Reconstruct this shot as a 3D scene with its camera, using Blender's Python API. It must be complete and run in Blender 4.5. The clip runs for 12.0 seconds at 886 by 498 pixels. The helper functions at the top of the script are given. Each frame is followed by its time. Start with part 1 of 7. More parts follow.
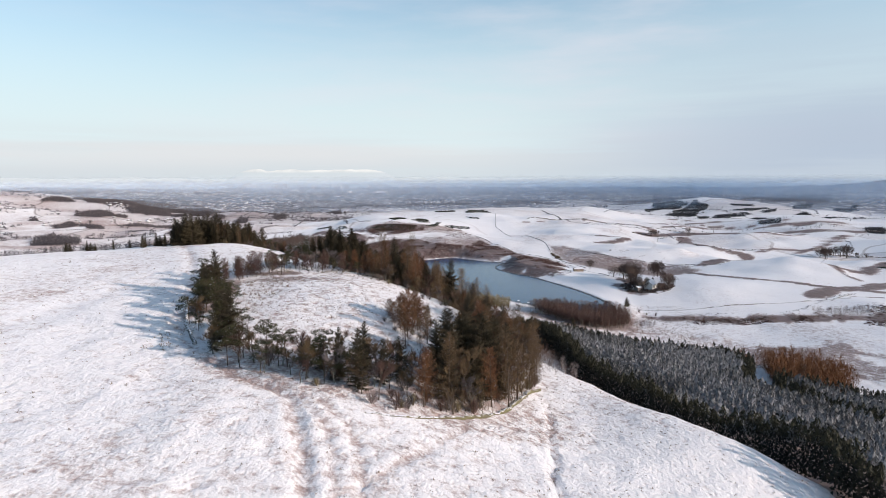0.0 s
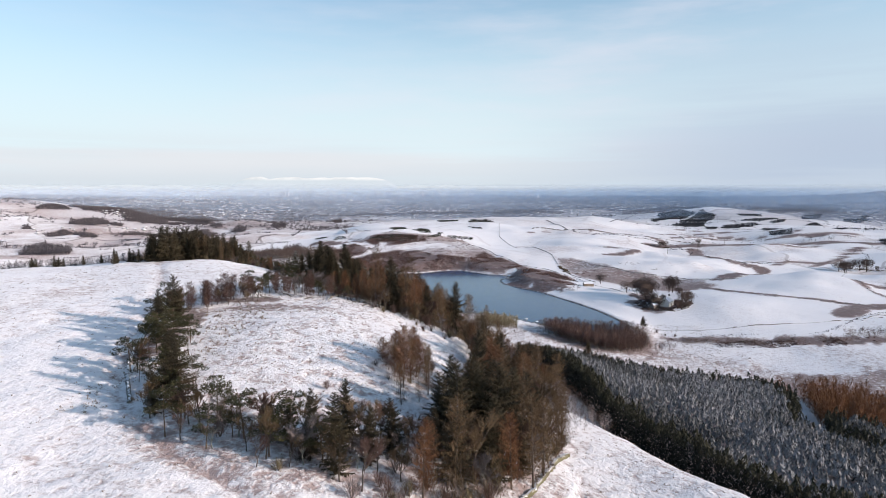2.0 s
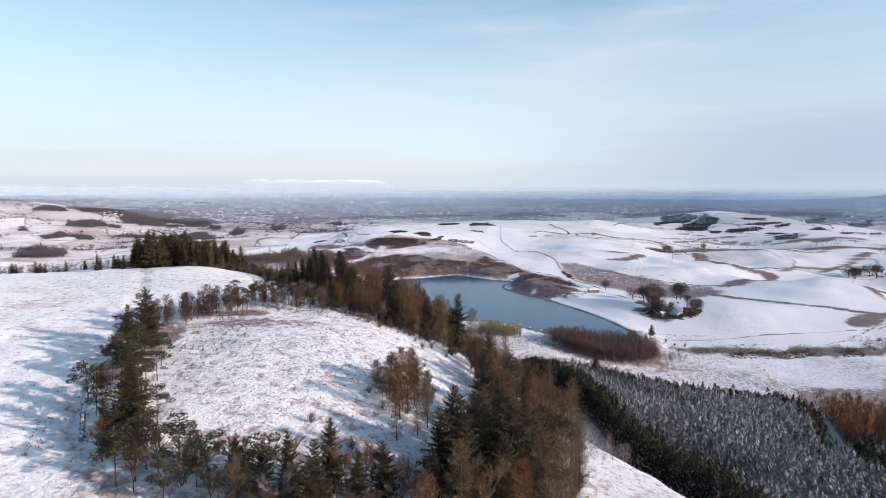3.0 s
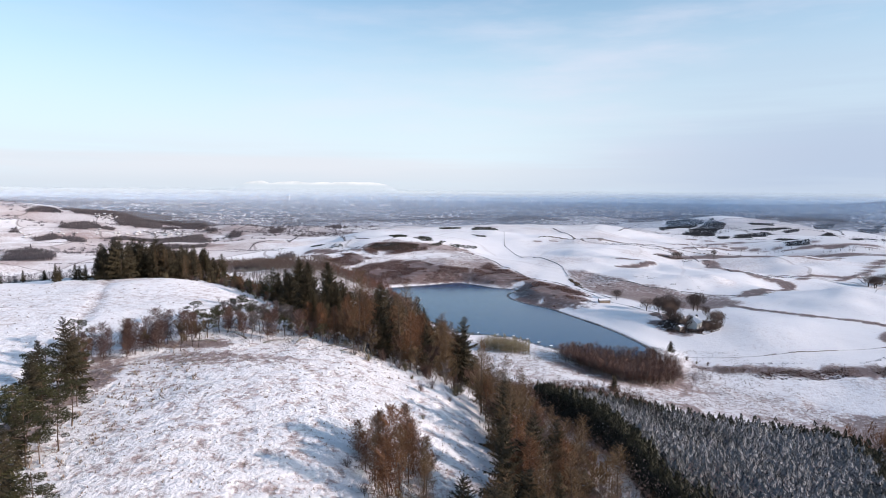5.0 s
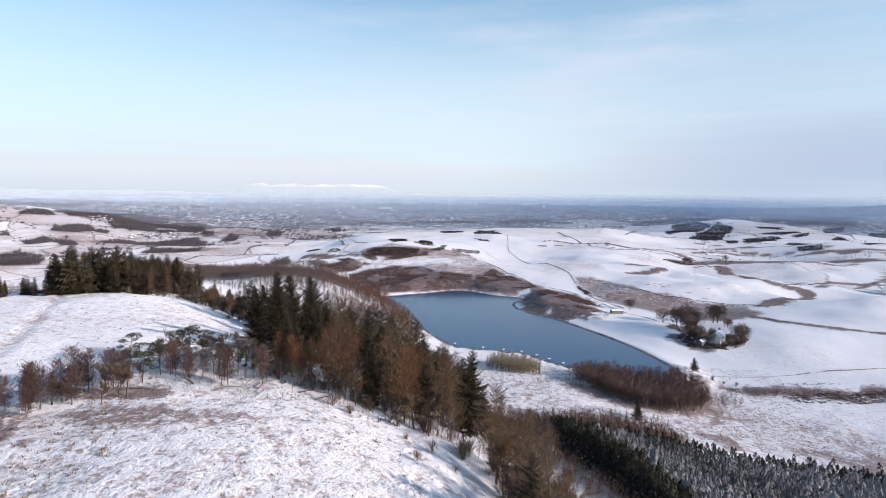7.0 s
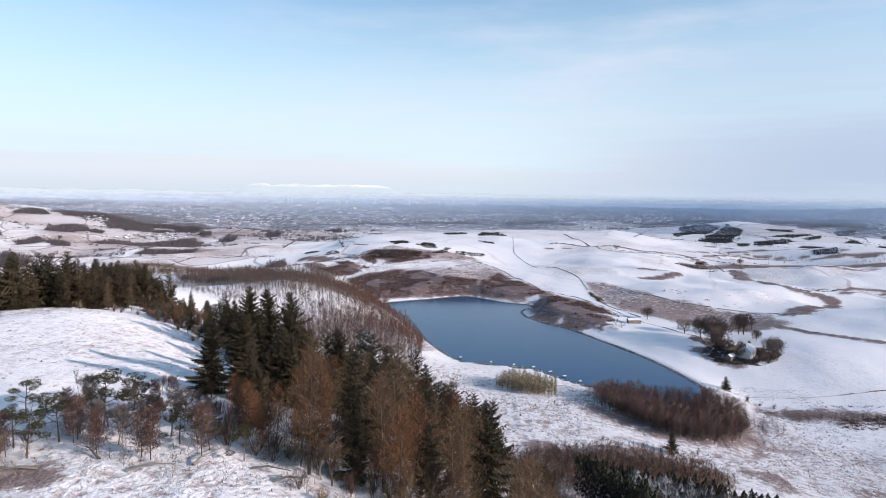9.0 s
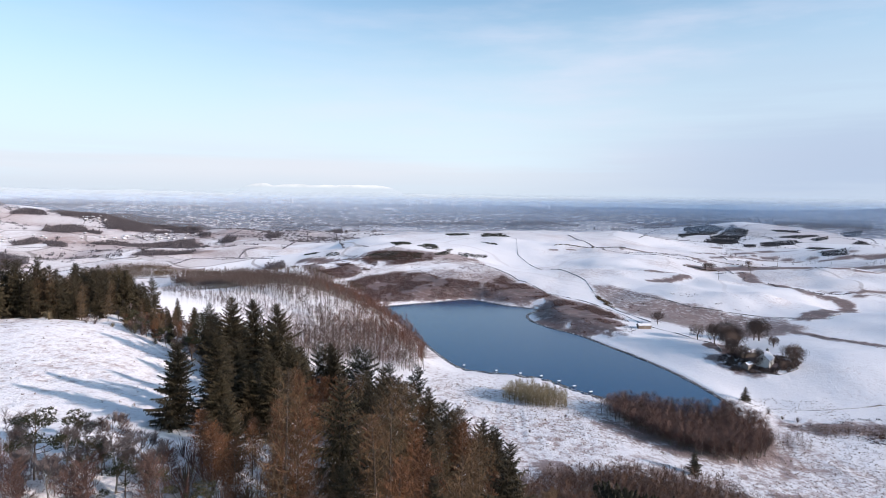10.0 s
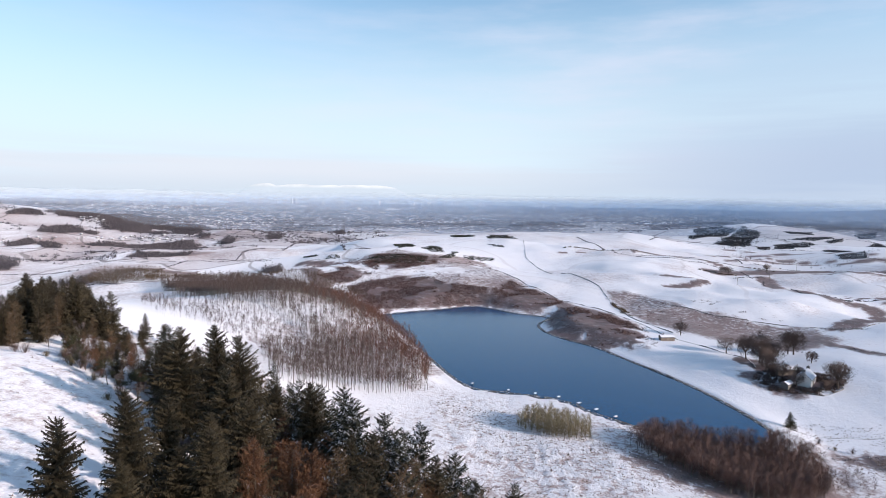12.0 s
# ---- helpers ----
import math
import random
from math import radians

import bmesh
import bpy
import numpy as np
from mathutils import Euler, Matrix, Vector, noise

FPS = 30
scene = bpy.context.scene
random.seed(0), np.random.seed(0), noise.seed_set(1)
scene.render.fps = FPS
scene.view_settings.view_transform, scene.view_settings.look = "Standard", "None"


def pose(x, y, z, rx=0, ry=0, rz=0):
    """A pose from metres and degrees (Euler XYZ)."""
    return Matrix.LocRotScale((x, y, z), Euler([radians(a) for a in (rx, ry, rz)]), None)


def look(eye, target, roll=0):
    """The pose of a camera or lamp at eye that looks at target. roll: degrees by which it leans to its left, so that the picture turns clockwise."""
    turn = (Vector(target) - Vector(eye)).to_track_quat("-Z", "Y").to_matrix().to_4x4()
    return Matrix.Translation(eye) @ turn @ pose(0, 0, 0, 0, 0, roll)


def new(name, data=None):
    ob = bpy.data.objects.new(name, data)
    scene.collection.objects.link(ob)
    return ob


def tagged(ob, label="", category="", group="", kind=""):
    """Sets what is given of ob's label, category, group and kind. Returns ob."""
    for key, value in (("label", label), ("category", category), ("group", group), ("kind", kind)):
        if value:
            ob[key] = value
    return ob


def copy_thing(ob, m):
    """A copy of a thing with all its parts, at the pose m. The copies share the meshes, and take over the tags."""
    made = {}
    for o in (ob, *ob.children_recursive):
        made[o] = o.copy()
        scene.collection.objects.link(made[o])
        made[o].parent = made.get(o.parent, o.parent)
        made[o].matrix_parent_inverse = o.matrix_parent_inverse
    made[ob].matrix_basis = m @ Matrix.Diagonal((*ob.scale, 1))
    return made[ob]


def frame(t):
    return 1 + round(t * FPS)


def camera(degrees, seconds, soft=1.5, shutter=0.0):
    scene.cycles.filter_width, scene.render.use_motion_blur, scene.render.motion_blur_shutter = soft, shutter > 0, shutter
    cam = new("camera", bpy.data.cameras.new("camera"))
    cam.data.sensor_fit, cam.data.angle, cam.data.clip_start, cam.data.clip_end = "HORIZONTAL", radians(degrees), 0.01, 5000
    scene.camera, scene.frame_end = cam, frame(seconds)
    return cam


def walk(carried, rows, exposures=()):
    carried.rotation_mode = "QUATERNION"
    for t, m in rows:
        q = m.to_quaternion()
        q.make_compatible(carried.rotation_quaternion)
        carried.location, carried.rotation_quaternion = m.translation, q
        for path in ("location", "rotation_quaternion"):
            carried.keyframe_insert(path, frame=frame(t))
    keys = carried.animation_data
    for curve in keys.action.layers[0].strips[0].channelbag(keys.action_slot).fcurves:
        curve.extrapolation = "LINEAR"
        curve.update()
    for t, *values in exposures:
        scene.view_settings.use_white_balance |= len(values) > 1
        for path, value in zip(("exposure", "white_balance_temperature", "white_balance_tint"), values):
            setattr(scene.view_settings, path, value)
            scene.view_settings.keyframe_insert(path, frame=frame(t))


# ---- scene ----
cam = camera(69.5, 12.0, soft=0.75)

PATH = [
    (0, (2.435, 2.813, 82.653), (2.432, 4.8, 82.428), -0.2),
    (0.5, (2.21, 9.978, 82.767), (2.205, 11.966, 82.55), -0.2),
    (1, (2.043, 17.162, 82.924), (2.035, 19.151, 82.715), -0.1),
    (1.5, (1.892, 24.334, 83.129), (1.883, 26.324, 82.926), -0.1),
    (2, (1.748, 31.439, 83.355), (1.74, 33.429, 83.155), -0.0),
    (2.5, (1.609, 38.454, 83.561), (1.6, 40.444, 83.365), 0.0),
    (3, (1.458, 45.39, 83.697), (1.448, 47.381, 83.505), 0.2),
    (5, (0.758, 74.223, 83.741), (0.745, 76.215, 83.558), 0.5),
    (5.5, (0.615, 81.543, 83.752), (0.602, 83.535, 83.571), 0.6),
    (6, (0.469, 88.841, 83.777), (0.454, 90.833, 83.598), 0.6),
    (6.5, (0.306, 96.203, 83.806), (0.29, 98.195, 83.63), 0.6),
    (7, (0.145, 103.583, 83.806), (0.128, 105.575, 83.631), 0.6),
    (9, (-1.301, 133.728, 83.26), (-1.325, 135.721, 83.087), 0.8),
    (9.5, (-1.728, 141.324, 83.209), (-1.754, 143.317, 83.036), 0.8),
    (10, (-2.153, 148.845, 83.148), (-2.182, 150.838, 82.976), 0.8),
    (10.5, (-2.563, 156.267, 83.092), (-2.594, 158.259, 82.919), 0.9),
    (11, (-3.004, 163.657, 83.055), (-3.038, 165.649, 82.883), 0.9),
    (11.5, (-3.402, 170.97, 83.032), (-3.44, 172.962, 82.86), 0.9),
    (12, (-3.775, 178.22, 83.016), (-3.816, 180.213, 82.845), 0.9),
]
walk(cam, [(t, look(eye, target, roll)) for t, eye, target, roll in PATH], [(0, 0.17, 6920, 10), (3, 0.26, 6640, 11), (7, 0.28, 6520, 12), (12, 0.28, 6400, 12)])

# ---- sky, sun ----
SUN_HEIGHT, SUN_TURN = radians(16.5), radians(111)
world = bpy.data.worlds.new("sky")
scene.world = world
world.use_nodes = True
wn, wl = world.node_tree.nodes, world.node_tree.links
wn.clear()


def wnode(kind, **values):
    n = wn.new(kind)
    for key, value in values.items():
        if key in n.inputs:
            n.inputs[key].default_value = value
    return n


sky = wn.new("ShaderNodeTexSky")
sky.sky_type = "NISHITA"
sky.sun_disc = False
sky.sun_elevation, sky.sun_rotation = SUN_HEIGHT, SUN_TURN
sky.altitude, sky.air_density, sky.dust_density, sky.ozone_density = 250, 1.0, 1.6, 1.6
coord = wn.new("ShaderNodeTexCoord")
split = wn.new("ShaderNodeSeparateXYZ")
wl.new(coord.outputs["Generated"], split.inputs[0])


def wrange(value, lo, hi, a, b):
    n = wn.new("ShaderNodeMapRange")
    n.interpolation_type = "SMOOTHSTEP"
    for key, v in zip(("From Min", "From Max", "To Min", "To Max"), (lo, hi, a, b)):
        n.inputs[key].default_value = v
    wl.new(value, n.inputs["Value"])
    return n.outputs[0]


def wmix(fac, a, b, blend="MIX"):
    n = wn.new("ShaderNodeMix")
    n.data_type, n.blend_type = "RGBA", blend
    for key, v in (("Factor", fac), ("A", a), ("B", b)):
        if isinstance(v, tuple):
            n.inputs[key].default_value = (*v, 1)
        elif isinstance(v, float):
            n.inputs[key].default_value = v
        else:
            wl.new(v, n.inputs[key])
    return n.outputs["Result"]


def wtimes(a, b):
    n = wn.new("ShaderNodeMath")
    n.operation = "MULTIPLY"
    wl.new(a, n.inputs[0])
    wl.new(b, n.inputs[1])
    return n.outputs[0]


def wcloud(scale, lean, size, detail):
    """Noise drawn out along the horizon."""
    m = wn.new("ShaderNodeMapping")
    m.inputs["Scale"].default_value = scale
    m.inputs["Rotation"].default_value = (0.0, radians(lean), 0.0)
    wl.new(coord.outputs["Generated"], m.inputs[0])
    n = wnode("ShaderNodeTexNoise", Scale=size, Detail=detail, Roughness=0.55)
    wl.new(m.outputs[0], n.inputs["Vector"])
    return n.outputs["Fac"]


clear = wmix(1.0, sky.outputs[0], (0.85, 1.11, 1.20), "MULTIPLY")
# haze that thickens towards the horizon, thin high streaks, and a grey bank low over the plain
hazy = wmix(wrange(split.outputs["Z"], 0.38, 0.0, 0.0, 0.97), clear, (4.38, 5.2, 5.8))
streaks = wtimes(wrange(wcloud((1.5, 1.5, 8.0), 6, 1.4, 6.0), 0.44, 0.70, 0.0, 0.55), wrange(split.outputs["X"], -0.5, 0.35, 0.25, 1.0))
streaked = wmix(streaks, hazy, (4.75, 4.8, 5.5))
bank = wtimes(wrange(wcloud((1.2, 1.2, 26.0), 1, 1.1, 5.0), 0.42, 0.62, 0.0, 0.75), wrange(split.outputs["Z"], 0.085, 0.03, 0.0, 1.0))
banked = wmix(bank, streaked, (4.15, 4.5, 4.95))
shelf = wtimes(wtimes(wrange(split.outputs["Z"], 0.054, 0.043, 0.0, 1.0), wrange(split.outputs["X"], 0.16, -0.12, 0.0, 0.85)), wrange(wcloud((1.0, 1.0, 9.0), 1, 2.2, 4.0), 0.34, 0.56, 0.35, 1.0))
banked = wmix(shelf, banked, (4.5, 4.76, 5.15))
low_haze = wmix(wrange(split.outputs["Z"], 0.035, 0.0, 0.0, 0.7), banked, (3.75, 4.3, 4.85))
right_haze = wtimes(wrange(split.outputs["X"], 0.0, 0.55, 0.0, 0.88), wtimes(wrange(split.outputs["Z"], 0.26, 0.05, 0.12, 1.0), wrange(wcloud((1.0, 1.0, 15.0), 3, 1.5, 4.0), 0.36, 0.60, 0.62, 1.0)))
veiled = wmix(right_haze, low_haze, (2.68, 3.3, 4.3))
back = wnode("ShaderNodeBackground", Strength=0.148)
wl.new(veiled, back.inputs["Color"])
wout = wn.new("ShaderNodeOutputWorld")
wl.new(back.outputs[0], wout.inputs["Surface"])

sun = new("sun", bpy.data.lights.new("sun", "SUN"))
sun.data.energy, sun.data.angle, sun.data.color = 4.6, radians(0.6), (1.0, 0.85, 0.79)
SUN_AT = Vector((math.sin(SUN_TURN) * math.cos(SUN_HEIGHT), math.cos(SUN_TURN) * math.cos(SUN_HEIGHT), math.sin(SUN_HEIGHT)))
sun.matrix_world = look(SUN_AT * 300, (0, 0, 0))

# ---- the lie of the land ----
HILL_SOUTH = [  # x, y, radius, height
    (20, -160, 130, 16.7), (-280, -160, 230, 17.5), (65, 20, 75, 11.1), (-340, 20, 75, 8.4),
    (-130, 50, 45, -2.9), (-205, 65, 75, -5.8), (-18, 104, 28, 3.0), (-160, 110, 75, -9.1),
    (-140, 120, 230, 59.3), (50, 125, 20, 4.4), (95, 125, 20, 4.1), (155, 155, 75, -7.0),
    (65, 155, 20, -6.4), (50, 155, 20, 3.0), (-10, 170, 45, 10.9), (95, 170, 20, 2.8),
    (48, 192, 28, -6.9), (-220, 200, 45, -3.1),
]
SHOULDER = [(50, 142, 13, 3.3), (40, 162, 13, 2.8), (60, 127, 12, 3.2), (70, 117, 12, 2.6), (33, 178, 12, 2.2)]
HILL_NORTH = [  # x, y, radius, height
    (4, 214, 28, 4.6), (-40, 230, 45, 12.0), (-100, 230, 45, 2.3), (-420, 260, 230, 21.3),
    (420, 260, 230, -1.8), (80, 260, 45, -2.6), (-10, 260, 20, 4.3), (-70, 290, 45, 9.0),
    (-250, 290, 75, 3.7), (35, 290, 20, -3.9), (100, 320, 130, -8.5), (-10, 320, 45, -7.6),
    (-115, 335, 75, 14.9), (50, 350, 45, 2.3), (-62, 368, 28, -3.2), (260, 400, 130, 1.2),
    (-700, 400, 230, -8.1), (-300, 400, 130, 5.9), (-130, 410, 45, 7.2), (-25, 425, 75, -8.4),
    (-160, 470, 75, 8.1), (140, 470, 45, 1.6), (200, 470, 45, 2.6),
]
LAKESIDE = [  # x, y, radius, height
    (-18, 500, 28, -3.5), (245, 515, 75, 5.1), (-70, 515, 20, 4.2), (-40, 530, 45, -8.7),
    (-140, 540, 230, 20.6), (-100, 560, 45, 8.1), (200, 560, 45, -3.7), (-250, 560, 75, -3.0),
    (-62, 588, 28, -7.2), (290, 605, 75, 1.7), (-70, 650, 75, -10.8), (50, 650, 45, -4.3),
    (312, 654, 28, -5.3), (-420, 680, 230, -5.1), (420, 720, 130, -3.1),
]
FIELDS_BEYOND = [  # x, y, radius, height
    (-60, 800, 130, 12.9), (140, 820, 230, 10.8), (65, 830, 75, -9.3), (-70, 875, 75, 6.6),
    (290, 875, 75, -2.2), (-380, 880, 130, 3.3), (560, 960, 230, 4.1), (70, 1006, 28, 4.2),
    (-140, 1040, 130, 3.7), (0, 1100, 230, 23.5), (-560, 1100, 230, -3.6), (420, 1200, 130, -2.0),
    (280, 1240, 230, 13.3), (-280, 1240, 230, -3.1), (700, 1240, 230, 1.2), (20, 1280, 130, 9.5),
]
FIELD_KNOLLS = [  # rounded fields on the far side of the valley
    (192, 452, 42, 4.0), (262, 452, 40, 2.5), (303, 562, 42, 7.5), (345, 590, 34, 4.0), (222, 652, 40, 5.0), (262, 690, 34, 3.5), (400, 560, 40, 6.0), (420, 690, 40, -4.0), (186, 585, 34, -2.5), (255, 545, 22, -2.5),
    (130, 760, 60, 3.5), (180, 800, 45, 3.0), (250, 790, 40, -3.5), (390, 830, 55, 5.0), (480, 900, 60, 4.5), (560, 1010, 70, 6.0), (420, 1000, 50, -4.0), (128, 478, 24, 2.2),
    (238, 640, 14, 4.2), (318, 578, 17, 4.5), (287, 562, 15, -2.0), (338, 556, 16, 3.0), (316, 540, 12, -1.5), (287, 414, 18, 3.0), (352, 640, 26, -2.5), (625, 1120, 70, 8.0), (240, 725, 14, 2.5), (455, 905, 26, 3.0),
]
FAR_HILLS = [
    (-1500, 2300, 620, 30.0), (-900, 2600, 500, 8.0), (700, 1640, 130, 25.0), (980, 1900, 300, 14.0),
    (-2300, 3300, 800, 26.0), (-1055, 1450, 295, 56.0), (2700, 3700, 420, 44.0),
]
# the shoreline of the reservoir, as the knots of a closed smooth curve
SHORE = [
    (-54.8, 606), (-38, 620), (-14, 634), (9, 649), (23, 640), (37, 625), (53, 616), (59, 608), (50, 588), (50, 568), (60, 545), (73, 527),
    (85, 498), (96, 470), (104, 443), (109, 412), (108, 399), (97, 390), (83, 394), (64, 406), (51, 420), (40, 435), (20, 443), (3, 451),
    (-13, 490), (-30, 541), (-46, 585),
]


def smooth(a, b, v):
    u = np.clip((np.asarray(v, float) - a) / (b - a), 0, 1)
    return u * u * (3 - 2 * u)


def hashed(ix, iy, seed):
    n = (ix.astype(np.int64) * 374761393 + iy.astype(np.int64) * 668265263 + seed * 1442695041) & 0xFFFFFFFF
    n = ((n ^ (n >> 13)) * 1274126177) & 0xFFFFFFFF
    return ((n ^ (n >> 16)) & 0xFFFF) / 65535.0


def lumps(x, y, size, seed=0):
    """Smooth random relief between -1 and 1, with lumps of that size."""
    u, v = np.asarray(x, float) / size, np.asarray(y, float) / size
    iu, iv = np.floor(u), np.floor(v)
    fu, fv = u - iu, v - iv
    fu, fv = fu * fu * (3 - 2 * fu), fv * fv * (3 - 2 * fv)
    low = hashed(iu, iv, seed) * (1 - fu) + hashed(iu + 1, iv, seed) * fu
    high = hashed(iu, iv + 1, seed) * (1 - fu) + hashed(iu + 1, iv + 1, seed) * fu
    return (low * (1 - fv) + high * fv) * 2 - 1


def closed_curve(knots, steps):
    """A smooth closed curve through knots."""
    k = np.array(knots, float)
    u = np.linspace(0, 1, steps, endpoint=False)[:, None]
    out = []
    for i in range(len(k)):
        a, b, c, d = k[i - 1], k[i], k[(i + 1) % len(k)], k[(i + 2) % len(k)]
        out.append(0.5 * (2 * b + (c - a) * u + (2 * a - 5 * b + 4 * c - d) * u**2 + (3 * b - a - 3 * c + d) * u**3))
    return np.concatenate(out)


def outside(x, y, loop):
    """Distance to a closed loop, negative inside it."""
    x, y = np.asarray(x, float), np.asarray(y, float)
    best, inside = np.full(x.shape, 1e9), np.zeros(x.shape, bool)
    for (ax, ay), (bx, by) in zip(loop, np.roll(loop, -1, 0)):
        u = np.clip(((x - ax) * (bx - ax) + (y - ay) * (by - ay)) / ((bx - ax) ** 2 + (by - ay) ** 2 + 1e-9), 0, 1)
        best = np.minimum(best, np.hypot(x - ax - u * (bx - ax), y - ay - u * (by - ay)))
        inside ^= ((ay > y) != (by > y)) & (x < (bx - ax) * (y - ay) / (by - ay + 1e-12) + ax)
    return np.where(inside, -best, best)


SHORELINE = closed_curve(SHORE, 4)


def height(x, y):
    """The height of the ground in metres above the reservoir."""
    x, y = np.asarray(x, float), np.asarray(y, float)
    z = np.full(np.broadcast(x, y).shape, -6.0)
    for mounds in (HILL_SOUTH, SHOULDER, HILL_NORTH, LAKESIDE, FIELDS_BEYOND, FIELD_KNOLLS, FAR_HILLS):
        for mx, my, r, h in mounds:
            z = z + h * np.exp(-((x - mx) ** 2 + (y - my) ** 2) / r**2)
    off = np.hypot(x, y)
    z = z + smooth(550, 1300, off) * (6 * lumps(x, y, 240, 3) + 4 * lumps(x, y, 95, 4)) + 9 * smooth(2200, 4800, off)
    z = z + 6.0 * lumps(x * 0.7 + y * 0.3, y, 80, 9) * smooth(560, 720, y) * smooth(60, 160, np.abs(x - 30))
    z = z + 0.7 * lumps(x, y, 31, 5) + 0.28 * lumps(x, y, 9, 6)
    z = z + (0.16 * lumps(x, y, 2.9, 7) + 0.09 * lumps(x, y, 1.9, 8)) * (1 - smooth(320, 480, off))
    z = z + (2.6 * lumps(x * 0.8 - y * 0.4, y, 42, 15) + 1.1 * lumps(x, y, 19, 16)) * smooth(560, 640, y) * smooth(1500, 1000, y) * (0.25 + 0.75 * smooth(60, 150, np.abs(x - 10)))
    z = z + 1.6 * lumps(x, y, 24, 17) * np.exp(-(((x - 10) / 80) ** 2 + ((y - 710) / 70) ** 2))
    near = (x > -100) & (x < 160) & (y > 340) & (y < 700)
    if near.any():
        d = outside(x[near], y[near], SHORELINE)
        land = 0.25 + (np.maximum(z[near], -6) - 0.25) * smooth(2.5, 23, d)
        z[near] = np.where(d > 2.5, land, 0.25 - 1.8 * smooth(0, 3.5, 2.5 - d))
    return z

# ---- materials ----


class Paint:
    """A material with its nodes at hand."""

    def __init__(self, name, rough=0.8, metal=0.0):
        self.mat = bpy.data.materials.new(name)
        self.mat.use_nodes = True
        self.n, self.l = self.mat.node_tree.nodes, self.mat.node_tree.links
        self.b = self.n["Principled BSDF"]
        self.b.inputs["Roughness"].default_value, self.b.inputs["Metallic"].default_value = rough, metal
        self.b.inputs["Specular IOR Level"].default_value = 0.25
        self.place = self.n.new("ShaderNodeNewGeometry").outputs["Position"]

    def noise(self, size, detail=4.0, rough=0.6, vector=None):
        n = self.n.new("ShaderNodeTexNoise")
        n.inputs["Scale"].default_value, n.inputs["Detail"].default_value, n.inputs["Roughness"].default_value = 1.0 / size, detail, rough
        self.l.new(vector or self.place, n.inputs["Vector"])
        return n.outputs["Fac"]

    def attr(self, name):
        n = self.n.new("ShaderNodeAttribute")
        n.attribute_name = name
        return n.outputs["Fac"]

    def math(self, op, a, b=0.0, clamp=False):
        n = self.n.new("ShaderNodeMath")
        n.operation, n.use_clamp = op, clamp
        for i, v in enumerate((a, b)):
            if isinstance(v, (int, float)):
                n.inputs[i].default_value = v
            else:
                self.l.new(v, n.inputs[i])
        return n.outputs[0]

    def span(self, v, lo, hi, a=0.0, b=1.0, soft=True):
        n = self.n.new("ShaderNodeMapRange")
        n.interpolation_type = "SMOOTHSTEP" if soft else "LINEAR"
        for key, value in zip(("From Min", "From Max", "To Min", "To Max"), (lo, hi, a, b)):
            n.inputs[key].default_value = value
        self.l.new(v, n.inputs["Value"])
        return n.outputs[0]

    def mix(self, fac, a, b):
        n = self.n.new("ShaderNodeMix")
        n.data_type = "RGBA"
        for key, v in (("Factor", fac), ("A", a), ("B", b)):
            if isinstance(v, (int, float)):
                n.inputs[key].default_value = v
            elif isinstance(v, tuple):
                n.inputs[key].default_value = (*v, 1)
            else:
                self.l.new(v, n.inputs[key])
        return n.outputs["Result"]

    def own(self):
        return self.n.new("ShaderNodeObjectInfo").outputs["Random"]

    def island(self):
        return self.n.new("ShaderNodeNewGeometry").outputs["Random Per Island"]

    def facing_up(self):
        n = self.n.new("ShaderNodeSeparateXYZ")
        self.l.new(self.n.new("ShaderNodeNewGeometry").outputs["Normal"], n.inputs[0])
        return n.outputs["Z"]

    def bump(self, value, depth, strength=1.0):
        n = self.n.new("ShaderNodeBump")
        n.inputs["Distance"].default_value, n.inputs["Strength"].default_value = depth, strength
        self.l.new(value, n.inputs["Height"])
        self.l.new(n.outputs[0], self.b.inputs["Normal"])

    def colour(self, c):
        if isinstance(c, tuple):
            self.b.inputs["Base Color"].default_value = (*c, 1)
        else:
            self.l.new(c, self.b.inputs["Base Color"])
        return self.mat


SNOW = (0.755, 0.755, 0.785)


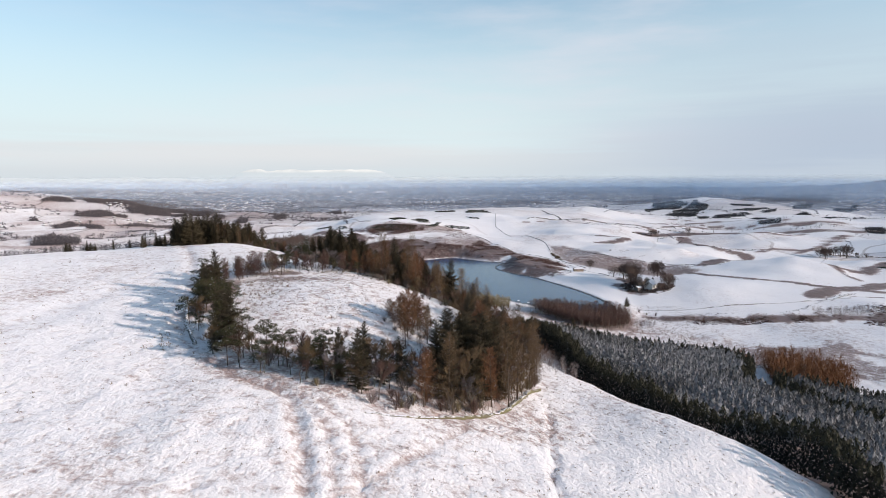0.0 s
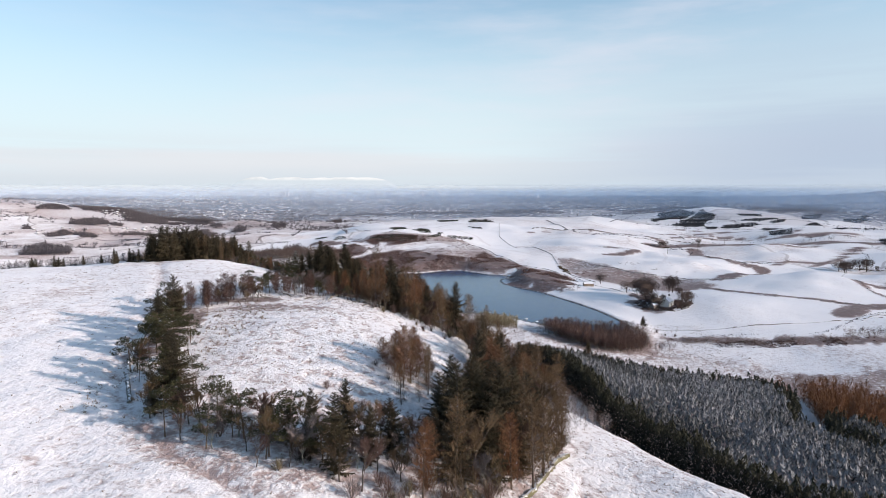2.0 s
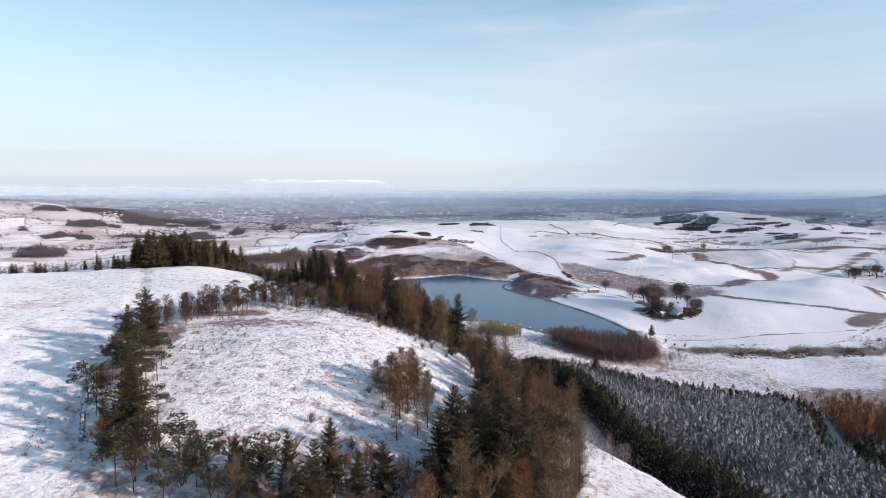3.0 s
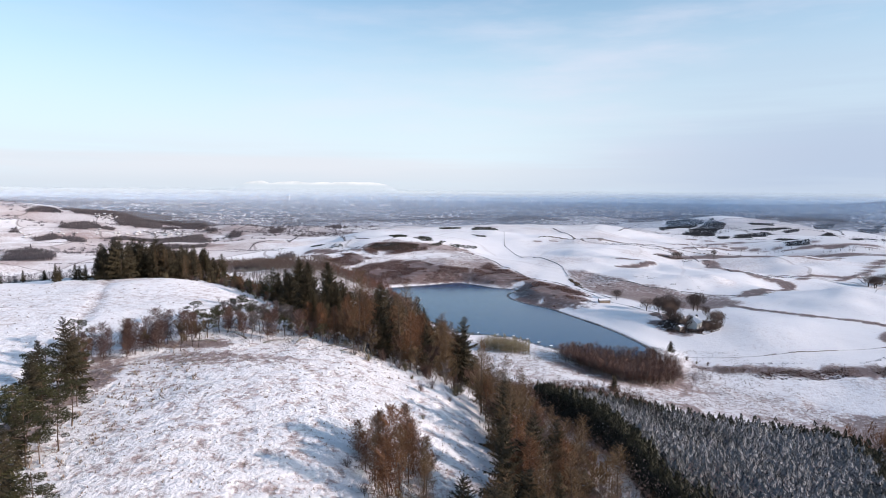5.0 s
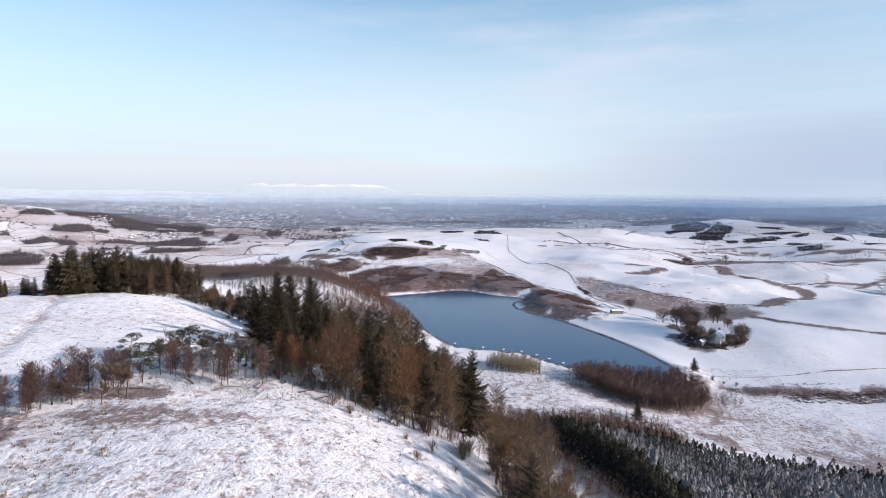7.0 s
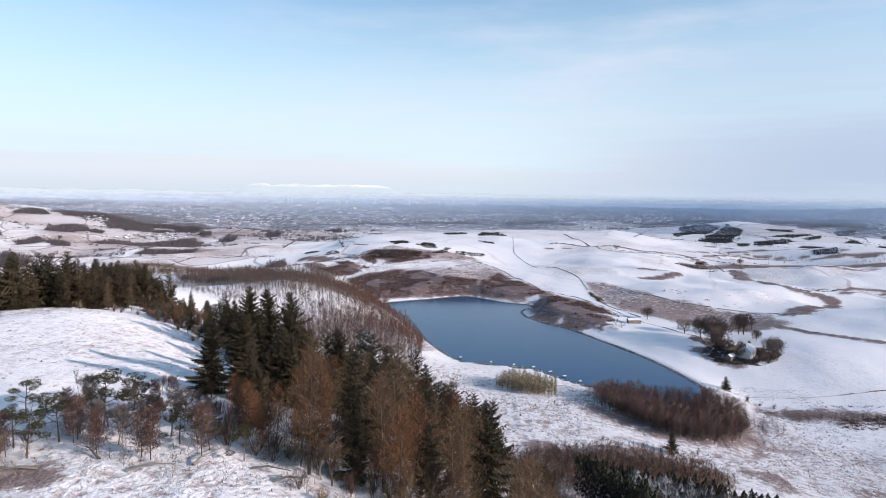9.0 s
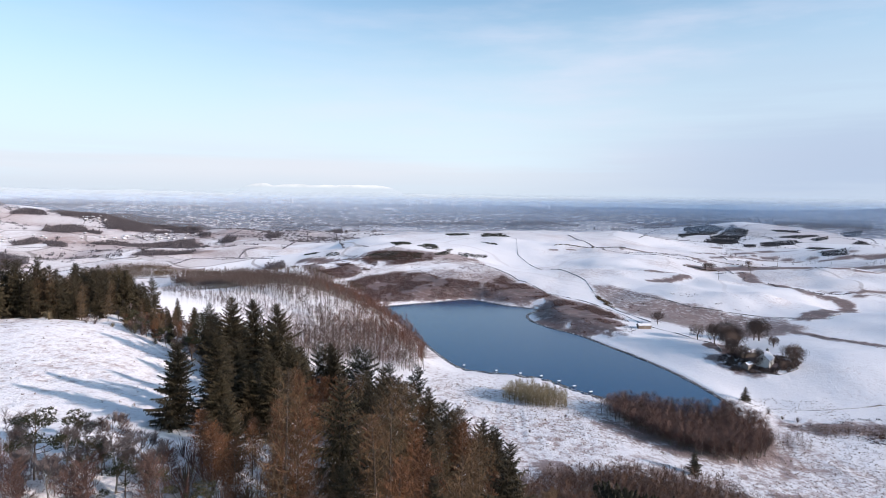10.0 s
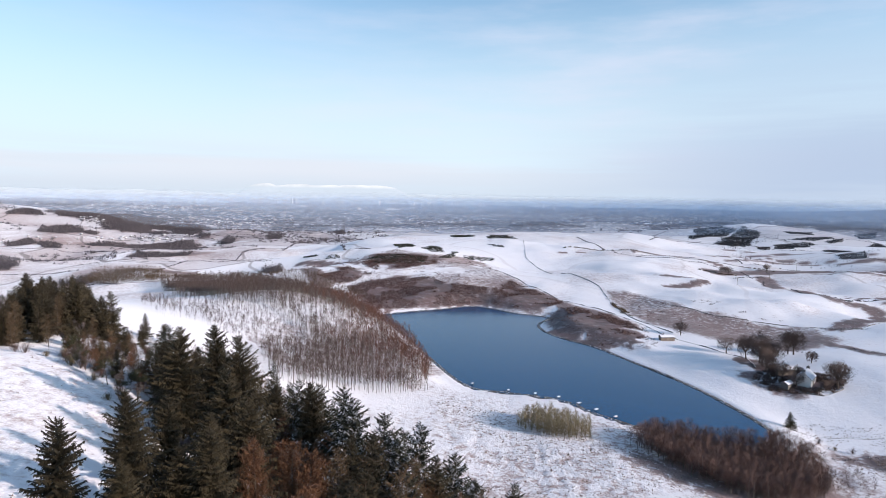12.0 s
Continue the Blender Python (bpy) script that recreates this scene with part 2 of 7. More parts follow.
def ground_material():
    p = Paint("snowy_ground", 0.75)
    snow, heath, tuft, far = p.attr("snow"), p.attr("heath"), p.attr("tuft"), p.attr("far")
    fine, mid, wide = p.noise(0.7, 5, 0.62), p.noise(2.3, 4, 0.55), p.noise(23, 4, 0.55)
    eight = p.noise(8.5, 5, 0.68)
    speck = p.math("ADD", p.math("MULTIPLY", fine, 0.36), p.math("ADD", p.math("MULTIPLY", mid, 0.42), p.math("ADD", p.math("MULTIPLY", wide, 0.08), p.math("MULTIPLY", eight, 0.14))))
    speck = p.math("MULTIPLY", p.math("SUBTRACT", speck, 0.5), p.math("ADD", p.math("MULTIPLY", tuft, 2.3), 1.0))
    cover = p.span(p.math("ADD", snow, speck), 0.13, 0.55)
    # fields of the far country, parted by hedges
    bent = p.n.new("ShaderNodeVectorMath")
    bent.operation = "ADD"
    warp = p.n.new("ShaderNodeTexNoise")
    warp.inputs["Scale"].default_value = 1 / 160
    p.l.new(p.place, warp.inputs["Vector"])
    shift = p.n.new("ShaderNodeVectorMath")
    shift.operation = "SCALE"
    shift.inputs["Scale"].default_value = 130
    p.l.new(warp.outputs["Color"], shift.inputs[0])
    p.l.new(p.place, bent.inputs[0])
    p.l.new(shift.outputs[0], bent.inputs[1])
    cell, edge = p.n.new("ShaderNodeTexVoronoi"), p.n.new("ShaderNodeTexVoronoi")
    edge.feature = "DISTANCE_TO_EDGE"
    for v in (cell, edge):
        v.voronoi_dimensions = "2D"
        v.inputs["Scale"].default_value = 1 / 170
        p.l.new(bent.outputs[0], v.inputs["Vector"])
    tone = p.n.new("ShaderNodeSeparateColor")
    p.l.new(cell.outputs["Color"], tone.inputs[0])
    bare = p.math("MULTIPLY", p.span(tone.outputs[0], 0.50, 0.56), far)
    hedge = p.math("MULTIPLY", p.span(edge.outputs["Distance"], 0.016, 0.008), p.math("MULTIPLY", far, 0.6))
    cover = p.math("MULTIPLY", cover, p.math("SUBTRACT", 1.0, p.math("MULTIPLY", bare, 0.34)))
    straw = p.mix(p.noise(1.1, 3), (0.27, 0.195, 0.18), (0.48, 0.395, 0.38))
    heather = p.mix(p.noise(3.1, 4), (0.050, 0.030, 0.030), (0.155, 0.092, 0.085))
    heather = p.mix(p.span(p.noise(11, 6, 0.7), 0.42, 0.62), heather, (0.045, 0.034, 0.034))
    heather = p.mix(p.span(p.noise(6.3, 6, 0.75), 0.52, 0.66, 0.0, 0.65), heather, (0.36, 0.31, 0.32))
    plants = p.mix(heath, straw, heather)
    plants = p.mix(hedge, plants, (0.05, 0.042, 0.035))
    cover = p.math("MULTIPLY", cover, p.math("SUBTRACT", 1.0, hedge))
    white = p.mix(p.noise(40, 3), SNOW, (0.79, 0.765, 0.765))
    # far woods and town, their dark tone painted blue in place of haze
    town = p.math("MULTIPLY", p.attr("hazy_woods"), p.span(p.noise(17, 6, 0.72), 0.36, 0.50))
    base = p.mix(cover, plants, white)
    base = p.mix(town, base, (0.080, 0.088, 0.112))
    p.bump(p.math("ADD", p.math("ADD", p.math("MULTIPLY", fine, p.math("ADD", p.math("MULTIPLY", tuft, 0.9), 0.05)), p.math("MULTIPLY", mid, p.math("ADD", p.math("MULTIPLY", tuft, 1.25), 0.15))), p.math("MULTIPLY", eight, p.math("ADD", p.math("MULTIPLY", tuft, 1.2), 0.45))), 0.58, 0.9)
    p.b.inputs["Diffuse Roughness"].default_value = 0.3
    return p.colour(base)


def water_material():
    p = Paint("still_water", 0.16)
    p.b.inputs["Specular Tint"].default_value = (0.46, 0.79, 1.0, 1)
    p.b.inputs["IOR"].default_value, p.b.inputs["Specular IOR Level"].default_value = 1.33, 0.5
    p.bump(p.noise(0.9, 3), 0.08, 0.25)
    return p.colour(p.mix(p.noise(60, 2), (0.0002, 0.045, 0.126), (0.0004, 0.050, 0.138)))


def plant_material(name, dark, light, snow=0.0, rough=0.75, size=0.35, grain=0.9, frost=0.0):
    """Needles, twigs or bark: two tones, and snow lying where the surface faces up."""
    p = Paint(name, rough)
    tone = p.mix(p.math("ADD", p.math("MULTIPLY", p.island(), 0.6), p.math("MULTIPLY", p.own(), 0.4)), dark, light)
    tone = p.mix(p.math("MULTIPLY", p.noise(size, 3), 0.5), tone, dark)
    if snow:
        up = p.math("ABSOLUTE", p.facing_up())
        lying = p.math("MULTIPLY", p.span(up, 0.35, 0.9), p.span(p.noise(grain, 3), 0.62 - 0.3 * snow, 0.78 - 0.3 * snow))
        if frost:
            lying = p.math("MULTIPLY", p.span(up, 0.06, 0.5), p.span(p.noise(grain, 4, 0.7), 0.30, 0.62, 0.2, frost))
            lying = p.math("MULTIPLY", lying, p.span(p.noise(34, 3), 0.36, 0.60, 0.35, 1.0))
        tone = p.mix(lying, tone, SNOW if not frost else (0.66, 0.67, 0.71))
    return p.colour(tone)


def stone_material(name, dark, light, snow=0.6, moss=0.0, size=0.5):
    p = Paint(name, 0.9)
    tone = p.mix(p.noise(size, 5, 0.7), dark, light)
    if moss:
        tone = p.mix(p.math("MULTIPLY", p.span(p.noise(1.6, 3), 0.35, 0.6), moss), tone, (0.16, 0.17, 0.04))
    lying = p.math("MULTIPLY", p.span(p.facing_up(), 0.45, 0.8), p.span(p.noise(0.8, 3), 0.65 - 0.4 * snow, 0.75 - 0.4 * snow))
    p.bump(p.noise(0.3, 5, 0.7), 0.08)
    return p.colour(p.mix(lying, tone, SNOW))


def plain_material(name, a, b, rough=0.7, size=0.6, metal=0.0):
    p = Paint(name, rough, metal)
    p.bump(p.noise(size * 0.3, 4), 0.02, 0.5)
    return p.colour(p.mix(p.noise(size, 5), a, b))


GROUND, WATER = ground_material(), water_material()
BARK = plant_material("brown_bark", (0.05, 0.038, 0.03), (0.13, 0.10, 0.08))
PALE_BARK = plant_material("pale_bark", (0.13, 0.12, 0.10), (0.30, 0.28, 0.24))
PINE_BARK = plant_material("pine_bark", (0.065, 0.048, 0.036), (0.165, 0.108, 0.075))
SPRUCE = plant_material("spruce_needles", (0.017, 0.014, 0.008), (0.078, 0.060, 0.030), 0.0)
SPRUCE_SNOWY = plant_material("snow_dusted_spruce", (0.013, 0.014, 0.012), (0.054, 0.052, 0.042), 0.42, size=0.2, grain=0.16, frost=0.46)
# snowless lower needles, near black with the canopy's shade painted in
SPRUCE_LOW_SHADE = plant_material("shadowed_spruce", (0.006, 0.007, 0.005), (0.022, 0.022, 0.014), 0.0)
# spruce green darkened to paint the shade on the plantation's outer face
SPRUCE_EDGE_SHADE = plant_material("shaded_edge_spruce", (0.010, 0.011, 0.007), (0.050, 0.046, 0.024), 0.0)
SPRUCE_FRONT = plant_material("frosted_spruce", (0.014, 0.015, 0.009), (0.052, 0.048, 0.026), 0.42)
PINE = plant_material("pine_needles", (0.018, 0.020, 0.009), (0.078, 0.070, 0.026), 0.10)
LARCH = plant_material("larch_twigs", (0.050, 0.032, 0.018), (0.180, 0.110, 0.054), 0.04)
RUSTY = plant_material("rusty_larch_twigs", (0.062, 0.030, 0.016), (0.235, 0.108, 0.050), 0.03)
ORANGE_LARCH = plant_material("orange_larch_twigs", (0.11, 0.045, 0.018), (0.24, 0.105, 0.04))
TWIG = plant_material("brown_twigs", (0.055, 0.038, 0.022), (0.175, 0.115, 0.062), 0.04)
WILLOW_RED = plant_material("red_tinged_twigs", (0.062, 0.030, 0.022), (0.175, 0.082, 0.056))
GREY_TWIG = plant_material("grey_twigs", (0.085, 0.068, 0.066), (0.22, 0.18, 0.17), 0.25)
RED_TWIG = plant_material("reddish_twigs", (0.062, 0.036, 0.030), (0.17, 0.098, 0.076))
PURPLE_TWIG = plant_material("purplish_twigs", (0.064, 0.045, 0.038), (0.166, 0.116, 0.098))
OLIVE_TWIG = plant_material("straw_twigs", (0.13, 0.10, 0.055), (0.30, 0.25, 0.15))
SCRUB = plant_material("scrub_twigs", (0.065, 0.036, 0.025), (0.19, 0.105, 0.066), 0.03)
GORSE = plant_material("dark_gorse", (0.018, 0.020, 0.012), (0.055, 0.05, 0.03), 0.1)
GRASS = plant_material("withered_grass", (0.17, 0.12, 0.085), (0.40, 0.32, 0.25), 0.3)
HEATHER = plant_material("withered_heather", (0.060, 0.033, 0.029), (0.175, 0.10, 0.082), 0.12)
# twig and needle tones of distant woods, blued to paint the haze in
FAR_WOOD = plant_material("hazed_bare_wood", (0.058, 0.051, 0.056), (0.142, 0.124, 0.132), size=6)
DARK_BELT = plant_material("hazed_conifer_belt", (0.022, 0.023, 0.027), (0.058, 0.058, 0.064), size=6)
STONE = stone_material("dyke_stone", (0.07, 0.065, 0.06), (0.24, 0.22, 0.20))
MOSSY = stone_material("mossy_stone", (0.06, 0.052, 0.036), (0.17, 0.145, 0.10), 0.6, 0.25)
BANK_STONE = stone_material("bank_stone", (0.028, 0.026, 0.026), (0.10, 0.09, 0.08), 0.30)
HARLING = plain_material("white_harling", (0.62, 0.61, 0.58), (0.78, 0.77, 0.74), 0.85)
SLATE_SNOW = stone_material("snowy_slate", (0.06, 0.06, 0.07), (0.13, 0.13, 0.15), 0.95)
PALE_HOUSE = stone_material("far_pale_house", (0.22, 0.21, 0.21), (0.46, 0.44, 0.42), 0.95, size=9)
RUBBLE = plain_material("brown_rubble", (0.11, 0.088, 0.07), (0.24, 0.20, 0.16), 0.9)
DARK_GLASS = plain_material("window_glass", (0.02, 0.025, 0.03), (0.04, 0.045, 0.05), 0.08)
PLANK = plain_material("weathered_plank", (0.16, 0.13, 0.10), (0.30, 0.26, 0.21), 0.85)
SNOW_CAP = plain_material("lying_snow", SNOW, (0.86, 0.84, 0.84), 0.7)
CONCRETE = plain_material("pale_concrete", (0.42, 0.43, 0.46), (0.62, 0.62, 0.64), 0.9, 9)


# ---- tools for meshes ----


class Geo:
    def __init__(self):
        self.v, self.f = [], []

    def add(self, points, faces):
        n = len(self.v)
        self.v.extend(tuple(p) for p in points)
        self.f.extend(tuple(i + n for i in face) for face in faces)

    def tri(self, a, b, c):
        self.add((a, b, c), ((0, 1, 2),))

    def tube(self, points, radii, sides=5):
        """A tapered limb along points."""
        rings = []
        for i, p in enumerate(points):
            along = (Vector(points[min(i + 1, len(points) - 1)]) - Vector(points[max(i - 1, 0)])).normalized()
            side = along.orthogonal().normalized()
            other = along.cross(side)
            for k in range(sides):
                a = 2 * math.pi * k / sides
                rings.append(Vector(p) + (side * math.cos(a) + other * math.sin(a)) * radii[i])
        faces = [(i * sides + k, i * sides + (k + 1) % sides, (i + 1) * sides + (k + 1) % sides, (i + 1) * sides + k) for i in range(len(points) - 1) for k in range(sides)]
        self.add(rings, faces)

    def box(self, lo, hi):
        (a, b, c), (d, e, f) = lo, hi
        self.add([(a, b, c), (d, b, c), (d, e, c), (a, e, c), (a, b, f), (d, b, f), (d, e, f), (a, e, f)],
                 [(0, 3, 2, 1), (4, 5, 6, 7), (0, 1, 5, 4), (1, 2, 6, 5), (2, 3, 7, 6), (3, 0, 4, 7)])

    def mesh(self, name, material, shade=False):
        me = bpy.data.meshes.new(name)
        me.from_pydata(self.v, [], self.f)
        me.materials.append(material)
        if shade:
            me.shade_smooth()
        me.update()
        return me


def part(name, geo, material, parent, label=""):
    """One mesh object under a thing or under a part."""
    ob = new(name, geo.mesh(name, material))
    ob.parent = parent
    return tagged(ob, label)


def chamfered(geo, lo, hi, cut=0.02):
    """A box with its upright edges and its top edges cut."""
    (a, b, c), (d, e, f) = lo, hi
    ring = [(a + cut, b), (d - cut, b), (d, b + cut), (d, e - cut), (d - cut, e), (a + cut, e), (a, e - cut), (a, b + cut)]
    mx, my = (a + d) / 2, (b + e) / 2
    top = [(x + (cut if x < mx else -cut), y + (cut if y < my else -cut)) for x, y in ring]
    pts = [(x, y, c) for x, y in ring] + [(x, y, f - cut) for x, y in ring] + [(x, y, f) for x, y in top]
    faces = [tuple(range(7, -1, -1)), tuple(range(16, 24))]
    faces += [(r * 8 + k, r * 8 + (k + 1) % 8, r * 8 + 8 + (k + 1) % 8, r * 8 + 8 + k) for r in (0, 1) for k in range(8)]
    geo.add(pts, faces)


def spot(x, y):
    return float(height(np.array([float(x)]), np.array([float(y)]))[0])


def strew(name, templates, places, material, label, category):
    """ONE object out of many small copies of the templates (pairs of points and triangles)."""
    pts, tris, n = [], [], 0
    for k, (tv, tf) in enumerate(templates):
        sel = places[k :: len(templates)]
        if not len(sel):
            continue
        c, s = np.cos(sel[:, 4]), np.sin(sel[:, 4])
        v = np.empty((len(sel), len(tv), 3))
        v[:, :, 0] = sel[:, :1] + sel[:, 3:4] * (tv[None, :, 0] * c[:, None] - tv[None, :, 1] * s[:, None])
        v[:, :, 1] = sel[:, 1:2] + sel[:, 3:4] * (tv[None, :, 0] * s[:, None] + tv[None, :, 1] * c[:, None])
        v[:, :, 2] = sel[:, 2:3] + sel[:, 5:6] * tv[None, :, 2]
        pts.append(v.reshape(-1, 3))
        tris.append((tf[None] + (n + np.arange(len(sel)) * len(tv))[:, None, None]).reshape(-1, 3))
        n += len(sel) * len(tv)
    pts, tris = np.concatenate(pts), np.concatenate(tris)
    me = bpy.data.meshes.new(name)
    me.vertices.add(len(pts))
    me.vertices.foreach_set("co", pts.ravel())
    me.loops.add(tris.size)
    me.loops.foreach_set("vertex_index", tris.ravel())
    me.polygons.add(len(tris))
    me.polygons.foreach_set("loop_start", np.arange(0, tris.size, 3))
    me.polygons.foreach_set("loop_total", np.full(len(tris), 3))
    me.materials.append(material)
    me.update(calc_edges=True)
    me.validate()
    return tagged(new(name, me), label, category, kind="stuff")


def places_at(x, y, rng, size=(0.8, 1.2), tall=(0.8, 1.2), sink=0.05):
    """Rows of x, y, z, width, turn, height for strew()."""
    x, y = np.asarray(x, float), np.asarray(y, float)
    n = len(x)
    s = rng.uniform(*size, n)
    return np.stack([x, y, height(x, y) - sink, s, rng.uniform(0, 6.283, n), s * rng.uniform(*tall, n)], 1)


def within(region, gap, rng, jitter=0.35, turn=0.0):
    """Points of a jittered planting grid inside a loop."""
    r = np.array(region, float)
    c, s = math.cos(turn), math.sin(turn)
    mid = r.mean(0)
    span = np.abs(r - mid).max() * 1.5
    g = np.arange(-span, span, gap)
    u, v = (a.ravel() for a in np.meshgrid(g, g))
    u = u + rng.uniform(-jitter, jitter, len(u)) * gap
    v = v + rng.uniform(-jitter, jitter, len(v)) * gap
    x, y = mid[0] + u * c - v * s, mid[1] + u * s + v * c
    keep = outside(x, y, r) < 0
    return x[keep], y[keep]


# ---- the ground ----
TRACK = [(-14, 70), (-15.6, 81.5), (-19.8, 97), (-24, 106), (-38, 116.5), (-48, 128), (-56, 140), (-63, 156), (-68, 176), (-76, 200), (-90, 235), (-107, 272), (-122, 305)]
TRACK_TWO = [(-9, 70), (-11.5, 82), (-16, 97), (-22, 106)]
FURROW = [(18, 80), (19.2, 94), (22, 115), (24.5, 134)]
DOUBLE_RUT = [(-6, 72), (-9, 88), (-13, 100), (-20, 106)]
CROSS_RUT = [(-8, 84), (-3, 92), (2, 101), (6, 108)]
LANE = [(0, 364), (20, 347.5), (50, 339), (69, 333), (84, 330), (97, 340), (105, 352), (113, 366), (121, 385), (126, 398)]
MEADOW_RUT = [(-3.5, 392), (15, 371), (30, 355), (44, 345)]
MEADOW_DRAIN = [(-25, 383), (-18, 377), (-1, 370), (13, 359), (26, 347), (37, 339)]
SECOND_DRAIN = [(-12, 382), (5, 375), (22, 367), (42, 357), (54, 354)]
MEADOW_EDGE = [(27, 357), (42, 373), (63, 404)]
SHORE_PATH = [(48, 410), (55, 385), (43.5, 370), (28, 360)]
DITCH = [(116, 374), (127.7, 361), (140.6, 340), (151, 321), (158, 300)]
LOW_LANE = [(106, 350), (127, 353), (146, 346), (170, 330), (184, 300), (186, 262)]
PLANTATION_RIDE = [(141, 282), (135, 262), (130, 250), (124.5, 238), (116.5, 226), (113, 215), (118, 200), (145, 178)]
PLANTATION = [(32, 296), (48, 285), (80, 276), (126, 278), (131, 262), (122, 236), (140, 222), (178, 214), (205, 170), (215, 120), (150, 88), (110, 90), (82, 98), (72, 112), (74, 126), (67, 140), (60, 155), (50, 184), (44, 205), (40, 240), (34, 272)]
HEATHS = [  # x, y, half width, half depth, share
    (-64, 790, 34, 24, 0.85), (-28, 790, 20, 16, 0.8), (-58, 636, 24, 18, 0.7), (-20, 652, 26, 10, 0.7), (84, 545, 24, 26, 0.75), (66, 574, 12, 20, 0.7), (67, 551, 13, 17, 0.75), (18, 668, 16, 14, 0.7),
    (86, 580, 25, 25, 0.75), (70, 600, 20, 16, 0.75), (205, 758, 26, 7, 0.7), (238, 390, 125, 7.5, 0.66), (-57, 168, 4, 26, 0.5), (-52, 197, 14, 3.5, 0.55), (-63, 187, 7, 4, 0.5), (-45, 189, 13, 4, 0.35), (180, 300, 50, 35, 0.4), (60, 318, 34, 14, 0.5), (100, 375, 16, 30, 0.45),
    (-290, 800, 60, 14, 0.5), (-380, 1010, 60, 18, 0.5), (84, 368, 30, 22, 0.55), (-55, 470, 36, 60, 0.3), (-110, 610, 50, 70, 0.3), (149, 458, 20, 15, 0.7), (143, 482, 7, 24, 0.9),
]
SNOW_GAPS = [(-26, 730, 16, 9), (-8, 745, 14, 12), (-50, 770, 24, 7), (-72, 745, 12, 16), (20, 790, 12, 20)]  # x, y, half width, half depth
MOOR = [(-87, 684), (-94, 798), (-64, 845), (-27, 820), (-3, 843), (24, 842), (35, 754), (54, 696), (75, 647), (87, 629), (104, 607), (110, 569), (112, 536), (106, 516), (90, 512), (76, 528), (63, 548), (54, 590), (64, 612), (26, 655), (6, 662), (-20, 643), (-55, 620), (-78, 640)]
THICK_HEATHER = [  # loops of dense heather, bracken and scrub on the moor
    [(-91, 687), (-77, 703), (-55, 716), (-26, 715), (-7, 691), (22, 683), (17, 658), (-14, 642), (-46, 625), (-61, 619), (-73, 647)], [(-92, 771), (-83, 808), (-24, 801), (-21, 773), (-47, 740), (-71, 733), (-86, 750)],
    [(27, 686), (43, 712), (64, 675), (78, 650), (64, 628), (35, 636), (24, 651)], [(72, 622), (88, 622), (104, 590), (110, 545), (100, 530), (86, 552), (74, 585)], [(-123, 719), (-106, 731), (-79, 716), (-88, 698), (-104, 696)], [(-123, 766), (-86, 732), (-72, 719), (-93, 716)],
]
BOG = [(115, 697), (143, 682), (162, 632), (199, 604), (236, 586), (220, 552), (178, 522), (163, 540), (133, 556), (121, 586), (110, 618)]
BROWN_STRIPS = [  # a line and its half width
    ([(325, 859), (296, 760), (296, 725), (305, 696), (327, 685), (322, 668), (290, 618), (240, 585)], 11), ([(216, 548), (221, 515), (238, 494), (263, 486), (290, 476), (360, 462)], 7),
    ([(280, 882), (304, 885), (368, 904), (432, 927), (521, 951), (640, 945)], 15), ([(323, 714), (365, 748), (407, 777), (460, 776)], 5), ([(176, 712), (196, 726), (214, 738)], 9), ([(210, 950), (278, 960), (303, 920)], 6),
    ([(354, 1030), (430, 1085), (532, 1052), (603, 1066), (698, 1060)], 8), ([(432, 1205), (560, 1150), (700, 1160)], 9),
    ([(150, 940), (120, 930), (95, 925)], 3), ([(347, 1067), (454, 1116), (522, 1077), (640, 1039)], 7), ([(402, 877), (517, 954), (592, 968)], 6), ([(437, 771), (486, 808), (570, 907)], 7), ([(350, 707), (442, 770)], 4), ([(345, 556), (368, 548), (400, 590), (440, 628)], 9), ([(258, 438), (290, 468), (319, 482), (354, 502)], 12), ([(346, 752), (367, 715)], 4), ([(230, 396), (256, 402), (286, 394), (310, 390)], 13), ([(400, 892), (467, 869), (537, 937)], 5), ([(431, 1142), (536, 1173), (592, 1087)], 6), ([(556, 956), (620, 937)], 5), ([(369, 611), (339, 541), (340, 516)], 5), ([(309, 476), (345, 505), (430, 530)], 6), ([(-140, 760), (-125, 720), (-112, 690)], 12), ([(-160, 820), (-120, 800), (-95, 770)], 10),
]
HILLSIDE_WOODS = [  # leafless woods and copses on the western slopes
    [(-880, 1386), (-882, 1433), (-880, 1488), (-810, 1413), (-851, 1400)], [(-893, 1541), (-990, 1780), (-900, 1760), (-706, 1468), (-727, 1406), (-779, 1408)],
    [(-742, 1290), (-750, 1345), (-704, 1357), (-653, 1282), (-674, 1249), (-714, 1249)], [(-748, 1546), (-744, 1662), (-647, 1572), (-581, 1356), (-644, 1364)],
    [(-673, 1184), (-683, 1239), (-646, 1206), (-583, 1099), (-614, 1101)], [(-714, 1161), (-709, 1220), (-674, 1183), (-661, 1105)],
    [(-626, 1224), (-601, 1256), (-469, 1314), (-372, 1114), (-480, 1200), (-519, 1140), (-552, 1124)], [(-962, 1926), (-964, 2016), (-876, 1906), (-791, 1882), (-690, 1675), (-643, 1458), (-620, 1346), (-663, 1357), (-694, 1402)], [(-661, 1263), (-670, 1323), (-650, 1320), (-637, 1282)],
    [(-670, 1630), (-628, 1708), (-578, 1687), (-546, 1497), (-614, 1500), (-612, 1410)], [(-580, 1364), (-589, 1443), (-542, 1362), (-568, 1346)], [(-794, 1226), (-787, 1240), (-755, 1192), (-765, 1183)], [(-437, 1002), (-436, 1027), (-356, 1028), (-353, 998), (-404, 964)],
]
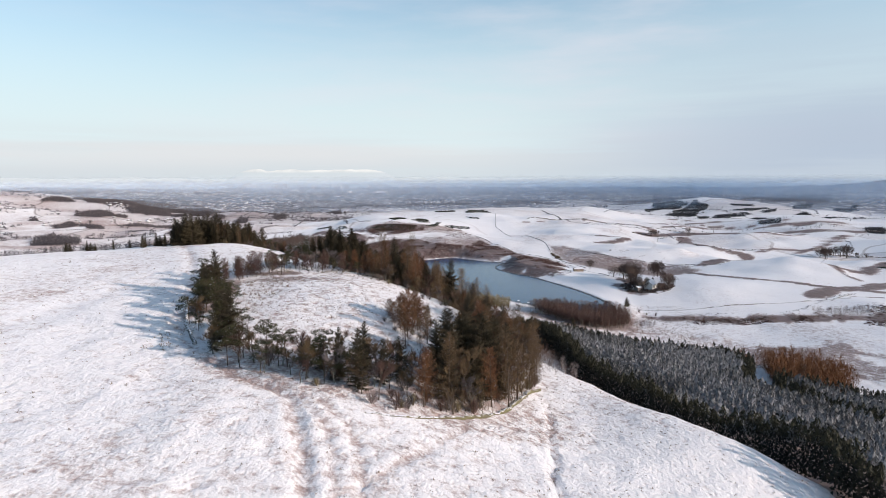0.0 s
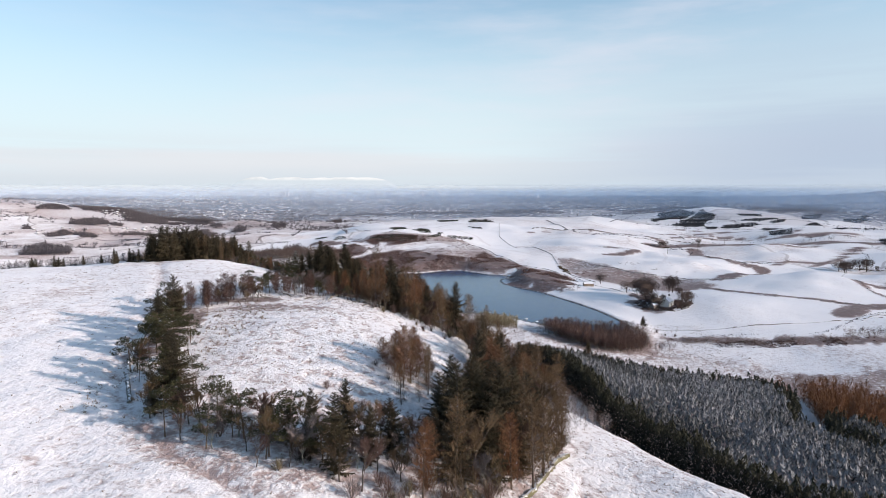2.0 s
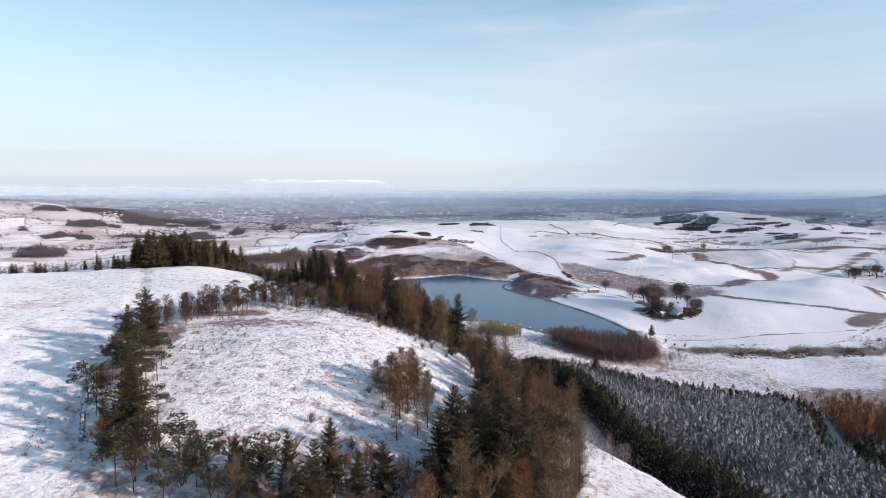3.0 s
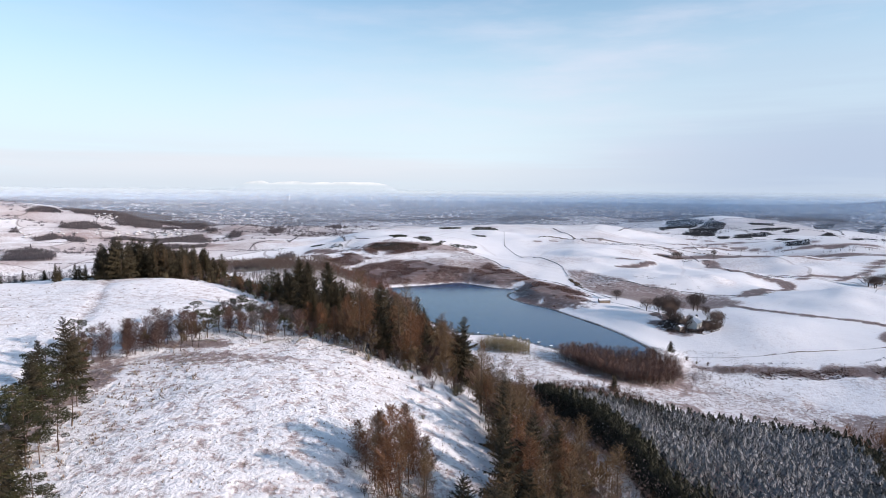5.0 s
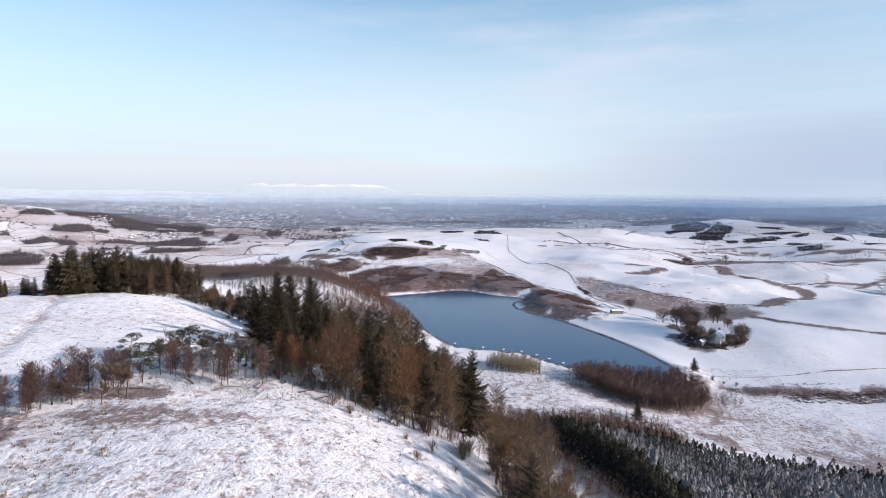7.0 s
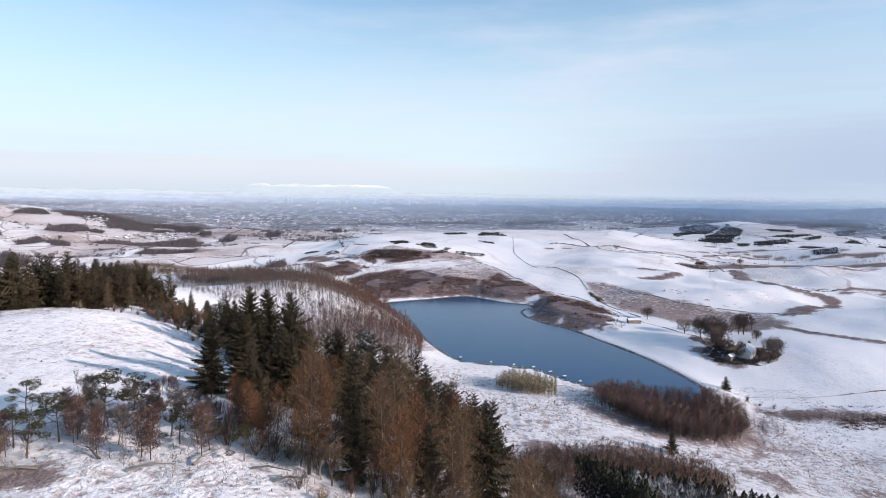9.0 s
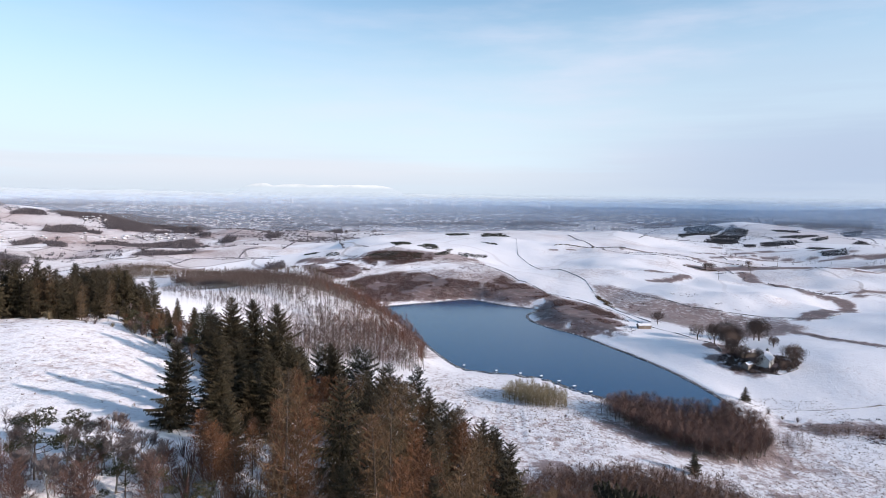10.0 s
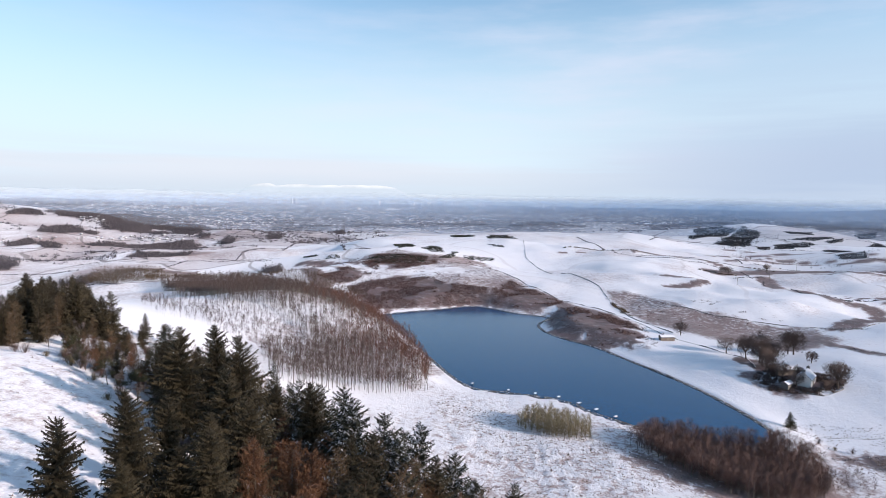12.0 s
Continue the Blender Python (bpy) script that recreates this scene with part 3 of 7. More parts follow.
VALLEY_COPSES = [
    [(-538, 829), (-602, 939), (-593, 980), (-535, 947), (-481, 849), (-511, 831)], [(-418, 1268), (-433, 1364), (-410, 1357), (-375, 1222)], [(-202, 808), (-193, 822), (-179, 817), (-155, 738), (-172, 738)],
    [(-368, 750), (-358, 776), (-340, 764), (-329, 727), (-340, 708)], [(-602, 1495), (-599, 1633), (-524, 1480), (-538, 1379)], [(-525, 1453), (-502, 1468), (-453, 1333), (-469, 1321)],
    [(-689, 1448), (-664, 1422), (-652, 1667), (-620, 1599), (-646, 1388)], [(-395, 1476), (-382, 1557), (-354, 1455), (-358, 1374)], [(-289, 1653), (-272, 1707), (-253, 1611), (-266, 1562)],
]


def near_line(x, y, line):
    best = np.full(x.shape, 1e9)
    for (ax, ay), (bx, by) in zip(line, line[1:]):
        u = np.clip(((x - ax) * (bx - ax) + (y - ay) * (by - ay)) / ((bx - ax) ** 2 + (by - ay) ** 2), 0, 1)
        best = np.minimum(best, np.hypot(x - ax - u * (bx - ax), y - ay - u * (by - ay)))
    return best


def stepped(stops):
    """Positions along an axis: (end, step) pairs from the first stop on; a step below 0.2 grows with the distance."""
    at = stops[0]
    out = [at]
    for end, step in stops[1:]:
        while at < end:
            at += step if step >= 0.2 else max(1.8, abs(at) * step)
            out.append(at)
    return np.array(out)


def build_ground():
    right = stepped((0.0, (30, 0.85), (120, 1.6), (460, 0.017), (4600, 0.03)))
    xs = np.concatenate([-right[:0:-1], right])
    ys = stepped((-420.0, (40, 23.0), (72, 3.5), (112, 0.85), (262, 1.6), (450, 0.0112), (1000, 0.0082), (4870, 0.0125)))
    x, y = np.meshgrid(xs, ys)
    x, y = x.ravel(), y.ravel()
    z = height(x, y)
    near = (np.abs(x) < 260) & (y > 40) & (y < 480)
    worn = np.zeros_like(x)
    for line, wide, deep in ((TRACK, 1.2, 0.6), (TRACK_TWO, 0.6, 0.45), (FURROW, 0.45, 0.7), (DOUBLE_RUT, 0.6, 0.45), (CROSS_RUT, 0.6, 0.35), (LANE, 1.6, 0.2), (LOW_LANE, 1.3, 0.5), (DITCH, 1.1, 0.7), (MEADOW_RUT, 1.0, 0.6), (MEADOW_DRAIN, 0.9, 0.6), (SECOND_DRAIN, 0.7, 0.5), (MEADOW_EDGE, 0.6, 0.3), ([(-8, 395), (7, 422)], 0.5, 0.3), (SHORE_PATH, 0.8, 0.4), (PLANTATION_RIDE, 0.8, 0.3)):
        d = near_line(x[near] + 0.5 * lumps(x[near], y[near], 4, 31), y[near] + 0.5 * lumps(x[near], y[near], 4, 32), line)
        z[near] -= deep * (1 - smooth(0, wide * 1.6, d))
        worn[near] = np.maximum(worn[near], (1 - smooth(wide * 0.5, wide * 1.5, d)) * (0.6 if line is not LANE else 0.2))
        if line is LANE:
            worn[near] = np.maximum(worn[near], 0.9 * np.exp(-(((d - 3.0) / 0.9) ** 2)))
    heath = np.zeros_like(x)
    for hx, hy, rx, ry, share in HEATHS:
        d = np.hypot((x - hx) / rx, (y - hy) / ry) + 0.42 * lumps(x, y, 14, 41) + 0.34 * lumps(x, y, 5, 42)
        heath = np.maximum(heath, share * (1 - smooth(0.7, 1.15, d)))
    wild = 0.5 * lumps(x, y, 17, 43) + 0.35 * lumps(x, y, 6, 44)
    span = (x > 80) & (x < 300) & (y > 480) & (y < 740)
    heath[span] = np.maximum(heath[span], 0.56 * (1 - smooth(-7, 7, outside(x[span], y[span], np.array(BOG, float)) + 9 * wild[span])))
    span = (np.abs(x) < 260) & (y > 560) & (y < 1000)
    heath[span] = np.maximum(heath[span], (0.30 + 0.3 * smooth(725, 690, y[span]) * smooth(10, 40, x[span])) * (1 - smooth(-5, 5, outside(x[span], y[span], np.array(MOOR, float)) + 7 * wild[span])) * smooth(-0.75, -0.45, lumps(x[span], y[span], 16, 45)))
    for loop in THICK_HEATHER:
        heath[span] = np.maximum(heath[span], 0.78 * (1 - smooth(-4, 4, outside(x[span], y[span], np.array(loop, float)) + 7 * wild[span])))
    for gx, gy, rx, ry in SNOW_GAPS:
        heath[span] *= 0.25 + 0.75 * smooth(0.6, 1.2, np.hypot((x[span] - gx) / rx, (y[span] - gy) / ry) + 0.7 * wild[span])
    span = (np.abs(x) < 800) & (y > 430) & (y < 1300)
    for line, wide in BROWN_STRIPS:
        heath[span] = np.maximum(heath[span], 0.70 * (1 - smooth(0.6, 1.02, near_line(x[span], y[span], line) / (0.8 * wide) + 0.5 * wild[span])))
    span = (x < -100) & (x > -1250) & (y > 700) & (y < 2200)
    litter = 6 * lumps(x[span], y[span], 26, 46)
    for loop in HILLSIDE_WOODS + VALLEY_COPSES:
        heath[span] = np.maximum(heath[span], 0.5 * (1 - smooth(-8, 3, outside(x[span], y[span], np.array(loop, float)) + litter)))
    off = np.hypot(x, y)
    hill = 1 - smooth(250, 420, off)
    clearing = 1 - smooth(0.8, 1.15, np.hypot((x + 24) / 33, (y - 165) / 46))
    wood = 1 - smooth(0.8, 1.2, np.hypot((x + 8) / 36, (y - 122) / 16))
    valley = (1 - smooth(0.8, 1.1, np.hypot((x - 80) / 170, (y - 350) / 60)))
    tuft = np.clip(0.48 * hill + 0.40 * clearing + 0.4 * wood + 0.35 * valley + 0.45 * smooth(0.05, 0.5, heath) + 0.14 * smooth(480, 600, y), 0.18, 1)
    tuft = np.clip(tuft + 0.5 * (1 - smooth(0.7, 1.1, np.hypot((x - 15) / 70, (y - 395) / 55))) + 0.3 * (1 - smooth(0.7, 1.1, np.hypot((x + 97) / 36, (y - 465) / 66))), 0, 1)
    eastside = smooth(5, 40, x) * hill
    tuft = np.clip(tuft + 0.12 * eastside, 0, 1)
    snow = 0.59 - 0.13 * smooth(500, 640, y) * smooth(0.0, 0.6, lumps(x, y, 58, 54) + 0.3) + 0.10 * lumps(x, y, 37, 51) - 0.06 * hill - 0.04 * clearing - 0.12 * valley - 0.18 * wood - 0.80 * heath - 0.24 * worn
    valley_fields = smooth(-200, -330, x) * smooth(1900, 1500, y) * smooth(540, 620, y)
    snow = snow - 0.22 * valley_fields * (0.75 + 0.45 * lumps(x, y * 2.2, 190, 55))
    left = smooth(-60, -110, x) * hill
    snow = snow - 0.15 * left * smooth(0.1, 0.7, lumps(x, y, 21, 52))
    span = (x > 20) & (x < 230) & (y > 75) & (y < 310)
    snow[span] -= 0.75 * (1 - smooth(-3.5, -0.5, outside(x[span], y[span], np.array(PLANTATION, float))))
    bank = np.zeros_like(x)
    lake = (x > -110) & (x < 170) & (y > 340) & (y < 700)
    d = outside(x[lake], y[lake], SHORELINE)
    bank[lake] = 0.5 * (1 - smooth(0.3, 1.8, np.abs(d - 0.3)))
    snow = snow - 0.7 * bank
    heath = np.maximum(heath, bank * 0.8)
    far = smooth(600, 900, off) * (1 - 0.8 * np.exp(-(((x - 120) / 230) ** 2 + ((y - 950) / 330) ** 2))) * (1 - 0.75 * np.exp(-(((x - 520) / 330) ** 2 + ((y - 1130) / 330) ** 2)))
    # share of dark woods and painted blue haze, growing with distance
    hazy_woods = smooth(1250, 2000, off + 260 * lumps(x, y, 420, 71) + 0.15 * (x > 0) * np.abs(x) - 300 * smooth(150, 450, x)) * (1 - 0.9 * np.exp(-(((x - 690) / 150) ** 2 + ((y - 1620) / 180) ** 2))) * (1 - 0.85 * np.exp(-(((x + 1000) / 300) ** 2 + ((y - 1420) / 300) ** 2) ** 2))
    nx, ny = len(xs), len(ys)
    me = bpy.data.meshes.new("ground")
    i = (np.arange(ny - 1)[:, None] * nx + np.arange(nx - 1)[None]).ravel()
    quads = np.stack([i, i + 1, i + nx + 1, i + nx], 1)
    me.vertices.add(len(x))
    me.vertices.foreach_set("co", np.stack([x, y, z], 1).ravel())
    me.loops.add(quads.size)
    me.loops.foreach_set("vertex_index", quads.ravel())
    me.polygons.add(len(quads))
    me.polygons.foreach_set("loop_start", np.arange(0, quads.size, 4))
    me.polygons.foreach_set("loop_total", np.full(len(quads), 4))
    me.update(calc_edges=True)
    me.shade_smooth()
    for name, values in (("snow", snow), ("heath", heath), ("tuft", tuft), ("far", far), ("hazy_woods", hazy_woods)):
        me.attributes.new(name, "FLOAT", "POINT").data.foreach_set("value", values.astype(np.float32))
    me.materials.append(GROUND)
    tagged(new("ground", me), "snow-covered hill pasture, moor and distant fields", "ground", kind="structure")


build_ground()


def build_water():
    loop = SHORELINE + 0.0
    prev, nxt = np.roll(loop, 1, 0), np.roll(loop, -1, 0)
    t = nxt - prev
    normal = np.stack([t[:, 1], -t[:, 0]], 1) / np.linalg.norm(t, axis=1)[:, None]
    if outside(np.array([loop[5, 0] + normal[5, 0]]), np.array([loop[5, 1] + normal[5, 1]]), loop)[0] < 0:
        normal = -normal
    wide = loop + normal * 2.2
    bm = bmesh.new()
    face = bm.faces.new([bm.verts.new((a, b, 0.0)) for a, b in wide])
    face.normal_update()
    if face.normal.z < 0:
        face.normal_flip()
    bmesh.ops.triangulate(bm, faces=[face])
    me = bpy.data.meshes.new("water")
    bm.to_mesh(me)
    bm.free()
    me.materials.append(WATER)
    tagged(new("water", me), "still dark blue reservoir reflecting the sky", "water", kind="structure")


build_water()


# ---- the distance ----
def distant_material(name, low, high, glow, haze_fade=True):
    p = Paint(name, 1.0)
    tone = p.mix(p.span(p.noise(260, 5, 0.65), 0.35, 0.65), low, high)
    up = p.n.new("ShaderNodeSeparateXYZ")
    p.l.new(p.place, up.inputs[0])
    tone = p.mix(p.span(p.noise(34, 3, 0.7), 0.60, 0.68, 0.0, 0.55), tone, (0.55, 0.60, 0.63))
    # haze painted into the glow, over the upper slopes or round the foot
    if haze_fade:
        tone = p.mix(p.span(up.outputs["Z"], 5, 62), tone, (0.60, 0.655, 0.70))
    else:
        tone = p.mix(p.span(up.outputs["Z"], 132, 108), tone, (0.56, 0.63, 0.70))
    # painted haze again: the glow turns blue and dimmer to the right
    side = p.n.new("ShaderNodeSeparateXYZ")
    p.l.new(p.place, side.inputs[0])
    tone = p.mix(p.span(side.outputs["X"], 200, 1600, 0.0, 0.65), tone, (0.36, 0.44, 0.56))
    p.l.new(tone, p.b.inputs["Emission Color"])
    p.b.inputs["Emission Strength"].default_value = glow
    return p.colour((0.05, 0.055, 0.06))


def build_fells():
    """Far snowy hills that close the horizon, with haze and sunlight painted as a glow."""
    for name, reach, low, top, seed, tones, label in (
        ("backdrop_snow_fell", 4862, 40, 0, 9, ((0.60, 0.64, 0.68), (0.80, 0.82, 0.84)), "thin strip of far snowy fells, glowing to look sunlit"),
        ("backdrop_fells", 4840, -20, 100, 5, ((0.21, 0.28, 0.36), (0.36, 0.43, 0.50)), "far snowy fells with pale blue haze painted into their glow"),
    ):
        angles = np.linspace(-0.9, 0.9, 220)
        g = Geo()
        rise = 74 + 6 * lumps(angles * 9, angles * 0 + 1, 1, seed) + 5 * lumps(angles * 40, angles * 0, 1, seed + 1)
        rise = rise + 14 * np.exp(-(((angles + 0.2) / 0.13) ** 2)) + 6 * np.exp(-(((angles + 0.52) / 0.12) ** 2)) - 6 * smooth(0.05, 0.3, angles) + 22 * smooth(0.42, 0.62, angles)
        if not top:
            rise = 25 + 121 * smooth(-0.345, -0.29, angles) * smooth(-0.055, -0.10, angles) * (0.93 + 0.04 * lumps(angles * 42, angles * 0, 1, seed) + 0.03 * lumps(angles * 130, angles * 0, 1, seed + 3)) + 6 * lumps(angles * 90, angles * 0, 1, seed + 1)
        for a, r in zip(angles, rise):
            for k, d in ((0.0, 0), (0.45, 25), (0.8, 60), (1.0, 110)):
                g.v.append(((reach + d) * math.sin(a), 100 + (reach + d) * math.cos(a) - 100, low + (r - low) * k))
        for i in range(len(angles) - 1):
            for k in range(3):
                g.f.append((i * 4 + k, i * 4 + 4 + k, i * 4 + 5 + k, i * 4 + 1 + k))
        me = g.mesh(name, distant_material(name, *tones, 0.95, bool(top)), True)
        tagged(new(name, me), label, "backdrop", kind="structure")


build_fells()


def build_haze():
    """See-through sheets added as haze over the far plain, lit by sun and sky."""
    p = Paint("thin_haze", 1.0)
    clear, thick = p.n.new("ShaderNodeBsdfTransparent"), p.n.new("ShaderNodeMixShader")
    up = p.n.new("ShaderNodeSeparateXYZ")
    p.l.new(p.place, up.inputs[0])
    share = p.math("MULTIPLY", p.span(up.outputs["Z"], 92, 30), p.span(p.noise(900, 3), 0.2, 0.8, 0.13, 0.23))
    # haze colour painted across the view, whiter left and bluer right
    haze_tint = p.mix(p.span(up.outputs["X"], -900, 900), (0.71, 0.81, 0.95), (0.60, 0.77, 1.0))
    p.colour(haze_tint)
    through_light, both = p.n.new("ShaderNodeBsdfTranslucent"), p.n.new("ShaderNodeMixShader")
    p.l.new(haze_tint, through_light.inputs["Color"])
    p.l.new(p.b.outputs[0], both.inputs[1])
    p.l.new(through_light.outputs[0], both.inputs[2])
    p.l.new(share, thick.inputs[0])
    p.l.new(clear.outputs[0], thick.inputs[1])
    p.l.new(both.outputs[0], thick.inputs[2])
    p.l.new(thick.outputs[0], p.n["Material Output"].inputs["Surface"])
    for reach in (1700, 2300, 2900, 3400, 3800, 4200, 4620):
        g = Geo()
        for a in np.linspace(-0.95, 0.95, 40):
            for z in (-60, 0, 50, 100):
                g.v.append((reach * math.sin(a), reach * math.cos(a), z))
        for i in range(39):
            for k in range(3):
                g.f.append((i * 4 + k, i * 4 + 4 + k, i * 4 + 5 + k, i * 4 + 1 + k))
        tagged(new("mist_bank", g.mesh("mist_bank", p.mat, True)), "thin see-through sheet standing in for blue haze over the far plain", "mist", kind="structure")


build_haze()


# ---- trees ----
def bent_line(rng, h, lean, steps):
    """A slightly crooked upright line."""
    p, out = Vector((0, 0, -0.3)), [Vector((0, 0, -0.3))]
    drift = Vector((rng.uniform(-1, 1), rng.uniform(-1, 1), 0)) * lean
    for i in range(steps):
        drift += Vector((rng.uniform(-1, 1), rng.uniform(-1, 1), 0)) * lean * 0.8
        p = p + Vector((drift.x, drift.y, (h + 0.3) / steps))
        out.append(p.copy())
    return out


def along(line, u):
    k = min(max(u, 0), 0.9999) * (len(line) - 1)
    i = int(k)
    return line[i].lerp(line[i + 1], k - i)


def conifer(name, rng, h, needles, bark, label, category="tree", spread=0.22, bare=0.06, limbs=12.5, nodes=7, fan=0.30, hang=0.30, thin=False):
    """A spruce or larch: a tapered trunk and drooping limbs set with many small sprays."""
    thing = tagged(new(name), label, category)
    trunk, crown = Geo(), Geo()
    line = bent_line(rng, h, h * 0.0018, 8)
    trunk.tube(line, [max(0.02, h * 0.013 * (1 - i / 8.4)) for i in range(9)], 6)
    count = int(h * limbs)
    lop = [rng.uniform(0.72, 1.22) for _ in range(7)]
    for i in range(count):
        u = bare + (0.985 - bare) * ((i + rng.uniform(-2, 2)) / count) ** 0.92 if i > 2 else bare
        base = along(line, u)
        a = i * 2.4 + rng.uniform(-0.5, 0.5)
        shape = (1 - u) ** 0.70 if not thin else (1 - u) ** 0.62 * (0.7 + 0.5 * u)
        reach = (h * spread * shape + 0.15) * (0.55 + 0.45 * min(1, (u - bare) / 0.12 + 0.35))
        long = reach * rng.uniform(0.5, 1.22) * lop[int(a / 0.9) % 7]
        out = Vector((math.cos(a), math.sin(a), 0))
        side = Vector((-out.y, out.x, 0))
        rise = 0.45 * u - 0.40 * (1 - u) + rng.uniform(-0.14, 0.14) + (0.25 if thin else 0.0)
        last = base
        for k in range(1, nodes + 1):
            s = k / nodes
            p = base + out * (long * s) + Vector((0, 0, long * (rise * s + 0.20 * s * s)))
            if thin:
                crown.tri(last, last + Vector((0, 0, 0.07)), p)
            size = long * fan * (1.15 - 0.75 * s) + 0.12
            wide = 0.055 + 0.030 * long if not thin else 0.032
            for sign in (-1, 1):
                d = side * sign * size * rng.uniform(0.5, 1.25) + out * size * rng.uniform(0.25, 0.9) + Vector((0, 0, -hang * size * rng.uniform(0.1, 1.6) if not thin else size * rng.uniform(-0.8, 0.6)))
                w = out * wide + Vector((0, 0, rng.uniform(-0.4, 0.4) * wide))
                crown.tri(p - w, p + w, p + d)
            d = out * size * rng.uniform(-0.1, 0.6) + side * rng.uniform(-0.3, 0.3) * size - Vector((0, 0, size * rng.uniform(0.4, 1.3) * (1 if not thin else rng.choice((-0.7, 1)))))
            if thin:
                crown.tri(p - out * wide, p + out * wide, p + d * 1.2)
            else:
                crown.tri(last - side * wide * 0.4, p + side * wide * 0.4, p + d)
            last = p
    part("trunk", trunk, bark, thing)
    part("crown", crown, needles, thing)
    return thing


def scots_pine(name, rng, h, needles, bark, label, low=0.45, spread=0.26, clumps=11):
    """A bare stem, crooked limbs and flat cushions of needles."""
    thing = tagged(new(name), label, "tree")
    trunk, crown = Geo(), Geo()
    line = bent_line(rng, h * 0.95, h * 0.012, 7)
    trunk.tube(line, [max(0.04, h * 0.017 * (1 - i / 8.5)) for i in range(8)], 6)
    for k in range(clumps):
        u = low + (1 - low) * (k + 0.5) / clumps
        a = k * 2.4 + rng.uniform(-0.6, 0.6)
        start = along(line, u * 0.93)
        long = h * spread * rng.uniform(0.5, 1.1) * (1.15 - 0.7 * (u - low) / (1 - low))
        end = start + Vector((math.cos(a) * long, math.sin(a) * long, long * rng.uniform(0.1, 0.6)))
        trunk.tube([start, start.lerp(end, 0.5) + Vector((0, 0, -0.06 * long)), end], [h * 0.007, h * 0.005, h * 0.002], 4)
        size = h * rng.uniform(0.08, 0.135)
        for e in range(250):
            d = Vector((rng.gauss(0, 1), rng.gauss(0, 1), rng.gauss(0, 1))).normalized() * rng.uniform(0.55, 1.0)
            p = end + Vector((d.x * size * 1.25, d.y * size * 1.25, d.z * size * 0.55))
            q = Vector((rng.uniform(-1, 1), rng.uniform(-1, 1), rng.uniform(-0.3, 0.8))) * size * 0.30
            w = Vector((rng.uniform(-1, 1), rng.uniform(-1, 1), rng.uniform(-0.5, 0.5))) * size * 0.13
            crown.tri(p - w, p + w, p + q)
    part("trunk", trunk, bark, thing)
    part("crown", crown, needles, thing)
    return thing


def grow(wood, twigs, rng, p, way, long, radius, level, spread, twig_width, count):
    """A limb with its side limbs; the last ones carry twigs."""
    mid = p + way * long * 0.5 + Vector((rng.uniform(-1, 1), rng.uniform(-1, 1), rng.uniform(-0.3, 0.6))) * long * 0.07
    end = p + way * long + Vector((rng.uniform(-1, 1), rng.uniform(-1, 1), rng.uniform(-0.2, 0.8))) * long * 0.1
    if level == 0:
        side = way.orthogonal().normalized() * twig_width * 1.5
        twigs.tri(p - side, p + side, end)
        for e in range(count):
            q = p.lerp(end, rng.uniform(0.1, 1.0))
            d = (way + Vector((rng.uniform(-1, 1), rng.uniform(-1, 1), rng.uniform(-0.6, 0.9))) * 1.1).normalized() * long * rng.uniform(0.4, 1.0)
            w = d.orthogonal().normalized() * twig_width
            twigs.tri(q - w, q + w, q + d)
        return
    wood.tube([p, mid, end], [radius, radius * 0.75, radius * 0.45], 5 if level > 1 else 3)
    for k in range(5 if level == 2 else 4):
        q = mid.lerp(end, rng.uniform(0.0, 1.0)) if k else end
        d = (way + Vector((rng.uniform(-1, 1), rng.uniform(-1, 1), rng.uniform(-0.35, 0.7))) * spread).normalized()
        grow(wood, twigs, rng, q, d, long * rng.uniform(0.55, 0.78), radius * 0.5, level - 1, spread, twig_width, count)


def bare_tree(name, rng, h, twig, bark, label, stems=1, spread=0.75, count=16, width=0.022, levels=3, category="tree"):
    thing = tagged(new(name), label, category)
    wood, twigs = Geo(), Geo()
    for s in range(stems):
        a = 6.283 * s / stems + rng.uniform(-0.4, 0.4)
        tilt = 0.0 if stems == 1 else rng.uniform(0.15, 0.5)
        way = Vector((math.cos(a) * tilt + rng.uniform(-0.06, 0.06), math.sin(a) * tilt + rng.uniform(-0.06, 0.06), 1)).normalized()
        start = Vector((math.cos(a) * 0.15 * (stems > 1), math.sin(a) * 0.15 * (stems > 1), -0.25))
        grow(wood, twigs, rng, start, way, h * 0.40, h * 0.018, levels, spread, width, count)
    part("trunk", wood, bark, thing)
    part("crown", twigs, twig, thing)
    return thing


def bush(name, rng, h, twig, label, stems=150, wide=0.6, width=0.03):
    """A thicket of thin stems from one stool."""
    thing = tagged(new(name), label, "bush")
    stool, twigs = Geo(), Geo()
    for s in range(7):
        a = rng.uniform(0, 6.283)
        tip = Vector((math.cos(a) * wide * h * 0.35, math.sin(a) * wide * h * 0.35, h * 0.55))
        stool.tube([(0, 0, -0.2), tip * 0.5, tip], [0.05, 0.035, 0.015], 4)
    for s in range(stems):
        a, r = rng.uniform(0, 6.283), math.sqrt(rng.random()) * wide * h
        p = Vector((math.cos(a) * r * 0.5, math.sin(a) * r * 0.5, rng.uniform(0.0, 0.45) * h))
        q = p + Vector((math.cos(a) * r * rng.uniform(0.3, 0.8), math.sin(a) * r * rng.uniform(0.3, 0.8), h * rng.uniform(0.3, 0.6) * (1.1 - 0.6 * r / (wide * h))))
        w = Vector((-math.sin(a), math.cos(a), 0)) * width
        twigs.tri(p - w, p + w, q)
    part("stool", stool, BARK, thing)
    part("crown", twigs, twig, thing)
    return thing


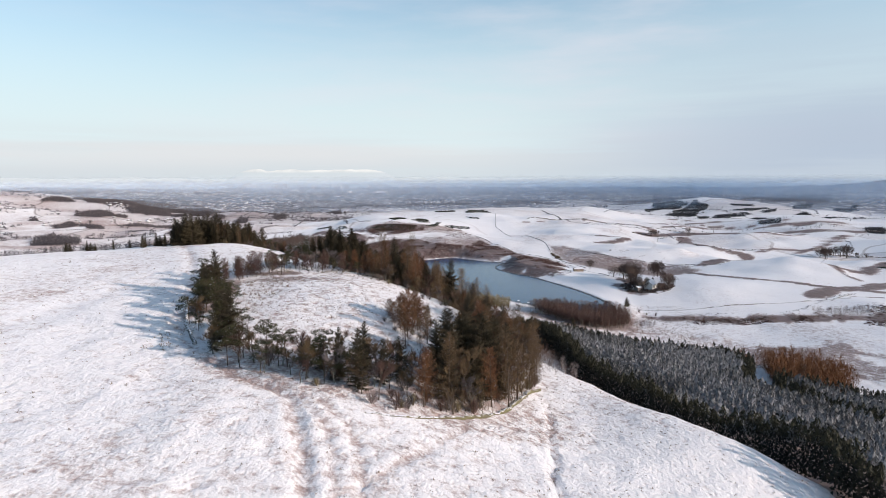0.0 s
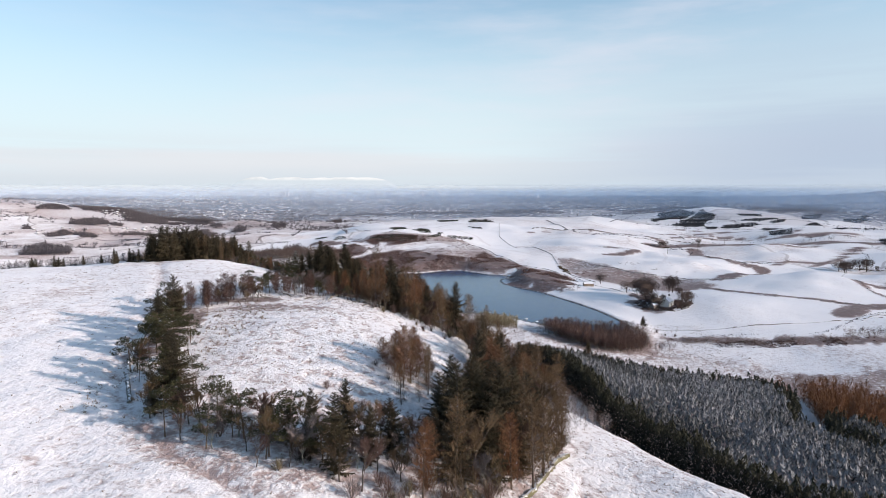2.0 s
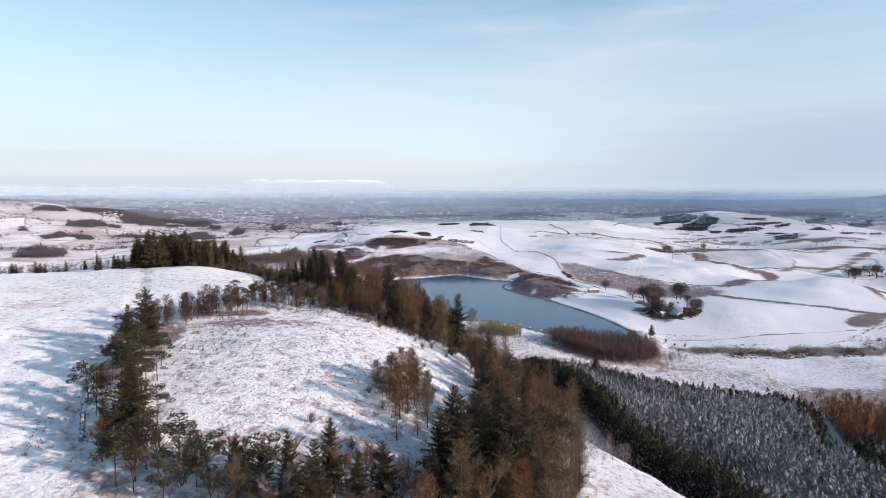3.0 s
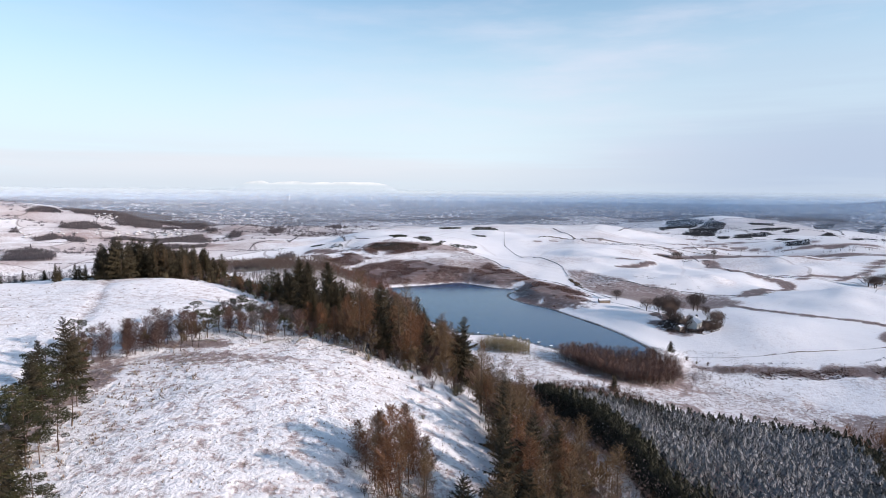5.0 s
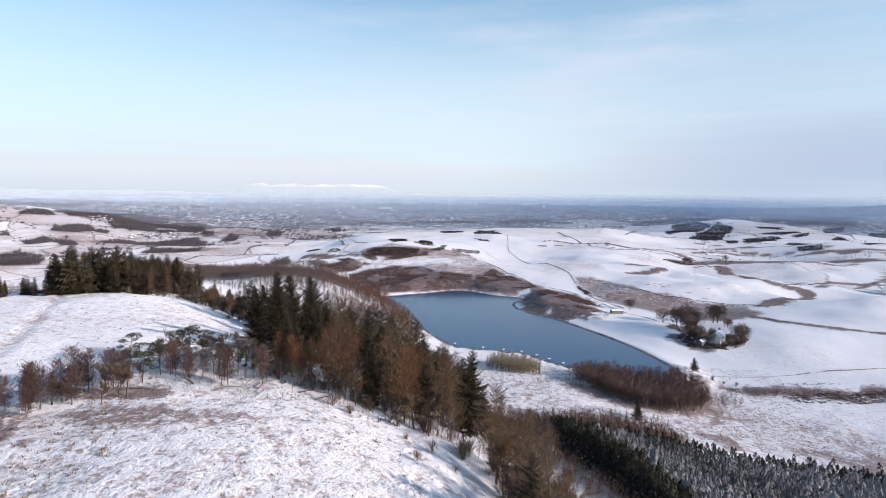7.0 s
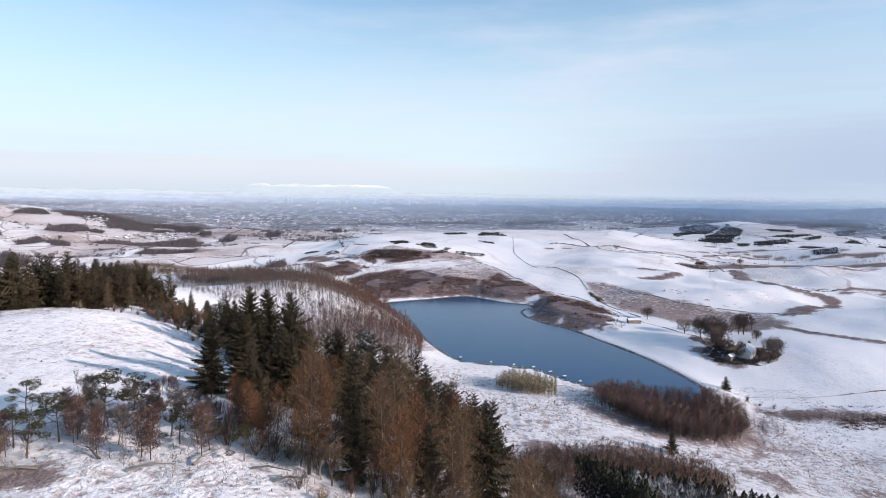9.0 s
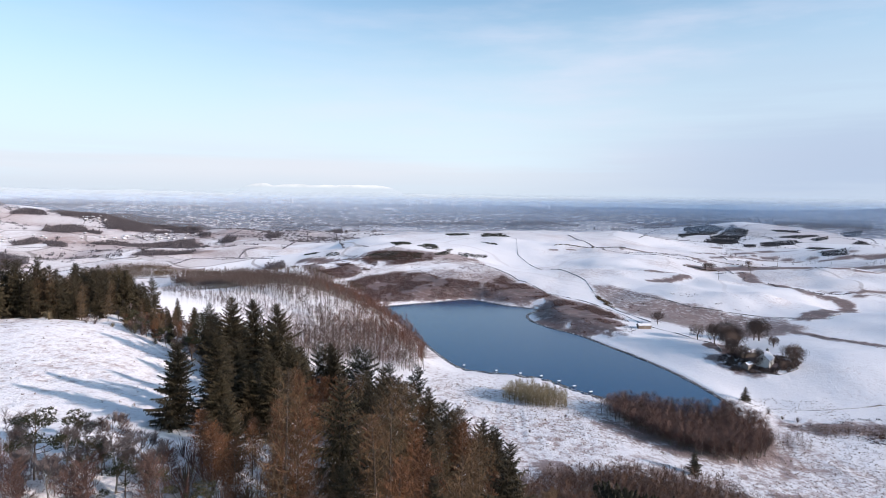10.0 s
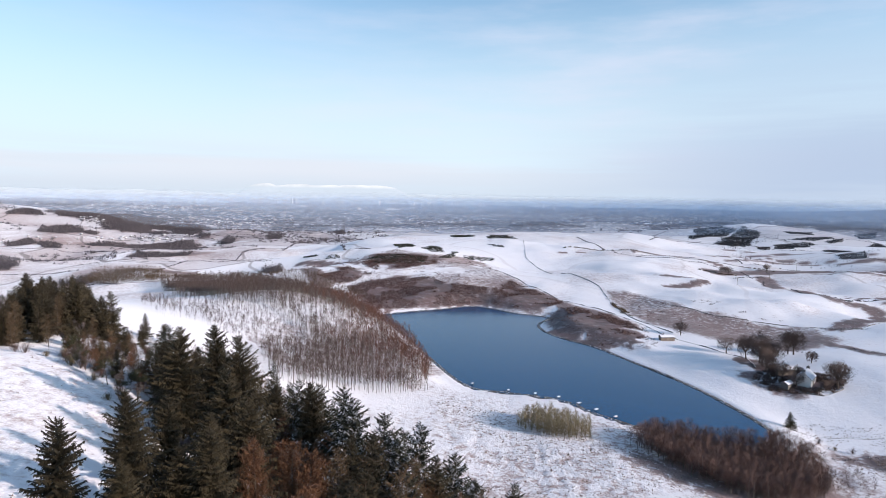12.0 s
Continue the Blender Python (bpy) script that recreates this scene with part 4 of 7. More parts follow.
def round_tree(name, rng, h, twig, bark, label, wide=0.42, count=900, width=0.03):
    """An old leafless tree with a domed crown full of fine twigs."""
    thing = tagged(new(name), label, "tree")
    wood, twigs = Geo(), Geo()
    fork = Vector((rng.uniform(-0.2, 0.2), rng.uniform(-0.2, 0.2), h * 0.25))
    wood.tube([(0, 0, -0.3), fork * 0.5, fork], [h * 0.032, h * 0.026, h * 0.022], 7)
    for k in range(11):
        a, lift = 2.4 * k + rng.uniform(-0.4, 0.4), rng.uniform(0.15, 0.72)
        end = fork + Vector((math.cos(a) * h * wide * (1 - lift * 0.75), math.sin(a) * h * wide * (1 - lift * 0.75), h * (0.12 + 0.55 * lift)))
        bend = fork.lerp(end, 0.5) + Vector((0, 0, h * 0.06))
        wood.tube([fork, bend, end], [h * 0.012, h * 0.008, h * 0.003], 5)
    for k in range(count):
        d = Vector((rng.gauss(0, 1), rng.gauss(0, 1), rng.gauss(0, 1))).normalized() * (rng.random() ** 0.45)
        lump = 0.86 + 0.2 * math.sin(d.x * 5 + h) * math.sin(d.y * 6 + 1) + 0.1 * math.sin(d.z * 7)
        p = Vector((d.x * h * wide * lump, d.y * h * wide * lump, h * 0.54 + d.z * h * 0.42 * lump))
        out = (p - Vector((0, 0, h * 0.35))).normalized()
        d = (out + Vector((rng.uniform(-1, 1), rng.uniform(-1, 1), rng.uniform(-0.6, 1))) * 0.8).normalized() * h * rng.uniform(0.04, 0.11)
        w = d.orthogonal().normalized() * width
        twigs.tri(p - w, p + w, p + d)
    part("trunk", wood, bark, thing)
    part("crown", twigs, twig, thing)
    return thing


class Nursery:
    """Trees of one kind: a few grown ones, and copies of them."""

    def __init__(self, makers, group):
        self.makers, self.group, self.made, self.tops, self.count = makers, group, [], [], 0

    def plant(self, x, y, rng, size=1.0, sink=0.05, tall=0.0):
        """One more tree at x, y, scaled by size or grown to a height in metres."""
        k = self.count % len(self.makers)
        self.count += 1
        if k >= len(self.made):
            ob = self.makers[k]()
            tagged(ob, group=self.group)
            self.made.append(ob)
            self.tops.append(max(v.co.z for c in ob.children for v in c.data.vertices))
        else:
            ob = copy_thing(self.made[k], Matrix())
        if tall:
            size = tall / self.tops[k]
        ob.matrix_basis = pose(x, y, spot(x, y) - sink, rng.uniform(-2, 2), rng.uniform(-2, 2), rng.uniform(0, 360)) @ Matrix.Diagonal((size, size, size * (1.0 if tall else rng.uniform(0.92, 1.1)), 1))
        return ob


def grove(nursery, region, gap, rng, size=(0.8, 1.15), keep=1.0):
    xs, ys = within(region, gap, np.random.default_rng(rng.randrange(9999)), 0.42, rng.uniform(0, 1.5))
    for x, y in zip(xs, ys):
        if rng.random() < keep:
            nursery.plant(x, y, rng, rng.uniform(*size))


rnd = random.Random(11)
SPRUCES = Nursery([lambda s=s, h=h: conifer("spruce", random.Random(s), h, SPRUCE, BARK, "dark green spruce with drooping sprays on the hill", spread=w, limbs=10.5) for s, h, w in ((1, 17, 0.27), (2, 15, 0.30), (3, 18.5, 0.25), (4, 14, 0.31), (44, 16, 0.29))], "spruces on the hill")
FROSTED = Nursery([lambda s=s, h=h: conifer("frosted_spruce", random.Random(s), h, SPRUCE_FRONT, BARK, "young spruce with snow on its sprays", spread=w) for s, h, w in ((5, 15, 0.29), (6, 17, 0.26), (46, 14, 0.31))], "snow-dusted spruces")
FROSTED_FAR = Nursery([lambda s=s, h=h, w=w: conifer("frosted_spruce", random.Random(s), h, SPRUCE_FRONT, BARK, "spruce on the north slope with snow on its sprays", spread=w, limbs=8, nodes=5, fan=0.42) for s, h, w in ((47, 15, 0.25), (48, 13, 0.28))], "spruces on the north slope")
LARCHES = Nursery([lambda s=s, h=h: conifer("larch", random.Random(s), h, LARCH, BARK, "leafless reddish-brown larch on the slope", spread=0.24, thin=True, bare=0.12, limbs=8.5, nodes=5, fan=0.50) for s, h in ((7, 14), (8, 12), (9, 15))], "larches on the hill")
PINES = Nursery([lambda s=s, h=h, l=l: scots_pine("scots_pine", random.Random(s), h, PINE, PINE_BARK, "wind-bent pine with olive-green needle cushions", l, w) for s, h, l, w in ((10, 9, 0.32, 0.26), (11, 7.5, 0.40, 0.32), (12, 10, 0.28, 0.23), (13, 6.5, 0.44, 0.34))], "pines round the clearing")
BARES = Nursery([lambda s=s, h=h, b=b, t=t, n=n: bare_tree("bare_tree", random.Random(s), h, t, b, n, spread=0.75, count=15, width=0.026) for s, h, b, t, n in ((14, 9, BARK, TWIG, "leafless brown broadleaf tree in the wood"), (15, 8, PALE_BARK, GREY_TWIG, "leafless grey-barked birch in the wood"), (16, 10, BARK, TWIG, "tall leafless brown tree in the wood"), (17, 8.5, BARK, RED_TWIG, "leafless reddish birch in the wood"))], "leafless trees in the wood")
BUSHES = Nursery([lambda s=s, h=h, t=t, n=n: bush("bush", random.Random(s), h, t, n) for s, h, t, n in ((18, 3.2, GREY_TWIG, "leafless grey bush in the snow"), (19, 2.4, OLIVE_TWIG, "straw-coloured leafless bush in the snow"), (20, 3.8, RED_TWIG, "leafless reddish-brown bush in the snow"))], "bushes on the hill")

TALL_SPRUCES = Nursery([lambda s=s, h=h, w=w: conifer("spruce", random.Random(s), h, SPRUCE, BARK, "tall dark spruce with dense drooping sprays", spread=w, limbs=15, nodes=10, fan=0.25, hang=0.5) for s, h, w in ((71, 21, 0.29), (72, 19, 0.32), (73, 22, 0.27), (74, 18, 0.33))], "tall spruces beyond the clearing")
FAR_SPRUCES = Nursery([lambda s=s, h=h, w=w: conifer("spruce", random.Random(s), h, SPRUCE, BARK, "dark green spruce on the hilltop", spread=w, limbs=9, nodes=5, fan=0.46) for s, h, w in ((51, 16, 0.31), (52, 14, 0.35), (53, 17, 0.29))], "spruces on the hilltop")

BROWN_LARCHES = Nursery([lambda s=s, h=h, w=w: conifer("larch", random.Random(s), h, RUSTY, BARK, "rusty brown larch with dense fine twigs", spread=w, bare=0.16, thin=True, limbs=13, nodes=7, fan=0.46) for s, h, w in ((61, 12, 0.27), (62, 10, 0.31), (63, 13, 0.25))], "rusty larches")

RUSTY_BIRCHES = Nursery([lambda s=s, h=h, w=w: conifer("birch", random.Random(s), h, RUSTY, BARK, "rusty brown leafless birch beside the clearing", spread=w, bare=0.18, thin=True, limbs=17, nodes=6, fan=0.42) for s, h, w in ((65, 8, 0.34), (66, 7, 0.40), (67, 9, 0.32))], "rusty birches beside the clearing")

# the wood round the clearing
SOUTH_WOOD = [(-38, 118.5), (-30, 113), (-20, 109.5), (-10, 107.5), (0, 109), (0, 120), (-6, 128), (-16, 124), (-28, 127), (-40, 128)]
EAST_WOOD = [(-2, 108.5), (2, 110), (10, 116.5), (17, 127), (24, 146), (27, 170), (24, 196), (14, 206), (7, 204), (8, 178), (8, 150), (4, 136), (1, 124)]
WEST_BELT = [(-38, 121), (-46, 126), (-54, 140), (-60, 156), (-64, 172), (-62, 182), (-54, 172), (-48, 152), (-44, 140), (-36, 130)]
grove(BARES, SOUTH_WOOD, 3.9, rnd, (0.55, 0.9), 0.8)
grove(BUSHES, SOUTH_WOOD, 5.5, rnd, (0.7, 1.2), 0.7)
grove(PINES, [(-40, 118), (-28, 112), (-12, 108.5), (-10, 115), (-26, 121), (-38, 126)], 5.0, rnd, (0.7, 1.0), 0.8)
for x, y, s in ((-17, 117, 0.56), (-21, 120, 0.46), (-13, 121, 0.52), (-25, 122, 0.4), (-9, 117, 0.5), (-6, 121, 0.5)):
    SPRUCES.plant(x, y, rnd, s)
grove(BARES, EAST_WOOD, 4.4, rnd, (0.8, 1.15), 0.8)
grove(LARCHES, EAST_WOOD, 5.4, rnd, (0.75, 1.0), 0.8)
for x, y, h in ((3.7, 126.5, 15.7), (10, 131, 16), (6, 135, 14), (1, 130, 12), (13, 137, 14.5), (-12.8, 112.5, 11.5)):
    SPRUCES.plant(x, y, rnd, tall=h)
for x, y, s in ((2.5, 137, 0.72), (10, 146, 0.85), (4, 128, 0.75), (6, 132, 0.8), (15, 152, 0.65), (11, 134, 0.75), (7, 140, 0.8), (8, 122, 0.62), (3, 118, 0.6), (13, 128, 0.66), (16, 140, 0.7), (0, 124, 0.6), (19, 148, 0.62), (9, 128, 0.7), (20, 160, 0.6), (13, 160, 0.7), (10, 125, 0.75), (12, 139, 0.8), (8, 152, 0.8), (18, 170, 0.75), (11, 176, 0.8)):
    SPRUCES.plant(x, y, rnd, s)
grove(PINES, WEST_BELT, 6.0, rnd, (0.6, 0.95), 0.85)
grove(BROWN_LARCHES, WEST_BELT, 13.0, rnd, (0.4, 0.55), 0.8)
grove(BARES, WEST_BELT, 6.5, rnd, (0.5, 0.8), 0.5)
for x, y, h in ((-58.6, 172, 12.1), (-61, 168, 9.5), (-57, 160, 9.5), (-59, 164, 8.5), (-41, 129, 11.7), (-44, 134, 10.5), (-46, 139, 9), (-43, 126, 7.5), (-50, 147, 7), (-62, 180, 6.5)):
    SPRUCES.plant(x, y, rnd, tall=h)
for x, y, h in ((-51, 150, 7.5), (-49, 147, 6.5), (-52, 155, 7), (-47.5, 151, 5.5), (-54, 152, 8), (-50, 158, 6)):
    PINES.plant(x, y, rnd, tall=h)
grove(BUSHES, [(-7, 107), (4, 111.5), (13, 121), (20, 136), (25, 147), (21, 149), (11, 128), (2, 116), (-7, 111)], 2.7, rnd, (0.75, 1.3), 0.9)
# the thin row on the far rim of the clearing
SHORT_LARCHES = Nursery([lambda s=s, h=h, w=w: conifer("rim_birch", random.Random(s), h, RED_TWIG, BARK, "reddish leafless birch leaning from the wind", spread=w, bare=0.22, thin=True, limbs=17, nodes=5, fan=0.42) for s, h, w in ((41, 5.5, 0.36), (42, 6.5, 0.32), (43, 5, 0.42), (45, 6, 0.36))], "birches on the rim")
for i in range(84):
    u = (i + rnd.uniform(-0.6, 0.6)) / 83
    x, y = -66 + 42 * u + rnd.uniform(-1.5, 1.5), 186 + 19 * math.sin(u * 1.9) + rnd.gauss(0, 2.6)
    if rnd.random() < 0.86 * smooth(0.3, 0.6, u):
        continue
    if rnd.random() < 0.7 - 0.3 * u:
        SHORT_LARCHES.plant(x, y, rnd, rnd.uniform(0.8, 1.25))
    elif rnd.random() < 0.13:
        PINES.plant(x, y, rnd, tall=rnd.uniform(4.5, 6.0))
    else:
        BARES.plant(x, y, rnd, rnd.uniform(0.45, 0.75))
for x, y, h in ((-44.4, 211, 7.4), (-43.8, 217.5, 5.3), (-54.8, 212, 5.8), (-39.1, 211, 5.2), (-47, 206, 6), (-34, 209, 4.8), (-30, 208, 4.6), (-71, 196, 6), (-51, 204, 5.2), (-25.5, 207, 4.4)):
    PINES.plant(x, y, rnd, tall=h)
# bushes and larches beside the clearing
for x, y, h in ((-6.5, 156, 9.5), (-9.5, 154, 6), (-3.5, 157, 8), (-6, 147, 10), (-11, 158, 5), (-5, 159, 8.5), (-8, 157, 7.5), (-4, 154, 8), (-7, 151, 7), (-2, 156, 6.5), (-9, 160, 5.5)):
    RUSTY_BIRCHES.plant(x, y, rnd, tall=h)
for x, y, h in ((-5, 152, 9), (-2, 153, 8), (-8, 151, 7), (-4.5, 161, 8), (-6, 140, 8), (-1.5, 147, 9), (-3, 143, 7)):
    LARCHES.plant(x, y, rnd, tall=h)
for x, y, s in ((-2, 196, 0.9), (-6, 198, 0.6), (-4, 190, 0.6), (1.5, 192, 0.5), (-3, 176, 0.5), (-19, 140, 0.7), (-15, 137, 0.7), (-22, 136, 0.6), (-12, 134, 0.8), (-18, 203, 1.0), (-15, 201, 0.9), (-1, 160, 0.8), (-9, 149, 0.7), (-5, 150, 0.8), (-2, 151, 0.7), (-12, 154, 0.6)):
    BUSHES.plant(x, y, rnd, s)
# the tall stand beyond the clearing
GREY_BIRCHES = Nursery([lambda s=s, h=h: bare_tree("grey_birch", random.Random(s), h, GREY_TWIG, PALE_BARK, "pale grey leafless birch among the spruces", spread=0.7, count=26, width=0.024) for s, h in ((81, 8), (82, 7), (83, 9))], "grey birches among the spruces")
STAND_DARK = [(-30, 217), (-23, 213), (-20, 224), (-19, 245), (-23, 266), (-34, 270), (-40, 258), (-36, 240), (-32, 228)]
STAND_MIXED = [(-22, 209), (-8, 205), (0, 203), (4, 216), (8, 240), (6, 262), (-6, 268), (-18, 262), (-17, 225)]
STAND_EDGE = [(-12, 268), (8, 262), (12, 278), (8, 296), (-8, 306), (-26, 300), (-36, 280), (-30, 266)]
for x, y, h in ((-36, 274, 23), (-46, 290, 21), (-46, 274, 19.5), (-39, 232, 12), (-36, 239, 14.5), (-28, 240, 13), (-31, 247, 13), (-29, 254, 15), (-52, 283, 14), (-27, 283, 21), (-36, 292, 16),
                (-34, 260, 17), (-28, 221, 9), (-57, 292, 12), (-54, 300, 13), (-31.5, 240, 10), (-38, 243, 10.5), (-37, 249, 13), (-33, 232, 10)):
    TALL_SPRUCES.plant(x, y, rnd, tall=h)
for x, y, h in ((-26, 248, 12), (-24, 229, 9.5), (-20, 248, 12.5), (-22, 268, 13), (-24, 256, 11), (-27, 262, 10), (-14, 268, 12), (-18, 240, 11), (-21, 234, 10)):
    BROWN_LARCHES.plant(x, y, rnd, tall=h)
for x, y, h in ((-33, 300, 8), (-30, 312, 8), (-34, 318, 7), (-28, 296, 9), (-25, 304, 8), (-38, 312, 6.5), (-31, 288, 8), (-29, 272, 8), (-25, 276, 8.5), (-42, 282, 6), (-40, 262, 6), (-36, 283, 7), (-26, 290, 9), (-32, 267, 7), (-16, 280, 8), (-19, 290, 8), (-21, 300, 8)):
    GREY_BIRCHES.plant(x, y, rnd, tall=h)
NEAR_RIM = [(-56, 214), (-45, 221), (-37, 222), (-30, 215), (-31, 208), (-46, 205)]
grove(GREY_BIRCHES, NEAR_RIM, 3.6, rnd, (0.45, 0.75), 0.8)
grove(SHORT_LARCHES, NEAR_RIM, 6.5, rnd, (0.7, 1.0), 0.8)
grove(RUSTY_BIRCHES, [(-33, 224), (-24, 222), (-18, 214), (-24, 209), (-32, 216)], 3.8, rnd, (0.6, 0.9), 0.9)
grove(LARCHES, STAND_MIXED, 7.0, rnd, (0.85, 1.15), 0.8)
grove(BROWN_LARCHES, STAND_MIXED, 10.5, rnd, (0.85, 1.15), 0.85)
grove(BROWN_LARCHES, EAST_WOOD, 10, rnd, (0.75, 1.0), 0.8)
grove(SPRUCES, STAND_MIXED, 8.0, rnd, (0.62, 0.95), 0.85)
for x, y, h in ((-2, 250, 14.5), (2, 246, 13), (-6, 256, 16), (-4, 240, 13.5), (-17, 256, 14), (-13, 246, 13), (-10, 236, 12)):
    SPRUCES.plant(x, y, rnd, tall=h)
grove(BUSHES, [(-36, 216), (-26, 207), (-8, 201.5), (5, 200), (6, 206), (-8, 210), (-24, 216), (-34, 226)], 3.4, rnd, (0.8, 1.5), 0.85)
grove(BARES, [(-28, 209), (0, 202), (3, 209), (-14, 214)], 3.6, rnd, (0.6, 0.9), 0.8)
grove(FROSTED, STAND_EDGE, 8.2, rnd, (0.8, 1.15), 0.8)
for x, y, h in ((-21, 277, 22), (-30, 301, 20), (-8.5, 261, 18.8), (-0.5, 257, 15.6), (-14, 284, 17), (-4, 274, 16), (4, 262, 13), (-12, 262, 15), (-18, 266, 19), (-9, 250, 14), (-15, 273, 19.5), (-11, 268, 16), (-6, 258, 14), (-5, 246, 12)):
    FROSTED.plant(x, y, rnd, tall=h)
STAND_NORTH = [(-8, 292), (-18, 312), (-34, 336), (-58, 368), (-78, 378), (-88, 364), (-74, 345), (-56, 316), (-34, 298)]
grove(FROSTED_FAR, STAND_NORTH, 9.0, rnd, (0.6, 1.0), 0.75)
grove(BARES, STAND_NORTH, 6, rnd, (0.5, 0.85), 0.8)
for x, y, h in ((-64, 309, 13), (-58, 318, 12), (-70, 322, 10), (-53, 311, 13), (-62, 299, 10), (-75, 332, 9), (-66, 336, 8), (-48, 304, 14), (-44, 316, 12), (-80, 342, 8), (-56, 328, 10)):
    FROSTED.plant(x, y, rnd, tall=h)
BEHIND_CREST = [(-140, 374), (-128, 354), (-112, 334), (-99, 330), (-95, 344), (-108, 362), (-124, 380)]
grove(FAR_SPRUCES, BEHIND_CREST, 4.8, rnd, (0.58, 0.86), 0.9)
grove(BARES, BEHIND_CREST, 8, rnd, (0.5, 0.7), 0.8)
for x, y, h in ((-100, 336, 13.6), (-119, 348, 12.5), (-114, 334, 11), (-96, 342, 8), (-97, 366, 8), (-91, 352, 7), (-88, 360, 8.5), (-84, 350, 6.5), (-104, 330, 9), (-92, 368, 7)):
    FAR_SPRUCES.plant(x, y, rnd, tall=h)
grove(BARES, STAND_EDGE, 7, rnd, (0.7, 1.1), 0.8)
grove(BROWN_LARCHES, STAND_EDGE, 9.0, rnd, (0.7, 1.0), 0.8)
SPRUCES.plant(10, 268, rnd, 0.82)
grove(BARES, [(5, 205), (14, 212), (20, 240), (24, 275), (14, 290), (9, 262), (9, 238)], 6, rnd, (0.55, 0.85), 0.85)
grove(LARCHES, [(5, 205), (14, 212), (20, 240), (18, 270), (11, 262), (9, 238)], 6.5, rnd, (0.55, 0.8), 0.7)
SCRUB_EDGE = [(-86, 306), (-78, 295), (-66, 287), (-55, 286), (-52, 300), (-64, 310), (-78, 318)]
grove(RUSTY_BIRCHES, SCRUB_EDGE, 6.0, rnd, (0.4, 0.7), 0.85)
grove(BUSHES, SCRUB_EDGE, 4.0, rnd, (0.7, 1.3), 0.85)
for x, y, h in ((-74, 296, 4.5), (-67, 291, 5), (-60, 288, 6), (-80, 303, 5)):
    PINES.plant(x, y, rnd, tall=h)
# the conifers on the hilltop
HILLTOP = [(-98, 304), (-104, 299), (-114, 295), (-124, 294), (-126, 304), (-114, 314), (-100, 316)]
grove(FAR_SPRUCES, HILLTOP, 4.6, rnd, (0.62, 0.92), 0.9)
for x, y, h in ((-119, 304, 15.5), (-108.5, 303, 14.8), (-114, 297, 15), (-112, 306, 14), (-122, 300, 12), (-116, 309, 15)):
    FAR_SPRUCES.plant(x, y, rnd, tall=h)
grove(LARCHES, HILLTOP, 8, rnd, (0.6, 0.85), 0.7)
grove(LARCHES, [(-100, 302), (-92, 306), (-94, 326), (-104, 332), (-112, 326), (-108, 312)], 5.5, rnd, (0.45, 0.75), 0.9)
grove(FAR_SPRUCES, [(-112, 312), (-98, 308), (-95, 322), (-104, 334), (-116, 330)], 6.0, rnd, (0.5, 0.75), 0.9)
grove(FAR_SPRUCES, [(-126, 295), (-136, 294), (-138, 302), (-127, 303)], 3.6, rnd, (0.3, 0.45), 0.9)
grove(FAR_SPRUCES, [(-84, 318), (-62, 308), (-52, 300), (-58, 318), (-76, 330)], 7.0, rnd, (0.22, 0.38), 0.8)
grove(LARCHES, [(-80, 308), (-58, 294), (-46, 284), (-48, 300), (-66, 316)], 7.0, rnd, (0.25, 0.4), 0.8)


BETWEEN = [(-94, 320), (-80, 302), (-64, 289), (-50, 282), (-44, 294), (-58, 314), (-80, 340), (-94, 336)]
grove(BARES, BETWEEN, 4.6, rnd, (0.35, 0.55), 0.85)
grove(LARCHES, BETWEEN, 6.5, rnd, (0.26, 0.46), 0.9)
grove(FAR_SPRUCES, BETWEEN, 7.5, rnd, (0.28, 0.46), 0.9)
grove(BUSHES, [(-100, 300), (-84, 296), (-62, 282), (-50, 274), (-52, 282), (-84, 304)], 4.5, rnd, (0.7, 1.2), 0.8)
grove(SPRUCES, [(-53, 298), (-44, 285), (-34, 290), (-32, 312), (-50, 320)], 5.6, rnd, (0.45, 0.68), 0.9)

# ---- planted woods, scrub and far trees ----
def far_conifer(seed, low, high, sprays):
    """Drooping sprays of a small spruce between two heights."""
    r, v, f = np.random.default_rng(seed), [], []
    lean = r.uniform(-0.03, 0.03, 2)
    for j in range(sprays):
        h = low + (high - low) * (1 - (1 - (j + r.random()) / sprays) ** 1.25)
        a = j * 2.4 + r.uniform(-0.5, 0.5)
        reach = 0.105 * (1 - math.exp(-(1 - h) / 0.055)) * r.uniform(0.65, 1.3)
        wide = (0.012 + 0.035 * (1 - h)) * r.uniform(0.7, 1.3)
        c, s = math.cos(a), math.sin(a)
        n = len(v)
        v.append((lean[0] * h + c * reach * 0.15, lean[1] * h + s * reach * 0.15, h + 0.028 + r.uniform(0, 0.02)))
        for side in (-1, 1):
            v.append((c * reach - side * s * wide, s * reach + side * c * wide, h + r.uniform(-0.035, 0.012)))
        f.append((n, n + 1, n + 2))
    return np.array(v), np.array(f)


